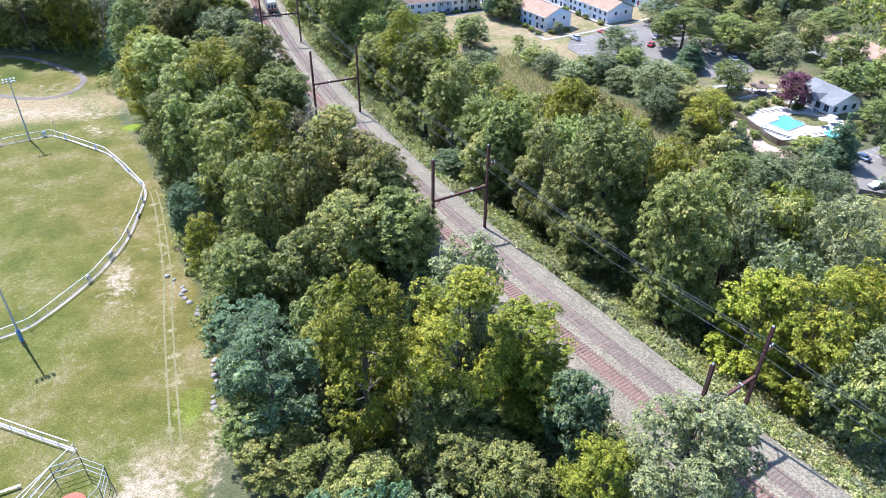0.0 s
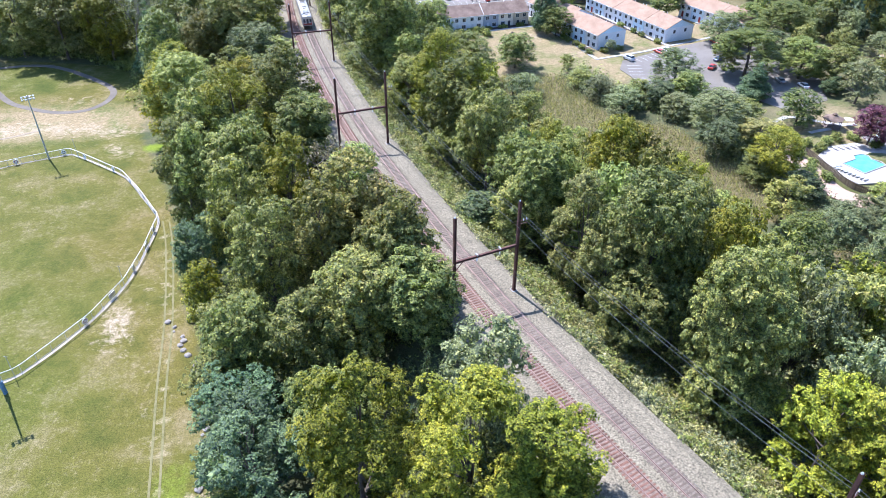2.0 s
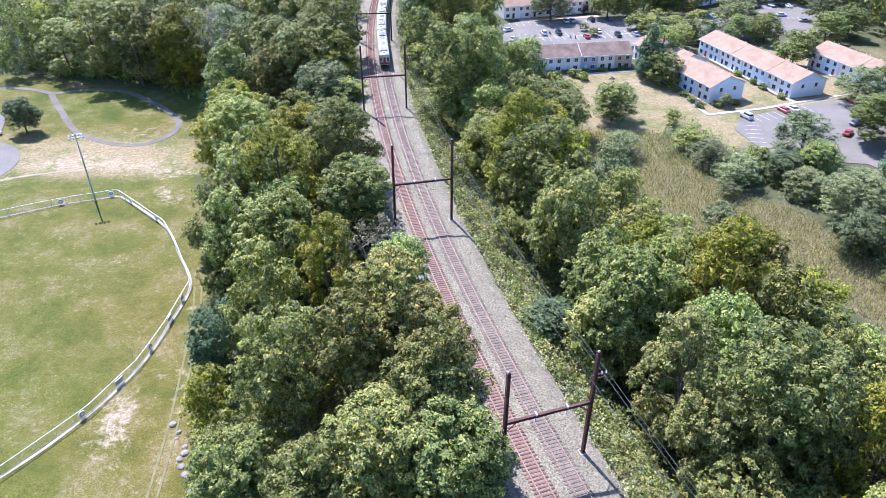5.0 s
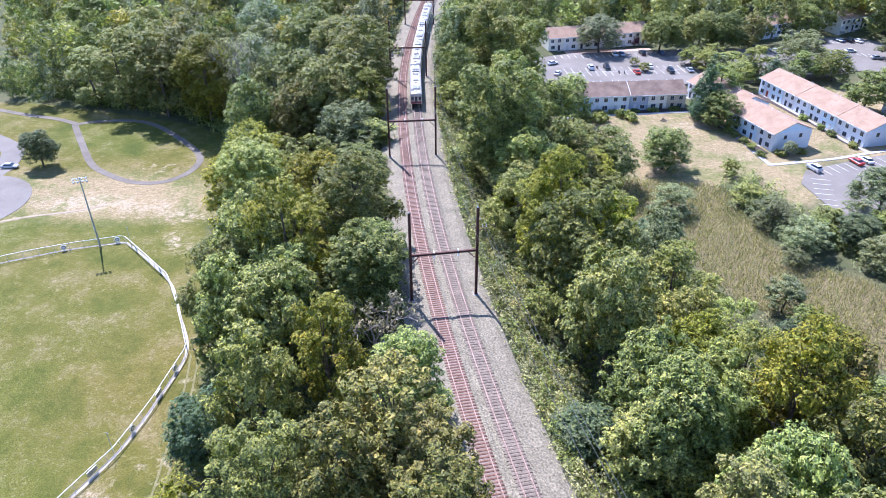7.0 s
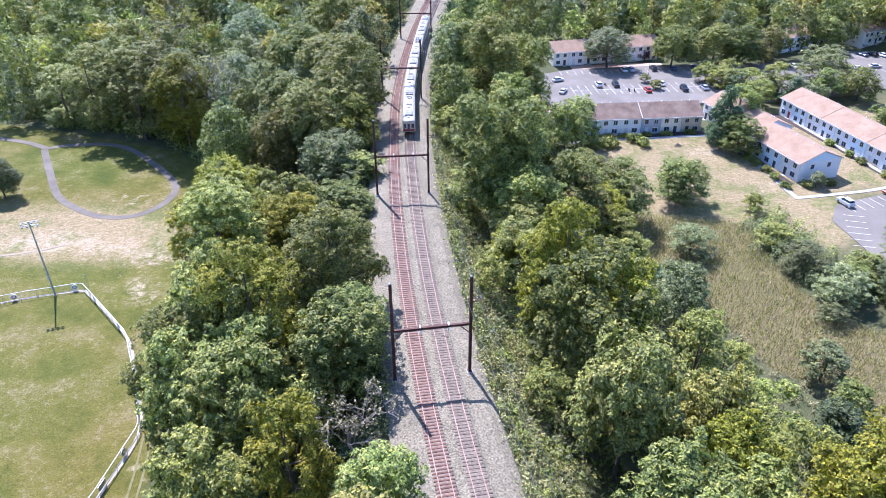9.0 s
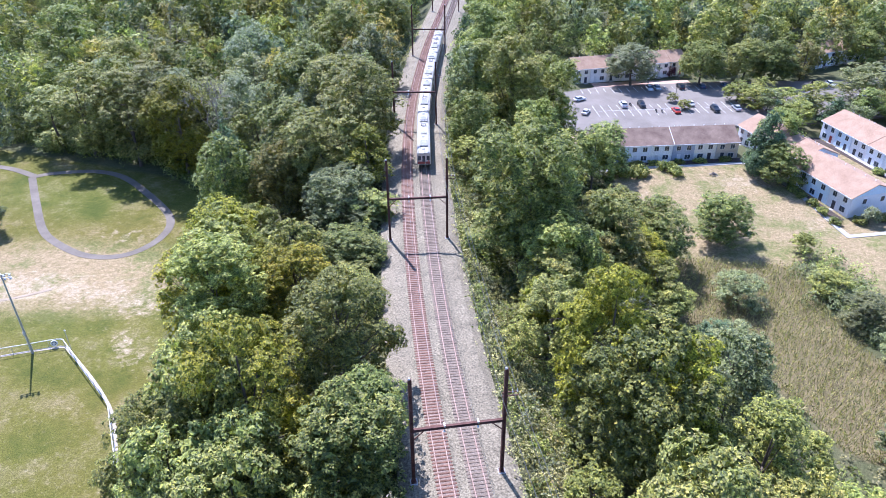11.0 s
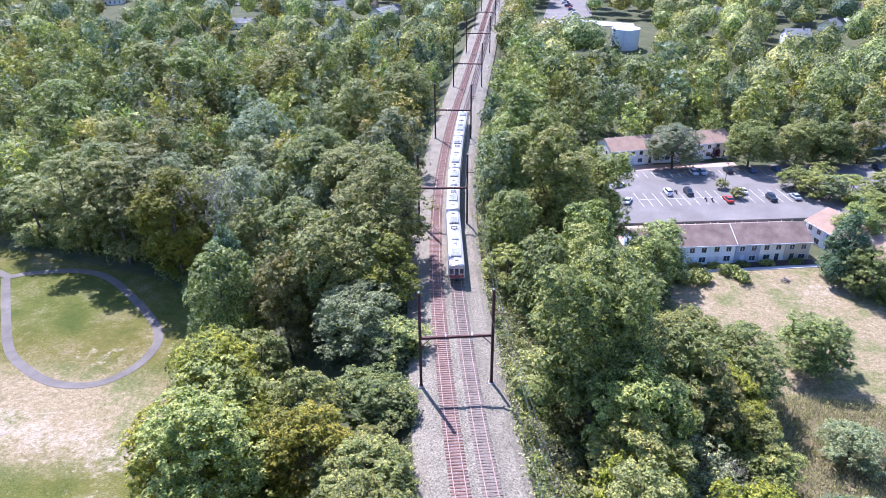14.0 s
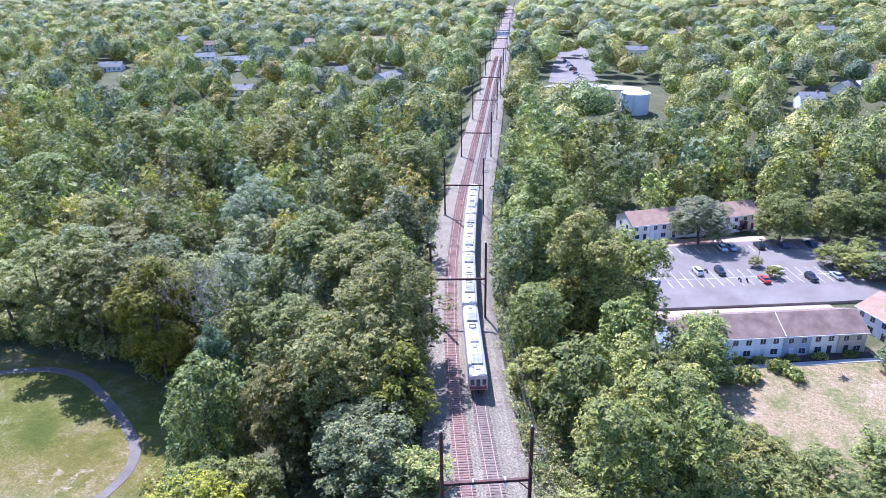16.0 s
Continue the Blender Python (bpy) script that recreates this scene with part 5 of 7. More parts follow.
undergrowth("trackside_weeds", 60, 900, (-60, 50), (15, 24), (0.6, 1.7), 36, 0.36, LEAF["weed"], "pale green vines and weeds high up the slope")
undergrowth("trackside_shrubs", 59, 300, (-60, 50), (15, 26), (0.8, 2.2), 46, 0.40, LEAF["light"], "light green shrubs high up the slope")
undergrowth("trackside_shrubs", 67, 800, (-60, 300), (8.0, 17.5), (0.8, 2.0), 46, 0.40, LEAF["light"], "light green shrubs on the slope beside the ballast")
undergrowth("trackside_shrubs", 68, 520, (-60, 300), (8.4, 18.0), (0.8, 2.1), 46, 0.42, LEAF["vine"], "brownish green brambles on the slope beside the ballast")
undergrowth("trackside_shrubs", 69, 380, (-60, 300), (8.4, 18.0), (0.8, 2.2), 46, 0.42, LEAF["pale"], "greyish green bushes on the slope beside the ballast")
undergrowth("trackside_weeds", 64, 700, (-60, 330), (-9.0, -6.6), (0.3, 0.9), 20, 0.32, LEAF["weed"], "low yellowish weeds along the ballast edge")


undergrowth("rough_grass", 65, 1500, (90, 300), (30, 80), (0.5, 1.5), 22, 0.5, LEAF["weed"], "rough weeds and tall grass between wood and wet meadow", not_field)


def thicket(name, seed, line, count, spread, r_range, leaves, size, mat, label):
    """Low branches and bushes that close a wood's edge down to the ground."""
    rng = np.random.default_rng(seed)
    pts = smooth_line(line, 1.0)
    out = []
    for _ in range(count):
        p = pts[rng.integers(0, len(pts))] + rng.normal(0, spread, 2)
        r = rng.uniform(*r_range)
        d = rng.normal(0, 1, (leaves, 3))
        d[:, 2] = np.abs(d[:, 2])
        d /= np.linalg.norm(d, axis=1, keepdims=True)
        pos = np.array([p[0], p[1], ground_at(p[0], p[1])]) + d * r * np.array([1, 1, rng.uniform(1.0, 2.2)]) * rng.uniform(0.75, 1.05, (leaves, 1))
        out.append(leaf_quads(rng, pos, d, size, 0.4))
    return tagged(quads_object(name, np.concatenate(out), mat), label, "thicket", kind="stuff")


EDGE = [(-240, 250), (-205, 249), (-180, 246), (-160, 247), (-142, 246), (-128, 240), (-113, 227), (-104, 212), (-98, 200)]
thicket("thicket", 81, EDGE, 150, 2.2, (1.6, 3.2), 130, 0.62, LEAF["oak"], "green bushes and low branches along the wood's edge")
thicket("thicket", 82, [(x, y + 5) for x, y in EDGE], 90, 3.0, (2.4, 4.2), 150, 0.7, LEAF["light"], "light green bushes closing the wood's edge")
thicket("thicket", 83, [(-96, 198), (-86, 190), (-84, 178), (-78, 165), (-69, 150), (-62, 137), (-56, 122), (-48, 108), (-40, 95), (-32, 80)], 120, 1.4, (1.0, 2.4), 110, 0.5, LEAF["light"], "light green bushes between field and trees")


SHRUBS = [(24, 239), (30, 226), (37, 215), (46, 215), (54, 208), (61, 196), (66, 182), (70, 172), (76, 163)]
thicket("thicket", 84, SHRUBS, 90, 2.6, (1.4, 3.0), 120, 0.5, LEAF["grey"], "grey-green willow bushes beside the wet meadow")
thicket("thicket", 85, [(x + 3, y + 4) for x, y in SHRUBS], 80, 3.0, (1.6, 3.2), 120, 0.52, LEAF["oak"], "green bushes between wet meadow and car park")


def reeds(name, seed, poly, count, size, mat, label):
    rng = np.random.default_rng(seed)
    p = np.array(poly)
    x, y = rng.uniform(p[:, 0].min(), p[:, 0].max(), count), rng.uniform(p[:, 1].min(), p[:, 1].max(), count)
    ok = in_poly(x, y, poly)
    x, y = x[ok], y[ok]
    z = from_grid(gz, x, y)
    if size < 1:                                             # seed heads at the tips
        return tagged(quads_object(name, leaf_quads(rng, np.c_[x, y, z + rng.uniform(0.7, 1.6, len(x))], rng.normal(0, 1, (len(x), 3)), size), mat), label, "reeds", kind="stuff")
    h = rng.uniform(0.6, 1.5, len(x))
    pos = np.c_[x, y, z + h * 0.5]
    a = rng.uniform(0, 2 * np.pi, len(x))
    side = np.c_[np.cos(a), np.sin(a), np.zeros(len(x))] * rng.uniform(0.04, 0.09, (len(x), 1))
    lean = np.c_[rng.normal(0, 0.16, len(x)), rng.normal(0, 0.16, len(x)), h * 0.5]
    v = np.stack([pos - lean - side, pos - lean + side, pos + lean + side * 0.3, pos + lean - side * 0.3], 1)
    return tagged(quads_object(name, v, mat), label, "reeds", kind="stuff")


reeds("marsh_reeds", 71, MARSH, 52000, 1, LEAF["reed"], "tall brownish reeds covering the wet meadow")
reeds("marsh_reeds", 72, MARSH, 90000, 0.22, LEAF["reed_old"], "dry brown seed heads of the reeds")


# ---- train, standing on the right-hand track ----
TRAIN_STEEL = rough_mat("stainless_steel", (0.42, 0.43, 0.44), (0.56, 0.57, 0.58), 0.5, 12, 0.38, 0.55, 0.05)
TRAIN_ROOF = rough_mat("train_roof", (0.33, 0.31, 0.28), (0.47, 0.45, 0.415), 0.5, 10, 0.6)
TRAIN_GREY = rough_mat("roof_equipment", (0.16, 0.165, 0.17), (0.32, 0.325, 0.33), 1, 12, 0.6, 0.2)
TRAIN_RED = rough_mat("red_band", (0.26, 0.055, 0.05), (0.36, 0.09, 0.08), 1, 12, 0.5)
LAMP_RED = rough_mat("tail_lamp", (0.5, 0.02, 0.02), (0.6, 0.04, 0.03), 1, 12, 0.3)


def train_car():
    L, W = 25.2, 1.55
    c = new("train_car")
    tagged(c, "stainless steel electric commuter train car with white roof", "train car", "cars of the train")
    bm = bmesh.new()
    prof = [(-W, 1.05), (-W, 3.15), (-W + 0.14, 3.62), (-W + 0.55, 3.92), (0, 4.02), (W - 0.55, 3.92), (W - 0.14, 3.62), (W, 3.15), (W, 1.05)]
    rows = [[bm.verts.new((x, y, z)) for y, z in prof] for x in (-L / 2, -L / 2 + 0.35, L / 2 - 0.35, L / 2)]
    for v in rows[0] + rows[3]:
        v.co.y *= 0.95
        v.co.z = 1.05 + (v.co.z - 1.05) * 0.97
    for a, b in zip(rows, rows[1:]):
        for i in range(len(prof) - 1):
            bm.faces.new((a[i], b[i], b[i + 1], a[i + 1]))
        bm.faces.new((a[0], a[-1], b[-1], b[0]))
    bm.faces.new(rows[0])
    bm.faces.new(rows[3][::-1])
    part("body", bm, TRAIN_STEEL, c)
    bm = bmesh.new()
    rp = [(-W + 0.1, 3.68), (-W + 0.52, 3.955), (0, 4.06), (W - 0.52, 3.955), (W - 0.1, 3.68)]
    a, b = [[bm.verts.new((x, y, z)) for y, z in rp] for x in (-L / 2 + 0.2, L / 2 - 0.2)]
    for i in range(4):
        bm.faces.new((a[i], b[i], b[i + 1], a[i + 1]))
    part("roof", bm, TRAIN_ROOF, c, "off-white painted roof")
    for x0, x1, w, h in ((-9.6, -6.4, 0.95, 0.34), (5.2, 8.6, 0.95, 0.34), (-2.4, -0.9, 0.7, 0.25)):
        part("roof_unit", bevelled(boxes((x0, -w, 4.0, x1, w, 4.0 + h)), 0.09), TRAIN_ROOF, c, "raised air conditioning housing")
        part("grille", boxes((x0 + 0.25, -w + 0.2, 4.0 + h, x1 - 0.25, w - 0.2, 4.02 + h)), TRAIN_GREY, c)
    for x in (-11.2, -4.2, 2.4, 10.4):
        part("vent", bevelled(boxes((x, -0.35, 4.0, x + 0.6, 0.35, 4.16)), 0.04), TRAIN_GREY, c)
    for side in (-1, 1):
        y = side * (W + 0.006)
        for k in range(9):
            x = -9.4 + k * 2.2
            if abs(x + 0.6) < 0.2:
                continue
            part("window", bevelled(boxes((x - 0.72, min(y, y - side * 0.05), 2.05, x + 0.72, max(y, y - side * 0.05), 2.95)), 0.02), PANE, c, "dark tinted window")
        for x in (-11.3, 0.0, 11.3):
            part("door", bevelled(boxes((x - 0.62, min(y, y - side * 0.06), 1.15, x + 0.62, max(y, y - side * 0.06), 3.2)), 0.02), TRAIN_GREY, c, "grey sliding door")
        part("skirt", boxes((-8, side * 1.3 - 0.1, 0.5, 8, side * 1.3 + 0.1, 1.05)), DARK_METAL, c)
    for ex in (-1, 1):
        xe = ex * L / 2
        part("end_band", bevelled(boxes((min(xe, xe + ex * 0.05), -1.38, 1.2, max(xe, xe + ex * 0.05), 1.38, 1.75)), 0.02), TRAIN_RED, c, "red band below the end windows")
        for y in (-0.95, 0, 0.95):
            part("end_window", bevelled(boxes((min(xe, xe + ex * 0.04), y - 0.33, 2.05 - (0.7 if y == 0 else 0), max(xe, xe + ex * 0.04), y + 0.33, 3.1)), 0.02), PANE, c)
        for y in (-1.1, 1.1):
            bm = bmesh.new()
            tube_into(bm, [(xe, y, 1.9), (xe + ex * 0.09, y, 1.9)], [0.12, 0.1], 8)
            part("tail_lamp", bm, LAMP_RED, c)
        part("coupler", bevelled(boxes((min(xe, xe + ex * 0.55), -0.16, 0.75, max(xe, xe + ex * 0.55), 0.16, 1.0)), 0.03), DARK_METAL, c)
        bogie = part("bogie", bevelled(boxes((ex * 8.6 - 1.7, -1.15, 0.42, ex * 8.6 + 1.7, -0.95, 0.8), (ex * 8.6 - 1.7, 0.95, 0.42, ex * 8.6 + 1.7, 1.15, 0.8), (ex * 8.6 - 0.3, -1.1, 0.5, ex * 8.6 + 0.3, 1.1, 0.95)), 0.03), DARK_METAL, c)
        for dx in (-1.2, 1.2):
            for y in (-0.78, 0.78):
                bm = bmesh.new()
                tube_into(bm, [(ex * 8.6 + dx, y - 0.07, 0.42), (ex * 8.6 + dx, y + 0.07, 0.42)], 0.42, 14)
                part("wheel", bm, DARK_METAL, bogie)
    bm = bmesh.new()
    tube_into(bm, [(3.2, -0.5, 4.1), (4.0, -0.35, 4.75), (3.0, -0.3, 5.5)], 0.04, 4)
    tube_into(bm, [(3.2, 0.5, 4.1), (4.0, 0.35, 4.75), (3.0, 0.3, 5.5)], 0.04, 4)
    tube_into(bm, [(3.0, -0.9, 5.5), (3.0, 0.9, 5.5)], 0.05, 4)
    tube_into(bm, [(2.7, -0.6, 4.12), (3.9, -0.6, 4.12), (3.9, 0.6, 4.12), (2.7, 0.6, 4.12), (2.7, -0.6, 4.12)], 0.06, 4)
    part("pantograph", bm, DARK_METAL, c, "dark folding current collector")
    return c


TRAIN_TAIL = 198.0
car0 = train_car()
for k in range(4):
    s = TRAIN_TAIL + 13 + 26 * k
    p = on_line(s, TRACKS[1], 15.08)
    m = pose(p.x, p.y, p.z, 0, 0, heading(s) + (180 if k % 2 else 0))
    if k == 0:
        car0.matrix_basis = m
    else:
        copy_thing(car0, m)


# ---- sports field ----
path_mat = rough_mat("path_asphalt", (0.134, 0.112, 0.085), (0.195, 0.166, 0.130), 0.3, 8, 0.9)
strip("path_loop", [(-174, 227), (-160.5, 215), (-147.5, 204.3), (-138, 200.2), (-129.5, 198.9), (-122.6, 201.8), (-119.6, 208.5), (-120.6, 216), (-125.5, 222), (-138, 229.5), (-151, 235.6), (-160.5, 235.8), (-170, 231), (-174, 227)],
      1.95, 0.05, path_mat, "narrow grey asphalt footpath looping on the grass", "footpath")
strip("path_branch", [(-173.5, 227.6), (-184, 229.6), (-196, 230), (-215, 231), (-260, 232)], 1.95, 0.07, path_mat, "grey asphalt footpath along the wood", "footpath")


WORN = rough_mat("worn_grass", (0.15, 0.14, 0.05), (0.24, 0.21, 0.10), 0.9, 7, 0.95)
for k, off in enumerate((-0.75, 0.75)):
    strip("tyre_track_%d" % (k + 1), [(-39.0 + off, 66), (-40.7 + off, 70), (-48.5 + off, 90), (-55.8 + off, 109.7), (-65.9 + off, 133), (-70 + off, 141)], 0.34, 0.05, WORN, "faint worn wheel track in the grass", "track")
strip("trodden_path", [(-152, 163), (-142, 171), (-131, 179.5), (-126, 185)], 0.8, 0.06, rough_mat("trodden_earth", (0.27, 0.212, 0.138), (0.36, 0.292, 0.200), 0.6, 6, 0.95), "narrow trodden earth path across the worn grass", "track")


def disc(name, cx, cy, r, lift, material, label, category):
    pts = [(cx + r * math.cos(a), cy + r * math.sin(a)) for a in np.linspace(0, 2 * np.pi, 40, endpoint=False)]
    z = max(ground_at(x, y) for x, y in pts) + lift
    return slab(name, pts, z, 1.2, material, label, category)


disc("turning_circle", -161, 173.5, 16.2, 0.03, ASPHALT, "grey asphalt turning circle at the end of a drive", "road")
strip("drive_2", [(-164, 180), (-167, 189), (-170.5, 197), (-178, 206), (-195, 212)], 6.0, 0.04, ASPHALT, "grey asphalt drive leading away from the turning circle", "road")
strip("drive", [(-160, 172), (-185, 171), (-215, 168), (-260, 160)], 7.0, 0.02, ASPHALT, "grey asphalt drive beside the field", "road")

FENCE_MESH, fn, fl, fb = node_mat("chain_link", 0.6, 0.4)
fb.inputs["Base Color"].default_value = (0.42, 0.43, 0.42, 1)
fb.inputs["Alpha"].default_value = 0.08


def fence(points, h, label, post_gap=3.0, cap=True, signs=()):
    pts = np.concatenate([[np.array(a) * (1 - u) + np.array(b) * u for u in np.linspace(0, 1, 24)] for a, b in zip(points, points[1:])])
    arc = np.r_[0, np.cumsum(np.linalg.norm(np.diff(pts, axis=0), axis=1))]

    def at(s):
        x, y = np.interp(s, arc, pts[:, 0]), np.interp(s, arc, pts[:, 1])
        return Vector((x, y, ground_at(x, y)))

    f = empty("fence", pose(*at(0)), label, "fence", "fences of the ball field")
    inv = Matrix.Translation(-at(0))
    n = int(arc[-1] / post_gap)
    bm = bmesh.new()
    tube_into(bm, [(0, 0, -0.3), (0, 0, h)], 0.045, 6)
    me = bpy.data.meshes.new("post")
    bm.to_mesh(me)
    bm.free()
    me.materials.append(GALV)
    for k in range(n + 1):
        o = new("post", me)
        o.parent = f
        o.location = inv @ at(arc[-1] * k / n)
    ss = np.arange(0, arc[-1], 1.5)
    bm = bmesh.new()
    tube_into(bm, [inv @ at(s) + Vector((0, 0, h)) for s in ss], 0.075 if cap else 0.045, 6)
    part("top_rail", bm, CAP if cap else GALV, f, "pale yellow plastic fence cap" if cap else "")
    bm = bmesh.new()
    tube_into(bm, [inv @ at(s) + Vector((0, 0, 0.12)) for s in ss], 0.05, 4)
    part("bottom_rail", bm, GALV, f)
    vs, fs = [], []
    for s in ss:
        q = inv @ at(s)
        vs += [(q.x, q.y, q.z + 0.1), (q.x, q.y, q.z + h)]
    fs = [(2 * i, 2 * i + 2, 2 * i + 3, 2 * i + 1) for i in range(len(ss) - 1)]
    raw("mesh_panel", vs, fs, FENCE_MESH, f, "grey chain-link mesh")
    for s, kind in signs:
        a, b = inv @ at(s - 0.9), inv @ at(s + 0.9)
        d = (b - a).normalized()
        nrm = Vector((-d.y, d.x, 0))
        mid = (a + b) / 2 + Vector((0, 0, h * 0.52))
        rot = Matrix((d, nrm, Vector((0, 0, 1)))).transposed().to_4x4()
        bm = bmesh.new()
        if kind == "disc":
            for r0, yo in ((0.6, 0.06),):
                tube_into(bm, [(0, -yo, 0), (0, yo, 0)], r0, 20)
            o = part("banner", bm, CAP, f, "round white emblem banner")
            bm = bmesh.new()
            tube_into(bm, [(0, -0.075, 0), (0, 0.075, 0)], 0.4, 20)
            ring = part("ring", bm, TRAIN_RED if int(s) % 2 else DARK_METAL, o, "coloured ring of the emblem")
            bm = bmesh.new()
            tube_into(bm, [(0, -0.09, 0), (0, 0.09, 0)], 0.28, 20)
            part("centre", bm, CAP, o)
        else:
            box(bm, -0.9, -0.05, -0.45, 0.9, 0.05, 0.45)
            o = part("banner", bm, GALV, f, "plain grey banner tied to the mesh")
        o.matrix_basis = Matrix.Translation(mid) @ rot
    return f


MOWN = rough_mat("fence_foot", (0.34, 0.28, 0.20), (0.50, 0.44, 0.36), 0.7, 6, 0.95)
strip("fence_foot", [(-150, 128), (-136, 146), (-124.2, 157), (-116.5, 164.4), (-108.9, 169.6), (-107.8, 169.9), (-89, 159.6), (-80, 150.6), (-71.9, 141.2), (-69.3, 129), (-68, 117.8), (-69, 107), (-73.9, 92.6), (-78, 88.9), (-92, 80), (-104, 74)], 0.55, 0.05, MOWN, "bare pale earth strip under the fence", "earth")
strip("fence_foot_2", [(-80, 74.3), (-53.6, 65.3)], 0.6, 0.05, MOWN, "bare pale earth strip under the low fence", "earth")
fence([(-150, 128), (-136, 146), (-124.2, 157), (-116.5, 164.4), (-108.6, 170.3), (-89, 159.6), (-80, 150.6), (-71.6, 141.2), (-69.3, 129), (-68, 117.8), (-69, 107), (-73.9, 92.6), (-78, 88.9), (-92, 80), (-104, 74)], 1.75,
      "chain-link outfield fence with a pale cap rail", signs=[(47, "disc"), (58, "disc"), (66, "disc"), (78, "disc"), (87, "disc"), (96, "plain"), (104, "disc"), (112, "disc"), (118, "plain"), (126, "disc"), (135, "plain"), (143, "disc")])
fence([(-80, 74.3), (-53.6, 65.3)], 1.7, "low chain-link fence with a pale cap rail beside the dugout")
fence([(-53.4, 65.0), (-60, 48)], 1.7, "low chain-link fence with a pale cap rail behind the bases")


def light_pole(x, y, h, pad):
    g = ground_at(x, y)
    p = empty("light_pole", pose(x, y, g, 0, 0, 38), "tall galvanised floodlight pole standing at the field fence", "light pole", "floodlight poles")
    bm = bmesh.new()
    tube_into(bm, [(0, 0, -0.4), (0, 0, h * 0.5), (0, 0, h)], [0.24, 0.17, 0.11], 10)
    part("pole", bm, GALV, p)
    for z in (h - 0.2, h - 0.9):
        part("cross_arm", bevelled(boxes((-1.5, -0.06, z - 0.06, 1.5, 0.06, z + 0.06)), 0.015), GALV, p)
        for k in (-1.3, -0.45, 0.45, 1.3):
            bm = bmesh.new()
            tube_into(bm, [(k, -0.05, z + 0.1), (k, -0.4, z - 0.2)], [0.11, 0.22], 10)
            part("floodlight", bm, GALV, p, "round pale floodlight head")
    part("service_box", bevelled(boxes((-0.22, -0.42, 4.3, 0.22, -0.15, 5.0)), 0.03), GALV, p)
    if pad:
        bm = bmesh.new()
        tube_into(bm, [(0, 0, 0.1), (0, 0, 2.6)], 0.34, 12)
        part("pad", bm, rough_mat("blue_pad", (0.10, 0.19, 0.30), (0.16, 0.27, 0.40), 1, 12, 0.7), p, "blue protective padding")
    return p


light_pole(-112.35, 166.7, 17.3, False)
light_pole(-73.6, 88.5, 17.3, True)


def slim_pole(x, y, h):
    p = empty("slim_pole", pose(x, y, ground_at(x, y)), "thin pale metal pole beside the fence", "pole", "thin poles")
    bm = bmesh.new()
    tube_into(bm, [(0, 0, -0.2), (0, 0, h)], [0.06, 0.045], 6)
    part("shaft", bm, GALV, p)
    bm = bmesh.new()
    tube_into(bm, [(-0.35, 0, h - 0.15), (0.35, 0, h - 0.15)], 0.035, 5)
    part("cross_bar", bm, GALV, p)


slim_pole(-68.4, 118.0, 4.6)
slim_pole(-74.6, 92.4, 4.4)
slim_pole(-106.5, 169.8, 4.5)


def backstop():
    b = empty("backstop", pose(-49.5, 57.5, ground_at(-49.5, 57.5), 0, 0, -10), "grey steel and mesh batting cage beside the bases", "backstop")
    pts = [(-5, -5), (-4.6, 1.5), (-1.5, 3.8), (2.5, 3.2), (3.8, 0), (2.8, -5)]
    for x, y in pts:
        bm = bmesh.new()
        tube_into(bm, [(x, y, -0.2), (x, y, 3.4)], 0.06, 6)
        part("post", bm, DARK_METAL, b)
    for (x0, y0), (x1, y1) in zip(pts, pts[1:]):
        for z in (0.9, 2.1, 3.35):
            bm = bmesh.new()
            tube_into(bm, [(x0, y0, z), (x1, y1, z)], 0.05, 5)
            part("rail", bm, GALV, b)
        raw("mesh_panel", [(x0, y0, 0), (x1, y1, 0), (x1, y1, 3.35), (x0, y0, 3.35)], [(0, 1, 2, 3)], FENCE_MESH, b)
    red = rough_mat("red_clay", (0.42, 0.10, 0.06), (0.55, 0.17, 0.11), 1, 8, 0.95)
    bm = bmesh.new()
    tube_into(bm, [(-0.5, -1.2, -0.1), (-0.5, -1.2, 0.07)], 1.9, 24)
    part("mat", bm, red, b, "round red mat on the ground")


backstop()
bench = empty("bench", pose(-60, 58, ground_at(-60, 58), 0, 0, 30), "grey aluminium bench beside the fence", "bench")
part("seat", bevelled(boxes((-2, -0.2, 0.42, 2, 0.2, 0.48)), 0.015), GALV, bench)
for x in (-1.6, 1.6):
    part("leg", boxes((x - 0.05, -0.18, -0.02, x + 0.05, 0.18, 0.42)), GALV, bench)


# ---- pale stones along the wood's edge ----
STONE = rough_mat("pale_stone", (0.23, 0.20, 0.165), (0.38, 0.34, 0.29), 0.8, 10, 0.9, vary=0.15)


def stone(x, y, r, seed):
    rng = random.Random(seed)
    bm = bmesh.new()
    bmesh.ops.create_icosphere(bm, subdivisions=2, radius=r)
    for v in bm.verts:
        v.co *= 1 + rng.uniform(-0.16, 0.16)
        v.co.z *= 0.55
    me = bpy.data.meshes.new("stone")
    bm.to_mesh(me)
    bm.free()
    me.materials.append(STONE)
    o = new("stone", me)
    o.matrix_basis = pose(x, y, ground_at(x, y) + 0.15 * r, 0, 0, rng.uniform(0, 360))
    tagged(o, "pale grey boulder in the grass beside the wood", "stone", "stones along the wood")


_rs = random.Random(8)
for k in range(30):
    u = k / 29
    yy = 74 + 34 * u
    stone(float(np.interp(yy, [74, 82.7, 91.7, 96.2, 103, 108], [-35, -37.5, -41.5, -44.4, -50, -54])) + _rs.uniform(-1.3, 0.5), yy, _rs.uniform(0.2, 0.65), k)


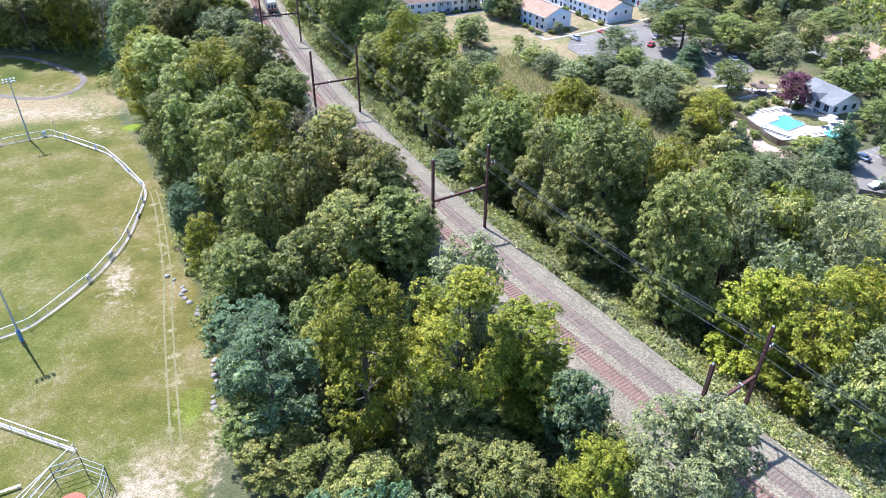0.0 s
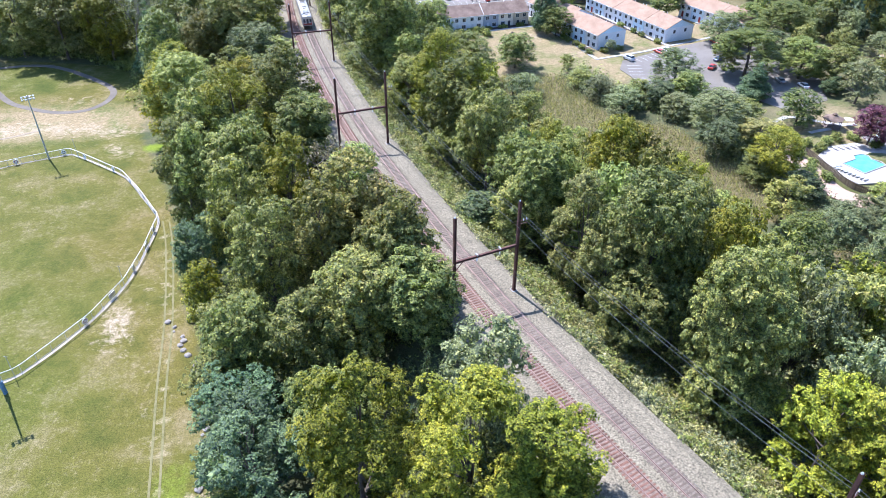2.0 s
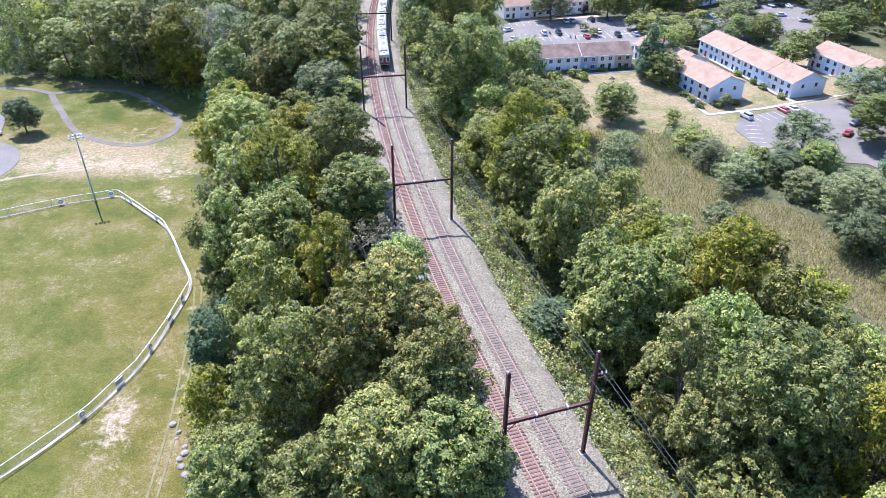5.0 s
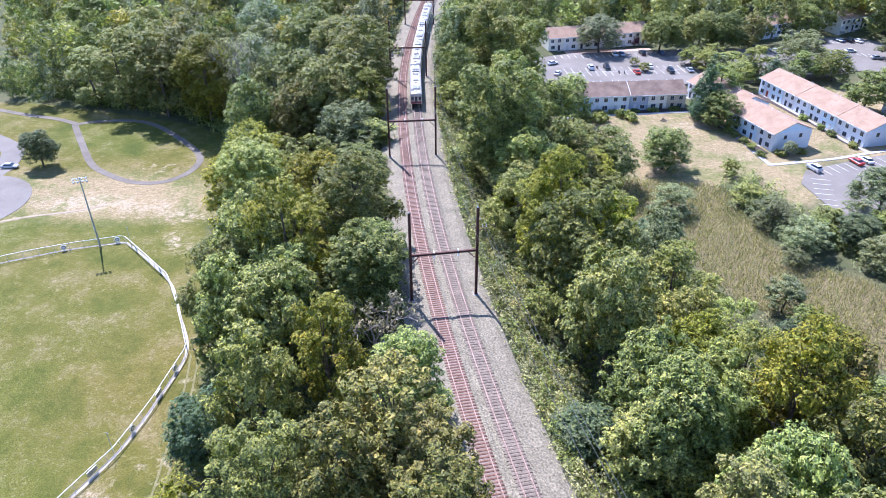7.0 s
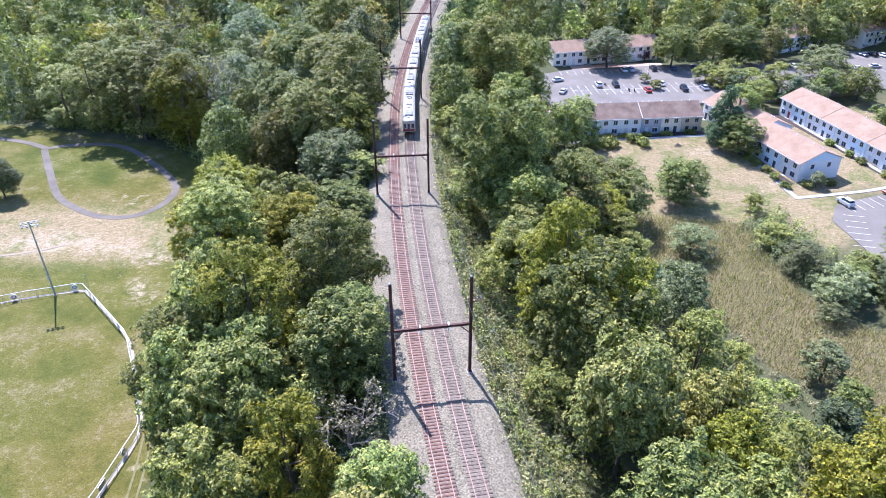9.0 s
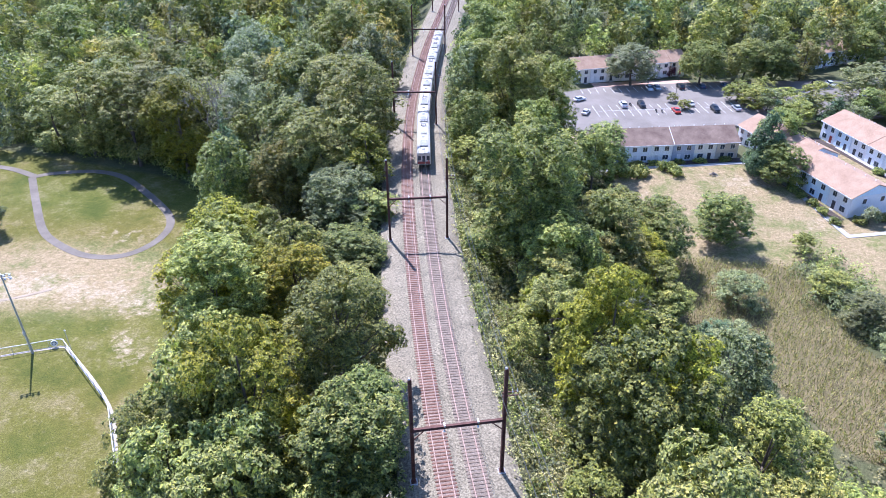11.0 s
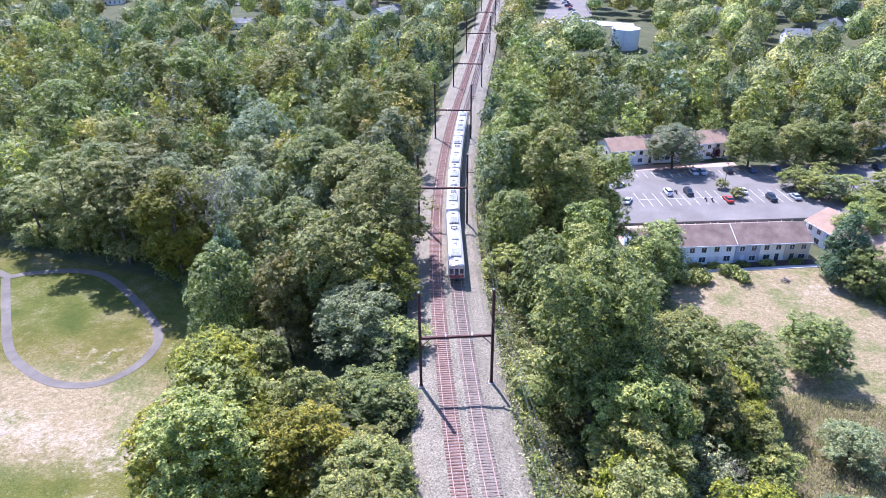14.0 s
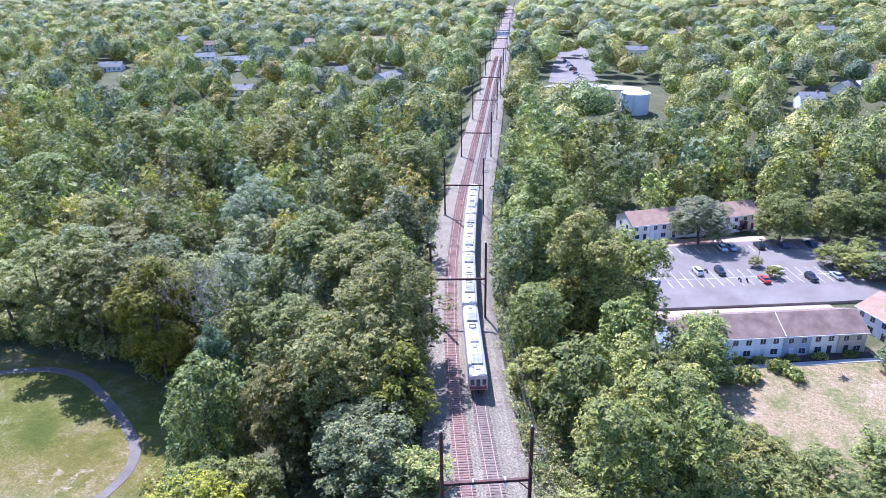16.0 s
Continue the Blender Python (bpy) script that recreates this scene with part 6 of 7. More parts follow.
# ---- housing ----
WALLS = [rough_mat("siding_" + n, d, l, 0.4, 6, 0.75, vary=0.06) for n, d, l in (
    ("pale_blue", (0.66, 0.80, 0.88), (0.76, 0.87, 0.92)), ("light_grey", (0.78, 0.80, 0.82), (0.86, 0.88, 0.89)), ("cream", (0.80, 0.76, 0.62), (0.88, 0.84, 0.72)),
    ("slate", (0.36, 0.40, 0.46), (0.46, 0.50, 0.56)), ("white", (0.82, 0.82, 0.80), (0.90, 0.90, 0.88)), ("tan", (0.52, 0.45, 0.34), (0.64, 0.57, 0.45)))]
ROOF_BROWN = rough_mat("brown_shingles", (0.158, 0.105, 0.076), (0.280, 0.200, 0.147), 0.35, 5, 0.9, bump=0.5)
ROOF_PINK = rough_mat("pink_shingles", (0.290, 0.186, 0.118), (0.400, 0.272, 0.180), 0.35, 5, 0.9, bump=0.5)
ROOF_GREY = rough_mat("grey_shingles", (0.16, 0.16, 0.152), (0.25, 0.25, 0.238), 0.3, 5, 0.9, bump=0.5)
TRIM = rough_mat("white_trim", (0.70, 0.70, 0.69), (0.82, 0.82, 0.81), 1, 12, 0.6)
DOOR_MATS = [rough_mat("door_" + n, d, l, 1, 12, 0.6) for n, d, l in (("dark", (0.03, 0.03, 0.04), (0.07, 0.07, 0.08)), ("red", (0.28, 0.04, 0.03), (0.36, 0.07, 0.05)), ("white", (0.6, 0.6, 0.6), (0.75, 0.75, 0.75)))]


def window_at(parent, x, y, z, w, h, axis):
    """A framed window on a wall: axis 'x' on a long wall facing -y, 'y' on an end wall facing +x or -x (w signed)."""
    f = 0.09
    if axis == "x":
        o = part("window", bevelled(boxes((x - w / 2 - f, y - 0.07, z - f, x + w / 2 + f, y + 0.03, z + h + f)), 0.01), TRIM, parent)
        part("pane", boxes((x - w / 2, y - 0.085, z, x - 0.03, y - 0.02, z + h), (x + 0.03, y - 0.085, z, x + w / 2, y - 0.02, z + h)), PANE, o)
    else:
        s = 1 if axis == "+" else -1
        o = part("window", bevelled(boxes((x - 0.05, y - w / 2 - f, z - f, x + 0.05, y + w / 2 + f, z + h + f)), 0.01), TRIM, parent)
        part("pane", boxes((x + s * 0.065 - 0.02, y - w / 2, z, x + s * 0.065 + 0.02, y + w / 2, z + h)), PANE, o)


def row_house(x, y, angle, length, depth, roof, walls, label, eave=5.4, ridge=8.0, unit=6.2, group="row houses", lift=0.0, seed=0, wall_by_unit=True, end_wall=None):
    rng = random.Random(seed)
    c, s = math.cos(radians(angle)), math.sin(radians(angle))
    g = min(ground_at(x + c * u - s * v, y + s * u + c * v) for u in (0, length / 2, length) for v in (0, depth))
    top_g = max(ground_at(x + c * u - s * v, y + s * u + c * v) for u in (0, length / 2, length) for v in (0, depth))
    base = (g + top_g) / 2 + lift
    h = empty("row_house", pose(x, y, base, 0, 0, angle), label, "house", group)
    n = max(1, round(length / unit))
    uw = length / n
    for k in range(n):
        set_back = 0.0 if k % 2 else 0.22
        x0, x1 = k * uw, (k + 1) * uw
        mat = walls[k % len(walls)] if wall_by_unit else walls[0]
        bm = bmesh.new()
        box(bm, x0 + 0.002, set_back, -1.5, x1 - 0.002, depth - set_back, eave)
        part("wall", bm, mat, h)
        if k in (0, n - 1):
            gx0, gx1 = (x0 + 0.01, x0 + 0.25) if k == 0 else (x1 - 0.25, x1 - 0.01)
            vs = [(gx, yy, zz) for gx in (gx0, gx1) for yy, zz in ((0.3, eave), (depth - 0.3, eave), (depth / 2, ridge - 0.12))]
            raw("gable", vs, [(0, 1, 2), (3, 5, 4), (0, 3, 4, 1), (1, 4, 5, 2), (2, 5, 3, 0)], end_wall or mat, h)
        for wx in (uw * 0.25, uw * 0.72):
            window_at(h, x0 + wx, set_back, 3.35, 1.15, 1.25, "x")
        door_left = rng.random() < 0.5
        dx, wx = (uw * 0.3, uw * 0.7) if door_left else (uw * 0.72, uw * 0.3)
        window_at(h, x0 + wx, set_back, 0.75, 1.5, 1.3, "x")
        d = part("door", bevelled(boxes((x0 + dx - 0.5, set_back - 0.06, 0.1, x0 + dx + 0.5, set_back + 0.02, 2.2)), 0.015), DOOR_MATS[rng.choice((0, 0, 1, 2))], h)
        part("knob", boxes((x0 + dx + 0.34, set_back - 0.1, 1.05, x0 + dx + 0.42, set_back - 0.06, 1.15)), GALV, d)
        part("door_step", bevelled(boxes((x0 + dx - 0.8, set_back - 1.1, -0.6, x0 + dx + 0.8, set_back, 0.1)), 0.03), CONCRETE, h)
        part("down_pipe", boxes((x1 - 0.12, set_back - 0.1, 0, x1 - 0.04, set_back - 0.02, eave)), TRIM, h)
        for q in range(2):
            bm = bmesh.new()
            px, py = x0 + uw * (0.3 + 0.35 * q), depth * 0.5 + rng.uniform(0.4, 2.0)
            pz = ridge - (py - depth / 2) / (depth / 2) * (ridge - eave)
            tube_into(bm, [(px, py, pz - 0.2), (px, py, pz + 0.55)], 0.11, 8)
            part("vent_pipe", bm, TRIM, h)
        if k and k % 3 == 0:
            vs = [(x0 + dxx, yy, zz + dz) for dxx in (-0.07, 0.07) for yy, zz in ((-0.42, eave - 0.1), (depth / 2, ridge + 0.07)) for dz in (0, 0.17)]
            raw("party_ridge", vs, [(0, 2, 3, 1), (4, 5, 7, 6), (1, 3, 7, 5), (0, 1, 5, 4)], TRIM if roof is ROOF_BROWN else roof, h)
    for ex, sgn in ((0.0, "-"), (length, "+")):
        for yy in (depth * 0.3, depth * 0.7):
            window_at(h, ex, yy, 3.35, 1.0, 1.2, sgn)
    ov, t = 0.45, 0.14
    slope = (ridge - eave) / (depth / 2)
    for y0, y1 in ((-ov, depth / 2), (depth + ov, depth / 2)):
        z0 = eave - slope * ov
        vs = [(xx, yy, zz + dz) for xx in (-ov * 0.6, length + ov * 0.6) for yy, zz in ((y0, z0), (y1, ridge)) for dz in (0.0, t)]
        raw("roof", vs, [(0, 2, 3, 1), (4, 5, 7, 6), (1, 3, 7, 5), (0, 4, 6, 2), (0, 1, 5, 4), (2, 6, 7, 3)], roof, h)
        part("gutter", boxes((-ov * 0.6, min(y0, y0 + (0.12 if y0 > 0 else -0.12)), z0 - 0.1, length + ov * 0.6, max(y0, y0 + (0.12 if y0 > 0 else -0.12)), z0 + 0.08)), TRIM, h)
    return h


row_house(-24.0, 279.2, 22.8, 37.0, 11.0, ROOF_BROWN, [WALLS[0], WALLS[1], WALLS[4], WALLS[3], WALLS[2], WALLS[5]], "two-storey row of pastel sided houses under one brown shingle roof", seed=1)
row_house(-29.6, 278.0, 22.8, 5.4, 9.5, ROOF_BROWN, [WALLS[0]], "narrow pale blue end house with a brown roof", seed=2, ridge=7.3)
row_house(22.4, 283.2, -55.2, 21.0, 13.0, ROOF_PINK, [WALLS[1], WALLS[0], WALLS[4]], "two-storey light grey house block with a faded pink roof", seed=3, end_wall=WALLS[0])
row_house(10.3, 306.9, -55.2, 25.5, 12.0, ROOF_PINK, [WALLS[4], WALLS[1]], "two-storey white house block with a faded pink roof", seed=4)
row_house(34.0, 319.0, -58.0, 49.0, 13.0, ROOF_PINK, [WALLS[1], WALLS[0], WALLS[4], WALLS[1]], "long two-storey pale house block with a faded pink roof", seed=5, end_wall=WALLS[0])
row_house(-44.0, 346.0, 32.0, 44.0, 11.0, ROOF_PINK, [WALLS[2], WALLS[4]], "cream two-storey row behind the car park with a pinkish roof", seed=6)
row_house(35.0, 386.0, 40.0, 32.0, 11.0, ROOF_PINK, [WALLS[4], WALLS[1]], "white two-storey row among trees with a pinkish roof", seed=7)
row_house(71.0, 404.0, 44.0, 30.0, 11.0, ROOF_PINK, [WALLS[2], WALLS[1]], "pale two-storey row at the far car park", seed=8)
row_house(71.0, 312.5, -56.0, 33.0, 13.0, ROOF_PINK, [WALLS[4], WALLS[0]], "two-storey white house block with a pinkish roof beside trees", seed=9, end_wall=WALLS[0])
row_house(124.0, 252.0, -72.0, 36.0, 14.0, ROOF_PINK, [WALLS[5], WALLS[2]], "two-storey house block with a faded pink roof above the pool", seed=10)
row_house(106.0, 318.0, -56.0, 34.0, 13.0, ROOF_PINK, [WALLS[4], WALLS[1]], "two-storey white house block half hidden by trees", seed=12)


# ---- car parks, pavements ----
def lot(name, poly, label):
    z = max(ground_at(x, y) for x, y in poly) + 0.06
    cx, cy = sum(p[0] for p in poly) / len(poly), sum(p[1] for p in poly) / len(poly)
    z = max(z, ground_at(cx, cy) + 0.06)
    ob = slab(name, poly, z, 1.6, ASPHALT, label, "car park")
    return ob, z


lot1, Z1 = lot("car_park_1", [in_court(*p) for p in ((-8, 25), (46, 24.5), (78, 25), (112, 30), (116, 62), (60, 66), (14, 64), (-4, 58))], "large grey asphalt car park behind the houses")
lot2, Z2 = lot("car_park_2", [(40.4, 246), (42.2, 254.6), (52, 262.5), (60.5, 269.3), (84, 285), (96, 266), (104, 246), (100, 226), (86, 216), (72, 231), (48, 229)], "grey asphalt car park beside the houses")
lot3, Z3 = lot("car_park_3", [(97, 146), (101, 163), (116, 171), (140, 180), (150, 150), (120, 136)], "grey asphalt car park below the pool")
lot4, Z4 = lot("car_park_4", [(54, 372), (60, 398), (80, 402), (96, 392), (90, 356), (62, 352)], "grey asphalt car park behind the long house block")
line_me = {}


def stall_line(parent, x, y, z, angle, length):
    key = round(length, 1)
    if key not in line_me:
        me = bpy.data.meshes.new("stall_line")
        bm = boxes((-length / 2, -0.05, 0, length / 2, 0.05, 0.012))
        bm.to_mesh(me)
        bm.free()
        me.materials.append(WHITE_PAINT)
        line_me[key] = me
    o = new("stall_line", line_me[key])
    o.parent = parent
    o.matrix_basis = pose(x, y, z, 0, 0, angle)


for k in range(26):
    u = 8 + k * 2.75
    for v, ln in ((38.0, 4.8), (43.2, 4.8), (60.0, 4.8)):
        if 34 < u < 37 and v < 50:
            continue
        stall_line(lot1, *in_court(u, v), Z1 + 0.002, 22.8 + 90, ln)
stall_line(lot1, *in_court(21, 40.6), Z1 + 0.002, 22.8, 26.0)
stall_line(lot1, *in_court(58, 40.6), Z1 + 0.002, 22.8, 26.0)
for k in range(9):
    stall_line(lot2, 45.0 + 2.3 * k, 254.2 + 1.68 * k, Z2 + 0.002, 126, 4.6)
for k in range(6):
    stall_line(lot2, 45.5, 250.0 - 2.9 * k, Z2 + 0.002, 5, 4.6)
for k in range(7):
    stall_line(lot3, 104 + 2.4 * k, 161 + 1.4 * k, Z3 + 0.002, 120, 4.6)


for k in range(8):
    stall_line(lot4, 61.5 + 2.5 * k, 377.0 - 0.4 * k + 2.0, Z4 + 0.002, 110, 4.6)
    stall_line(lot4, 63.5 + 2.5 * k, 393.0 + 0.3 * k, Z4 + 0.002, 130, 4.6)


def walkway(points, label):
    strip("pavement", points, 1.3, 0.12, CONCRETE, label, "pavement")


walkway([in_court(-4, -3.6), in_court(18, -3.4), in_court(40, -3.6)], "pale concrete footway in front of the houses")
walkway([(14.5, 290.5), (22.2, 280), (28, 269), (32.5, 259.5), (34, 256.5)], "pale concrete footway beside the house block")
walkway([(33.5, 256.8), (41, 260.2), (50, 265.3), (60.5, 272.5), (78, 284.5)], "pale concrete footway along the car park")
walkway([(61.5, 272.5), (55, 283), (46.5, 297), (38, 312)], "pale concrete footway along the long house block")
strip("earth_strip", [in_court(-5, 18.6), in_court(18, 18.4), in_court(44, 18.6)], 12.0, 0.1, rough_mat("bare_earth", (0.42, 0.27, 0.19), (0.56, 0.40, 0.30), 0.3, 5, 0.95), "bare pinkish earth strip behind the houses", "earth")
strip("earth_strip_2", [in_court(14, 67), in_court(34, 68.5), in_court(50, 68)], 5.5, 0.1, bpy.data.materials["bare_earth"], "bare pinkish earth verge along the car park", "earth")


# ---- cars ----
def car_model(paint, name, label, tall=0.0, bed=False):
    c = new(name)
    tagged(c, label, "car", "parked cars")
    bm = bmesh.new()
    prof = [(-2.2, 0.35), (-2.25, 0.8), (-2.05, 0.98 + tall * 0.3), (2.0, 0.86 + tall * 0.3), (2.25, 0.7), (2.25, 0.35)]
    rings = []
    for y, k in ((-0.88, 0.97), (-0.8, 1.0), (0.8, 1.0), (0.88, 0.97)):
        rings.append([bm.verts.new((x * k, y, z if k == 1 else 0.35 + (z - 0.35) * 0.9)) for x, z in prof])
    for a, b in zip(rings, rings[1:]):
        for i in range(len(prof)):
            j = (i + 1) % len(prof)
            bm.faces.new((a[i], a[j], b[j], b[i]))
    bm.faces.new(rings[0][::-1])
    bm.faces.new(rings[-1])
    part("body", bm, paint, c)
    h = 1.45 + tall * 0.35
    z0 = 0.9 + tall * 0.25
    xr = (-0.2 if bed else -1.75 if tall else -1.55)

    def cabin(grow, za, zb, mat, nm, lab=""):
        vs = []
        for z, x0, x1, w in ((za, xr - 0.15 - grow, 1.1 + grow, 0.8 + grow), (zb, xr + (0.1 if tall else 0.45), 0.45, 0.62 + grow)):
            vs += [(x0, -w, z), (x1, -w, z), (x1, w, z), (x0, w, z)]
        return raw(nm, vs, [(0, 1, 5, 4), (1, 2, 6, 5), (2, 3, 7, 6), (3, 0, 4, 7), (4, 5, 6, 7)], mat, c, lab)

    cabin(0, z0, h - 0.03, PANE, "glass")
    bm = bevelled(boxes((xr + (0.1 if tall else 0.45) - 0.03, -0.64, h - 0.04, 0.48, 0.64, h + 0.02)), 0.02)
    part("roof", bm, paint, c)
    for x in (-1.4, 1.4):
        for y in (-0.82, 0.82):
            bm = bmesh.new()
            tube_into(bm, [(x, y - 0.1, 0.33), (x, y + 0.1, 0.33)], 0.33, 12)
            w = part("wheel", bm, RUBBER, c)
            bm = bmesh.new()
            tube_into(bm, [(x, y - 0.11, 0.33), (x, y + 0.11, 0.33)], 0.19, 10)
            part("rim", bm, GALV, w)
    for y in (-0.62, 0.62):
        part("headlight", bevelled(boxes((2.17, y - 0.16, 0.58, 2.27, y + 0.16, 0.72)), 0.015), GALV, c)
        part("tail_light", bevelled(boxes((-2.27, y - 0.16, 0.62, -2.18, y + 0.16, 0.8)), 0.015), LAMP_RED, c)
    return c


def paint(name, a, b):
    return rough_mat(name, a, b, 1.0, 8, 0.3, 0.1, 0.0, spec=0.6)


CAR_SRC = {}
for key, col, tall, lab in (("white", (0.74, 0.74, 0.74), 0, "white saloon car parked on asphalt"), ("white_suv", (0.72, 0.72, 0.72), 1, "white sport utility vehicle parked on asphalt"), ("red", (0.50, 0.05, 0.03), 0, "bright red car parked on asphalt"),
                            ("black", (0.025, 0.027, 0.03), 1, "black sport utility vehicle parked on asphalt"), ("blue", (0.05, 0.09, 0.16), 0, "dark blue car parked on asphalt"), ("silver", (0.42, 0.44, 0.46), 0, "silver grey car parked on asphalt"), ("maroon", (0.16, 0.03, 0.03), 0, "dark red car parked in the shade")):
    CAR_SRC[key] = [paint("paint_" + key, tuple(v * 0.9 for v in col), col), tall, lab, None]


def car(key, x, y, z, angle):
    pm, tall, lab, src = CAR_SRC[key]
    m = pose(x, y, z, 0, 0, angle)
    if src is None:
        CAR_SRC[key][3] = car_model(pm, "car", lab, tall)
        CAR_SRC[key][3].matrix_basis = m
    else:
        copy_thing(src, m)


def court_cars():
    z = Z1 + 0.0
    for key, u, v, a in (("white_suv", 18, 44.2, 90), ("black", 24.0, 43.5, -90), ("red", 33.6, 37.6, 90), ("white", 40.5, 43.6, 90), ("black", 46.5, 37.4, -90), ("silver", 54, 38.0, 90), ("white", 32.0, 59.8, -90), ("silver", 34.8, 59.9, -90),
                         ("black", 43.4, 60.2, 90), ("blue", 51, 60, 90), ("blue", 59.5, 60, -90), ("maroon", 65.2, 60.2, 90), ("white", 5.0, 51.0, 22), ("white", 4.2, 39.0, 60), ("silver", 76, 40, 90), ("white", 81, 44, 90), ("blue", 88, 38, 90), ("black", 92, 58, -90), ("white", 97, 58, -90), ("silver", 100, 44, 90)):
        x, y = in_court(u, v)
        car(key, x, y, z, 22.8 + a)
    for key, x, y, a in (("white_suv", 44.4, 255.6, 125), ("red", 55.9, 263.6, 122), ("white", 58.6, 265.4, 122), ("red", 78.0, 276.6, 120), ("maroon", 81, 278.6, 120), ("blue", 75, 258, 40), ("red", 71, 250, 60), ("silver", 90, 240, 100), ("white", 96, 236, 100)):
        car(key, x, y, Z2, a)
    for key, x, y, a in (("black", 62.4, 389.0, 30), ("blue", 70.0, 394.0, 130), ("black", 73.6, 395.0, 130), ("white", 77.0, 395.4, 130), ("white", 65.3, 374.2, 20), ("white", 71.8, 378.8, 20), ("blue", 67.9, 368.2, 20), ("silver", 80.0, 372.0, 20)):
        car(key, x, y, Z4, a)
    car("blue", 104.6, 161.6, Z3, 120)
    car("silver", 101.5, 147, Z3, 200)
    car("silver", -167.5, 195.2, ground_at(-167.5, 195.2) + 0.02, 20)


court_cars()


def motorcycle(x, y, z, a):
    m = empty("motorcycle", pose(x, y, z, 0, 0, a), "dark motorcycle parked in a stall", "motorcycle", "motorcycles")
    for wx in (-0.7, 0.7):
        bm = bmesh.new()
        tube_into(bm, [(wx, -0.07, 0.32), (wx, 0.07, 0.32)], 0.32, 12)
        part("wheel", bm, RUBBER, m)
    part("tank", bevelled(boxes((-0.2, -0.16, 0.55, 0.45, 0.16, 0.95)), 0.07), DARK_METAL, m)
    part("seat", bevelled(boxes((-0.8, -0.15, 0.65, -0.2, 0.15, 0.82)), 0.05), RUBBER, m)
    bm = bmesh.new()
    tube_into(bm, [(0.55, -0.4, 1.05), (0.45, 0, 1.1), (0.55, 0.4, 1.05)], 0.03, 5)
    tube_into(bm, [(0.45, 0, 1.1), (0.7, 0, 0.32)], 0.04, 5)
    part("handlebar", bm, GALV, m)


motorcycle(*in_court(27.2, 38.3), Z1, 110)
motorcycle(*in_court(29.0, 37.9), Z1, 100)
motorcycle(*in_court(20.6, 44.6), Z1, 115)


def street_lamp(x, y, z, h):
    p = empty("street_lamp", pose(x, y, z, 0, 0, 20), "dark slender lamp post in the car park", "lamp")
    bm = bmesh.new()
    tube_into(bm, [(0, 0, 0), (0, 0, h)], [0.09, 0.06], 8)
    part("pole", bm, DARK_METAL, p)
    part("head", bevelled(boxes((-0.7, -0.15, h, 0.2, 0.15, h + 0.14)), 0.03), DARK_METAL, p)


street_lamp(*in_court(37.2, 48.5), Z1, 7.5)
for look_name, u, v, r, z in (("light", 35.6, 47.0, 1.8, 1.6), ("light", 37.0, 39.5, 2.2, 1.6), ("light", 57, 45, 4.2, 5), ("grey", 63, 36, 4.0, 5), ("light", 66, 47, 4.0, 5), ("pale", 72, 30, 4.0, 5)):
    tree(look_name, *in_court(u, v), r, z, 1, Z1)


def hedge(x, y, angle, l, w, h, seed):
    rng = np.random.default_rng(seed)
    b = empty("hedge", pose(x, y, ground_at(x, y), 0, 0, angle), "dense clipped green hedge on the lawn", "hedge", "hedges")
    lobes = [(rng.uniform(-l / 2, l / 2), rng.uniform(-w / 3, w / 3), h * rng.uniform(0.35, 0.7), rng.uniform(0.7, 1.1) * w * 0.4) for _ in range(22)]
    bm = bmesh.new()
    for k in range(5):
        tube_into(bm, [(-l / 2 + l * (k + 0.5) / 5, 0, -0.2), (-l / 2 + l * (k + 0.5) / 5, 0.1, h * 0.6)], [0.08, 0.03], 5)
    part("stems", bm, BARK, b)
    q, solid = lobed_crown(rng, lobes, 1100, 0.28)
    quads_object("foliage", q, LEAF["oak"], b, solid=solid)


hedge(-16.4, 273.6, 15, 9.0, 4.2, 2.4, 1)
hedge(-6.6, 278.6, -45, 6.0, 3.4, 2.2, 2)
for k, (u, v) in enumerate(((3, -1.6), (8, -1.5), (13, -1.7), (20, -1.5), (26, -1.6), (33, -1.6))):
    hx, hy = in_court(u, v)
    hedge(hx, hy, 22.8, 2.8, 1.3, 0.9, 30 + k)
for k, (x, y) in enumerate(((31.5, 262.5), (29.2, 266.5), (27.6, 270.0), (23.0, 277.0), (24.8, 274.0), (52.5, 284.5), (50.0, 288.8), (46.0, 295.0), (57.3, 276.8), (36.8, 264.0), (42.2, 267.6))):
    hedge(x, y, -58, 2.2, 1.5, 1.3, 50 + k)
BED = rough_mat("mulch", (0.045, 0.035, 0.03), (0.10, 0.075, 0.06), 1.0, 10, 0.95)
strip("planting_bed", [in_court(-6, -1.4), in_court(18, -1.3), in_court(38, -1.4)], 2.4, 0.08, BED, "dark mulched planting bed along the houses", "bed")
strip("planting_bed_2", [(20.6, 282.6), (25.4, 275.6), (33.2, 264.4)], 2.0, 0.08, BED, "dark mulched planting bed along the house block", "bed")
strip("planting_bed_3", [(32.6, 318.2), (45.5, 297.6), (58.4, 277.0)], 2.2, 0.08, BED, "dark mulched planting bed along the long house block", "bed")
for k, (x, y) in enumerate(((85.5, 190.0), (88.5, 194.0), (92.0, 196.6), (96.5, 197.6), (82.5, 192.5), (110.5, 175.5), (107.5, 173.0), (113.0, 180.0), (101.0, 193.5), (80.5, 181.0), (82.0, 174.5), (79.0, 187.0))):
    hedge(x, y, 40 + 25 * (k % 4), 3.2, 2.0, 1.5, 70 + k)
stump = empty("brush_pile", pose(4.3, 280.6, ground_at(4.3, 280.6)), "grey heap of cut branches on the lawn", "brush pile")
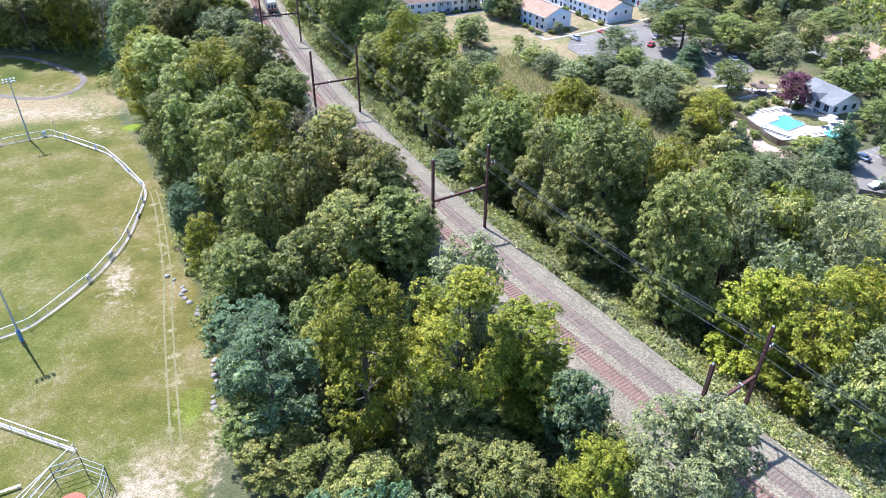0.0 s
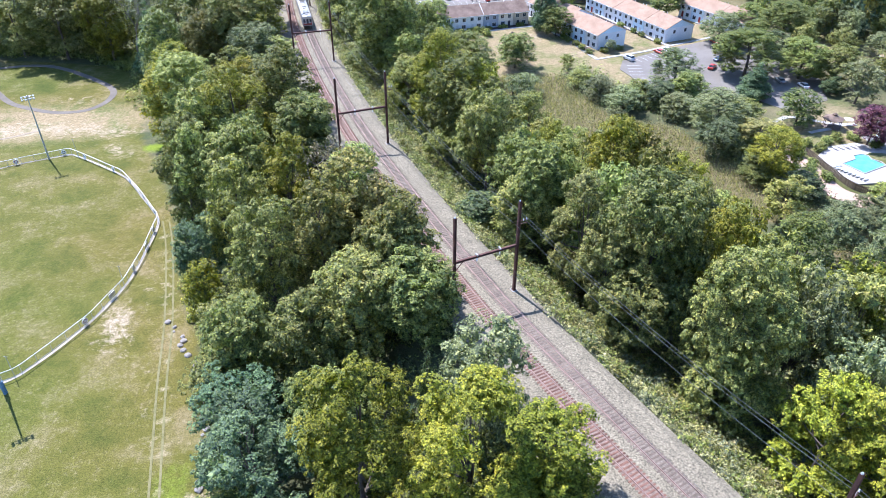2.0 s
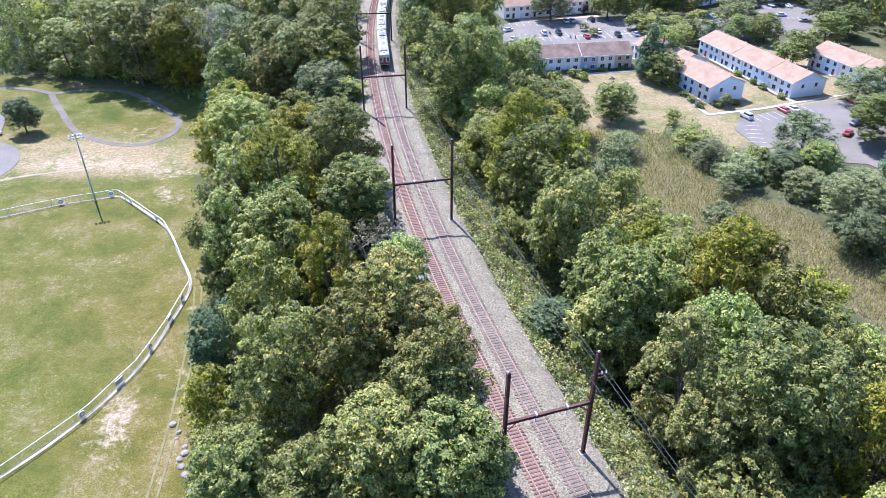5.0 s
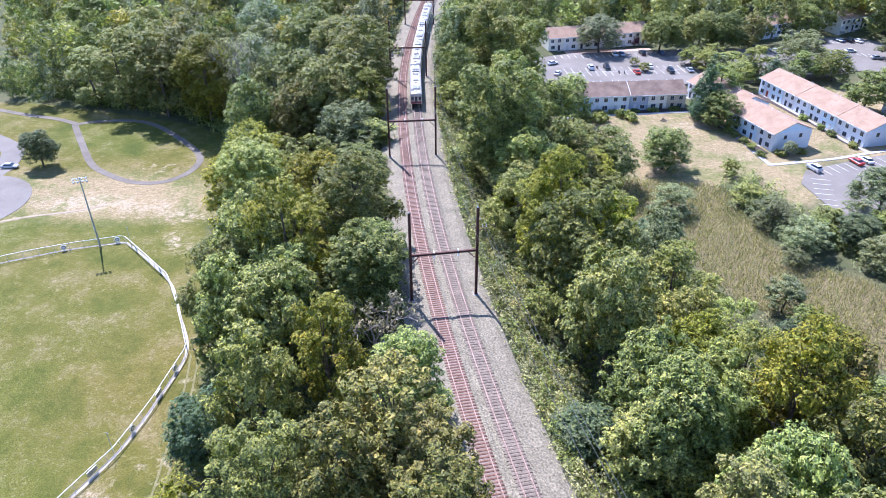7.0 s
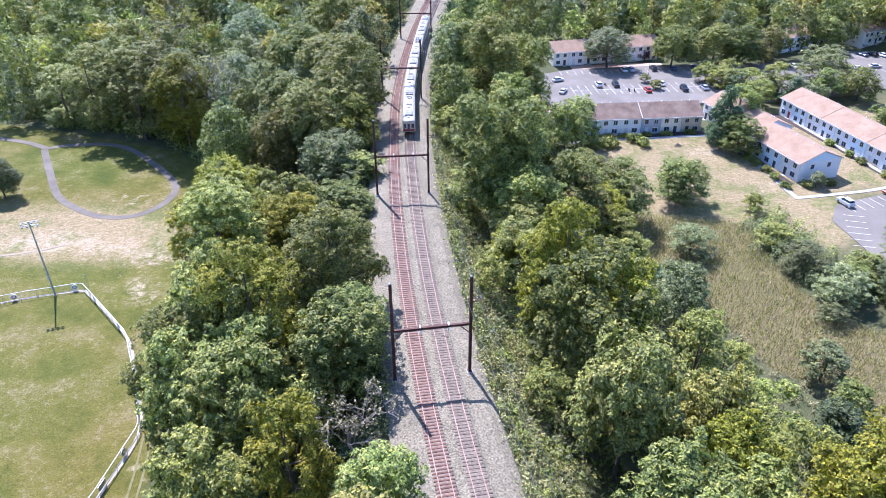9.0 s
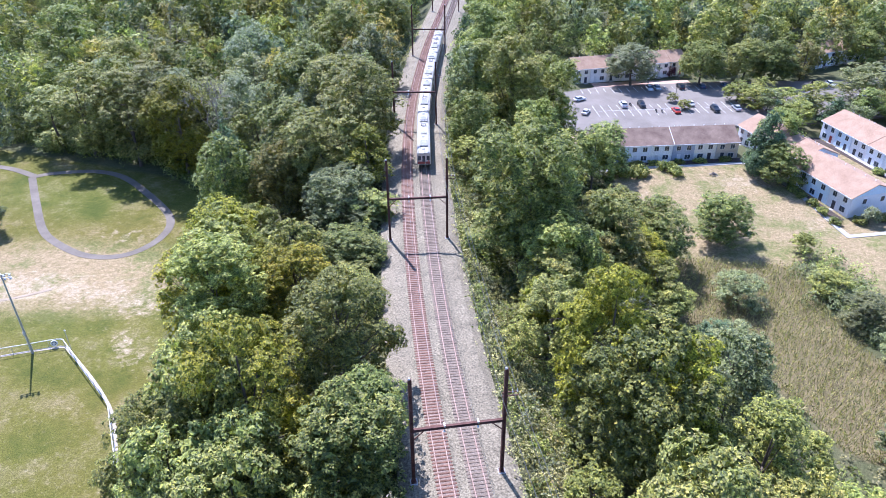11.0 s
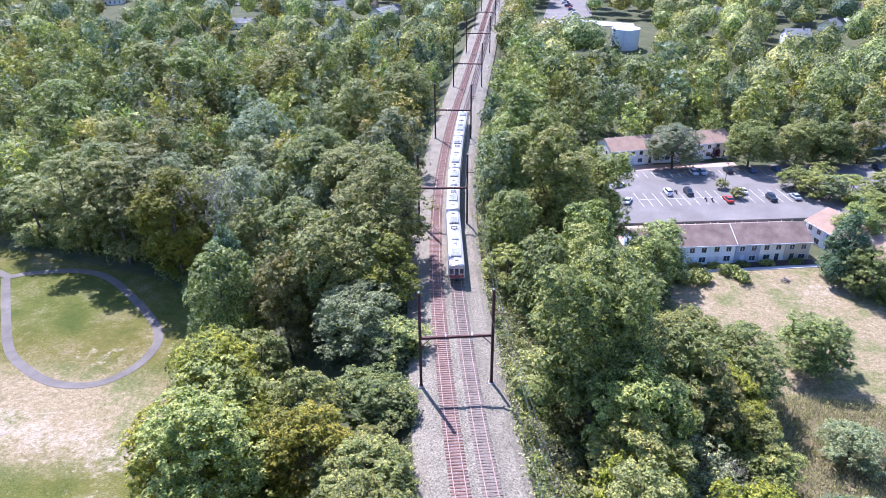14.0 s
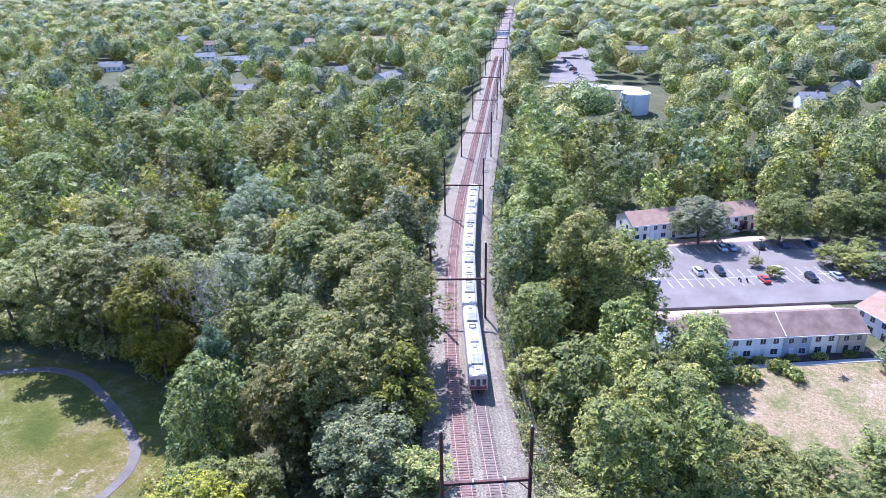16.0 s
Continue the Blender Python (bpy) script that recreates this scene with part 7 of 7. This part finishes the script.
for k in range(16):
    a = k * 0.9
    bm = bmesh.new()
    tube_into(bm, [(math.cos(a) * 1.2, math.sin(a) * 1.0, 0.05), (math.cos(a + 2.4) * 0.5, math.sin(a + 2.2) * 0.5, 0.5 + 0.1 * (k % 4))], [0.1, 0.05], 5)
    part("branch", bm, DEAD, stump)


# ---- pool ----
def pool_area():
    zg = ground_at(92, 182) + 0.12
    slab("pool_deck", [(83.5, 186.0), (85.5, 176.5), (88.5, 172.0), (97.5, 174.0), (108.5, 178.0), (111, 186), (104.5, 190.5), (96.5, 195.5), (88, 192)], zg, 1.4, rough_mat("deck", (0.36, 0.32, 0.27), (0.50, 0.455, 0.395), 0.4, 8, 0.85), "pale concrete pool deck", "deck")
    pool = empty("swimming_pool", pose(93.5, 182.5, zg, 0, 0, 35), "turquoise swimming pool set in a pale deck", "pool")
    water = rough_mat("pool_water", (0.10, 0.45, 0.48), (0.20, 0.62, 0.63), 0.5, 4, 0.08, 0, 0.15, spec=0.6)
    outline = [(-4.0, -3.2), (4.5, -3.2), (5.2, -1.5), (4.5, 0.6), (5.4, 2.0), (5.0, 3.8), (2.2, 4.2), (0.8, 2.8), (-4.0, 2.8)]
    n = len(outline)
    part_w = raw("water", [(x, y, 0.02) for x, y in outline] + [(x, y, -0.5) for x, y in outline], [tuple(range(n))] + [(i, i + n, (i + 1) % n + n, (i + 1) % n) for i in range(n)], water, pool)
    bm = bmesh.new()
    tube_into(bm, [(x, y, 0.03) for x, y in outline + outline[:1]], 0.2, 5)
    part("coping", bm, CONCRETE, pool, "pale stone coping")
    small = empty("wading_pool", pose(104.5, 176.6, zg, 0, 0, 10), "small turquoise wading pool", "pool")
    bm = bmesh.new()
    tube_into(bm, [(0, 0, -0.4), (0, 0, 0.03)], 2.6, 20)
    part("water", bm, water, small)
    pts = [(78.5, 193.5), (82.0, 187.0), (84.0, 178.0), (86.5, 170.0), (92, 167)]
    fe = empty("wooden_fence", pose(78.5, 193.5, ground_at(78.5, 193.5)), "brown wooden slat fence round the pool", "fence")
    brown = rough_mat("fence_wood", (0.10, 0.075, 0.05), (0.18, 0.14, 0.10), 1, 12, 0.9, vary=0.2)
    line = smooth_line(pts, 0.45)
    bm = boxes((-0.19, -0.015, 0, 0.19, 0.015, 1.7))
    me = bpy.data.meshes.new("slat")
    bm.to_mesh(me)
    bm.free()
    me.materials.append(brown)
    for i, q in enumerate(line[:-1]):
        d = line[i + 1] - q
        o = new("slat", me)
        o.parent = fe
        o.matrix_basis = pose(q[0] - 78.5, q[1] - 193.5, ground_at(q[0], q[1]) - fe.location.z, 0, 0, math.degrees(math.atan2(d[1], d[0])))
    cush = rough_mat("white_sling", (0.66, 0.66, 0.64), (0.78, 0.78, 0.76), 1, 12, 0.8)
    src = empty("sun_lounger", pose(86.8, 181.0, zg, 0, 0, 200), "white sling sun lounger on the pool deck", "lounger", "sun loungers")
    part("seat", bevelled(boxes((-1.0, -0.3, 0.3, 0.4, 0.3, 0.36)), 0.02), cush, src)
    o = part("backrest", bevelled(boxes((0, -0.3, 0, 0.7, 0.3, 0.05)), 0.02), cush, src)
    o.matrix_basis = pose(0.4, 0, 0.32, 0, -35, 0)
    for x in (-0.8, 0.5):
        for y in (-0.26, 0.26):
            part("leg", boxes((x - 0.03, y - 0.03, 0, x + 0.03, y + 0.03, 0.31)), GALV, src)
    for k in range(9):
        u = k / 8
        copy_thing(src, pose(85.6 + 5.2 * u, 179.0 - 6.0 * u + 1.2, zg, 0, 0, 205 + 6 * (k % 3)))
    for k in range(5):
        copy_thing(src, pose(99.0 + 1.8 * k, 177.0 + 0.4 * k, zg, 0, 0, 100 + 8 * (k % 2)))
    for k in range(5):
        copy_thing(src, pose(89.5 + 1.7 * k, 191.0 + 0.5 * k, zg, 0, 0, 290 + 8 * (k % 2)))
    for x, y, z in ((98.0, 206.0, 0), (103, 181.5, 0), (106.4, 183.6, 0), (88.5, 210.5, 0)):
        u = empty("parasol", pose(x, y, max(ground_at(x, y), zg if z == 0 and y < 190 else -9)), "tan parasol open beside the pool", "parasol", "parasols")
        bm = bmesh.new()
        tube_into(bm, [(0, 0, 0), (0, 0, 2.5)], 0.035, 6)
        part("pole", bm, GALV, u)
        bm = bmesh.new()
        tube_into(bm, [(0, 0, 2.05), (0, 0, 2.6)], [1.5, 0.05], 8)
        part("canopy", bm, rough_mat("canvas", (0.42, 0.36, 0.28), (0.54, 0.48, 0.40), 1, 12, 0.9) if "canvas" not in bpy.data.materials else bpy.data.materials["canvas"], u)


pool_area()


def club_house():
    x, y, a = 102.4, 200.3, -66.6
    g = ground_at(108, 197)
    h = empty("club_house", pose(x, y, g, 0, 0, a), "single-storey club house with a grey gabled roof beside the pool", "house")
    L, D, E, R = 13.6, 13.0, 3.4, 6.2
    part("wall", boxes((0.8, 0.8, -1, L - 0.8, D - 0.8, E)), WALLS[1], h)
    for y0, y1 in ((-0.3, D / 2), (D + 0.3, D / 2)):
        vs = [(xx, yy, zz + dz) for xx, cut in ((-0.3, 0), (L + 0.3, 0)) for yy, zz in ((y0, E - 0.1), (y1, R)) for dz in (0, 0.16)]
        raw("roof", vs, [(0, 2, 3, 1), (4, 5, 7, 6), (1, 3, 7, 5), (0, 4, 6, 2), (0, 1, 5, 4), (2, 6, 7, 3)], ROOF_GREY, h)
    for gx in (0.8, L - 1.0):
        raw("gable", [(gx + e, yy, zz) for e in (0, 0.2) for yy, zz in ((0.8, E), (D - 0.8, E), (D / 2, R - 0.15))], [(0, 1, 2), (3, 5, 4), (0, 3, 4, 1), (1, 4, 5, 2), (2, 5, 3, 0)], WALLS[1], h)
    vs = [(4.6, -1.6, E - 0.1), (8.8, -1.6, E - 0.1), (6.7, -1.6, E + 1.7), (4.6, 4.5, E - 0.1 + 1.6), (8.8, 4.5, E + 1.5), (6.7, 4.5, E + 1.75)]
    raw("porch_roof", vs, [(0, 2, 5, 3), (2, 1, 4, 5), (0, 1, 2)], ROOF_GREY, h, "gabled porch roof")
    for px in (4.8, 8.6):
        part("porch_post", boxes((px - 0.12, -1.5, 0, px + 0.12, -1.26, E)), TRIM, h)
    for k in range(4):
        window_at(h, 2.0 + 3.1 * k, 0.8, 0.9, 1.6, 1.8, "x")
    for k in range(3):
        window_at(h, L - 0.8, 2.6 + 3.6 * k, 1.0, 1.4, 1.5, "+")
    part("terrace", bevelled(boxes((-0.5, -3.2, -1, 9.8, 0.78, 0.14)), 0.03), CONCRETE, h)
    for k in range(6):
        part("step", boxes((9.9, -3.0 - 0.32 * k, -1.2, 12.4, -2.7 - 0.32 * k, 0.12 - 0.16 * k)), CONCRETE, h)


club_house()


def pool_garden():
    """The bare slope outside the pool fence and the terraces above the pool."""
    strip("earth_slope", [(73.5, 193.0), (78.0, 185.5), (80.0, 176.5), (82.5, 168.0), (89.5, 163.0)], 5.5, 0.12, bpy.data.materials["bare_earth"], "bare tan earth slope outside the pool fence", "earth")
    strip("terrace_path", [(79, 207), (84, 211), (90, 208.5), (96, 206.5), (101, 207.5)], 1.6, 0.14, CONCRETE, "pale concrete garden path above the pool", "pavement")
    strip("terrace_path_2", [(86, 200), (91, 202.5), (95, 204.5), (97, 208)], 1.2, 0.14, CONCRETE, "pale stone garden path round the gazebo", "pavement")
    wood = rough_mat("gazebo_wood", (0.13, 0.10, 0.085), (0.22, 0.175, 0.15), 1, 12, 0.9)
    g = empty("gazebo", pose(93.5, 205.0, ground_at(93.5, 205.0), 0, 0, 15), "six-sided wooden gazebo with a brown shingle roof", "gazebo")
    for k in range(6):
        a = k * math.pi / 3
        bm = bmesh.new()
        tube_into(bm, [(2.3 * math.cos(a), 2.3 * math.sin(a), -0.3), (2.3 * math.cos(a), 2.3 * math.sin(a), 2.5)], 0.09, 6)
        part("post", bm, wood, g)
        if k:
            b = a + math.pi / 3
            bm = bmesh.new()
            tube_into(bm, [(2.3 * math.cos(a), 2.3 * math.sin(a), 0.9), (2.3 * math.cos(b), 2.3 * math.sin(b), 0.9)], 0.05, 4)
            part("rail", bm, wood, g)
    bm = bmesh.new()
    tube_into(bm, [(0, 0, -0.2), (0, 0, 0.15)], 2.6, 6)
    part("floor", bm, wood, g)
    bm = bmesh.new()
    tube_into(bm, [(0, 0, 2.4), (0, 0, 2.55), (0, 0, 3.5)], [2.95, 2.95, 0.5], 6)
    part("roof", bm, ROOF_BROWN, g, "brown shingle roof")
    bm = bmesh.new()
    tube_into(bm, [(0, 0, 3.4), (0, 0, 3.75), (0, 0, 4.2)], [0.55, 0.7, 0.05], 6)
    part("cupola", bm, ROOF_BROWN, g)
    for x, y in ((112.5, 171.0), (114.6, 172.2), (116.7, 173.4), (118.8, 174.6), (120.9, 175.8)):
        tree_of("conifer", x, y, 1.0, 4.8, 1)


pool_garden()


# ---- far town ----
def small_house(x, y, a, l, d, e, r, wall, roof, label, chimney=True):
    g = ground_at(x, y)
    h = empty("house", pose(x, y, g, 0, 0, a), label, "house", "detached houses")
    part("wall", boxes((-l / 2, -d / 2, -1.5, l / 2, d / 2, e)), wall, h)
    for gx in (-l / 2 + 0.01, l / 2 - 0.21):
        raw("gable", [(gx + q, yy, zz) for q in (0, 0.2) for yy, zz in ((-d / 2, e), (d / 2, e), (0, r - 0.12))], [(0, 1, 2), (3, 5, 4), (0, 3, 4, 1), (1, 4, 5, 2), (2, 5, 3, 0)], wall, h)
    for y0 in (-d / 2 - 0.4, d / 2 + 0.4):
        vs = [(xx, yy, zz + dz) for xx in (-l / 2 - 0.4, l / 2 + 0.4) for yy, zz in ((y0, e - 0.25), (0, r)) for dz in (0, 0.16)]
        raw("roof", vs, [(0, 2, 3, 1), (4, 5, 7, 6), (1, 3, 7, 5), (0, 4, 6, 2), (0, 1, 5, 4), (2, 6, 7, 3)], roof, h)
    for k in range(max(2, int(l / 3.2))):
        wx = -l / 2 + (k + 0.5) * l / max(2, int(l / 3.2))
        if k != 1:
            window_at(h, wx, -d / 2, 0.9, 1.1, 1.3, "x")
        else:
            part("door", bevelled(boxes((wx - 0.5, -d / 2 - 0.06, 0, wx + 0.5, -d / 2 + 0.02, 2.1)), 0.015), DOOR_MATS[0], h)
        if e > 4:
            window_at(h, wx, -d / 2, 3.6, 1.1, 1.3, "x")
    if chimney:
        part("chimney", boxes((l * 0.2, -0.4, r - 1.2, l * 0.2 + 0.8, 0.4, r + 0.9)), ROOF_PINK, h, "brick chimney")
    return h


small_house(-374, 584, 30, 16, 9, 5, 7.5, WALLS[4], ROOF_GREY, "white two-storey house with a grey roof among trees")
small_house(-352, 590, 20, 22, 9, 3, 5, WALLS[1], ROOF_GREY, "light grey single-storey house with a grey roof among trees")
small_house(-286, 497, 15, 18, 10, 3, 5.2, WALLS[4], ROOF_GREY, "white single-storey house with a grey roof among trees")
small_house(-246, 556, 60, 14, 9, 3.2, 6, WALLS[2], ROOF_GREY, "cream single-storey house with a grey roof among trees")
small_house(-232, 565, 10, 14, 9, 3.2, 6, WALLS[5], ROOF_BROWN, "tan single-storey house with a brown roof among trees")
small_house(-210, 547, 80, 24, 11, 3.2, 5.5, WALLS[1], ROOF_GREY, "light grey single-storey house with a grey roof among trees")
small_house(-294, 722, 10, 34, 13, 4, 7, WALLS[2], ROOF_PINK, "cream single-storey house with a reddish roof among trees")
small_house(-330, 640, 40, 14, 9, 3.2, 6, WALLS[2], ROOF_GREY, "cream single-storey house with a grey roof among trees")
small_house(25, 525, 15, 12, 9, 5.4, 8, WALLS[4], ROOF_GREY, "white two-storey house with a grey roof among trees")
small_house(21, 505, 15, 9, 7, 3, 5, WALLS[4], ROOF_GREY, "white single-storey house with a grey roof among trees")
small_house(27, 494, 70, 7, 6, 2.6, 4.6, WALLS[3], ROOF_BROWN, "slate single-storey house with a brown roof among trees")
small_house(47, 566, 60, 15, 9, 3.4, 6.5, WALLS[4], ROOF_GREY, "white single-storey house with a grey roof among trees")
small_house(-15, 576, 30, 9, 8, 5.2, 8, WALLS[4], ROOF_GREY, "white two-storey house with a grey roof among trees")
small_house(76, 628, 20, 14, 10, 3.2, 7, WALLS[5], ROOF_PINK, "tan single-storey house with a reddish roof among trees")
small_house(88, 660, 60, 14, 9, 3.4, 7, WALLS[5], ROOF_BROWN, "tan single-storey house with a brown roof among trees")
small_house(77, 866, 20, 16, 10, 5.2, 8.5, WALLS[0], ROOF_GREY, "pale blue two-storey house with a grey roof among trees")
small_house(72, 812, 70, 12, 9, 4, 7, WALLS[1], ROOF_GREY, "light grey single-storey house with a grey roof among trees")
small_house(-73, 700, 10, 16, 9, 4, 6.5, WALLS[4], ROOF_GREY, "white single-storey house with a grey roof among trees")
small_house(-52, 778, 30, 16, 10, 4, 7, WALLS[4], ROOF_PINK, "white single-storey house with a reddish roof among trees")
small_house(65, 600, 10, 12, 9, 3.2, 6, WALLS[4], ROOF_GREY, "white single-storey house with a grey roof among trees")
small_house(112, 560, 40, 14, 9, 3.2, 6.5, WALLS[4], ROOF_BROWN, "white single-storey house with a brown roof among trees")
small_house(-190, 790, 10, 40, 14, 5, 6, WALLS[1], ROOF_GREY, "light grey two-storey house with a grey roof among trees")
small_house(130, 700, 20, 14, 9, 4, 7, WALLS[4], ROOF_GREY, "white single-storey house with a grey roof among trees")
small_house(-420, 540, 25, 16, 9, 3.2, 6, WALLS[4], ROOF_GREY, "white single-storey house with a grey roof among trees")
small_house(-330, 850, 25, 16, 9, 3.2, 6, WALLS[2], ROOF_GREY, "cream single-storey house with a grey roof among trees")
for k, (u, v) in enumerate(TOWN):
    wall, roof, say = ((WALLS[4], ROOF_GREY, "white single-storey house with a grey roof"), (WALLS[1], ROOF_GREY, "light grey single-storey house with a pale roof"), (WALLS[2], ROOF_BROWN, "cream single-storey house with a brown roof"), (WALLS[4], ROOF_PINK, "white single-storey house with a reddish roof"))[k % 4]
    small_house(u, v, (k * 37) % 90, 12 + (k * 5) % 9, 9 + k % 3, 3.2 + 2 * (k % 3 == 0), 6 + 2 * (k % 3 == 0), wall, roof, say + " far off among trees", chimney=bool(k % 2))
slab("far_lot", [(-104, 556), (-84, 572), (-100, 660), (-128, 790), (-140, 786), (-124, 640), (-112, 560)], ground_at(-105, 600) + 0.3, 6.0, ASPHALT, "grey asphalt yard and street beside the line", "car park")
slab("far_yard", [(-112, 545), (-56, 545), (-58, 558), (-104, 566)], ground_at(-85, 552) + 0.2, 5.0, CONCRETE, "pale gravel yard behind the water tank", "yard")
for k in range(14):
    car(("white", "silver", "blue", "red", "black")[k % 5], -96 - 2.4 * (k % 7) - (8 if k > 6 else 0), 580 + 7 * (k % 7) + (30 if k > 6 else 0), ground_at(-105, 600) + 0.3, 20 + 90 * (k % 2))
slab("side_lot", [(-352, 552), (-330, 548), (-316, 560), (-340, 572)], ground_at(-335, 560) + 0.8, 3.0, ASPHALT, "grey asphalt yard between houses", "car park")
for k in range(5):
    car(("white", "silver", "black")[k % 3], -346 + 4.2 * k, 559 + 0.4 * k, ground_at(-335, 560) + 0.8, 60)


def water_tank(x, y, r, top):
    g = ground_at(x, y)
    t = empty("water_tank", pose(x, y, g), "tall pale cylindrical water tank standing among trees", "water tank")
    pale = rough_mat("tank_paint", (0.55, 0.60, 0.60), (0.68, 0.72, 0.71), 0.2, 4, 0.6)
    bm = bmesh.new()
    tube_into(bm, [(0, 0, -0.5), (0, 0, top - g)], r, 36)
    part("shell", bm, pale, t)
    bm = bmesh.new()
    tube_into(bm, [(0, 0, top - g), (0, 0, top - g + 0.12), (0, 0, top - g + 0.7)], [r + 0.15, r + 0.15, 0.3], 36)
    part("roof", bm, TRIM, t, "white shallow domed roof")
    for k in range(10):
        a0 = k * 2 * math.pi / 10
        bm = bmesh.new()
        tube_into(bm, [(math.cos(a0) * (r - 0.2), math.sin(a0) * (r - 0.2), top - g + 0.1), (math.cos(a0) * (r - 0.2), math.sin(a0) * (r - 0.2), top - g + 1.0)], 0.04, 4)
        part("rail_post", bm, GALV, t)
    part("ladder", boxes((-0.25, -r - 0.2, 1, -0.18, -r - 0.1, top - g + 1), (0.18, -r - 0.2, 1, 0.25, -r - 0.1, top - g + 1)), GALV, t)
    bm = bmesh.new()
    for px, py in ((-2, 1.5), (-0.6, 1.5), (-2, 2.8), (-0.6, 2.8)):
        tube_into(bm, [(px, py, top - g), (px, py, top - g + 2.4)], 0.06, 4)
    part("antenna_frame", bm, GALV, t)


water_tank(-57.0, 500.0, 7.0, ground_at(-57, 500) + 9.5)


# ---- ties of the nearest stretch, one by one ----
for which in (0, 1):
    s, k = 20.0, 0
    while s < 185 and k < 298:
        o = new("tie", tie_meshes[which])
        o.parent = track_things[which]
        o.matrix_basis = tie_pose(s, TRACKS[which])
        s += 0.56
        k += 1
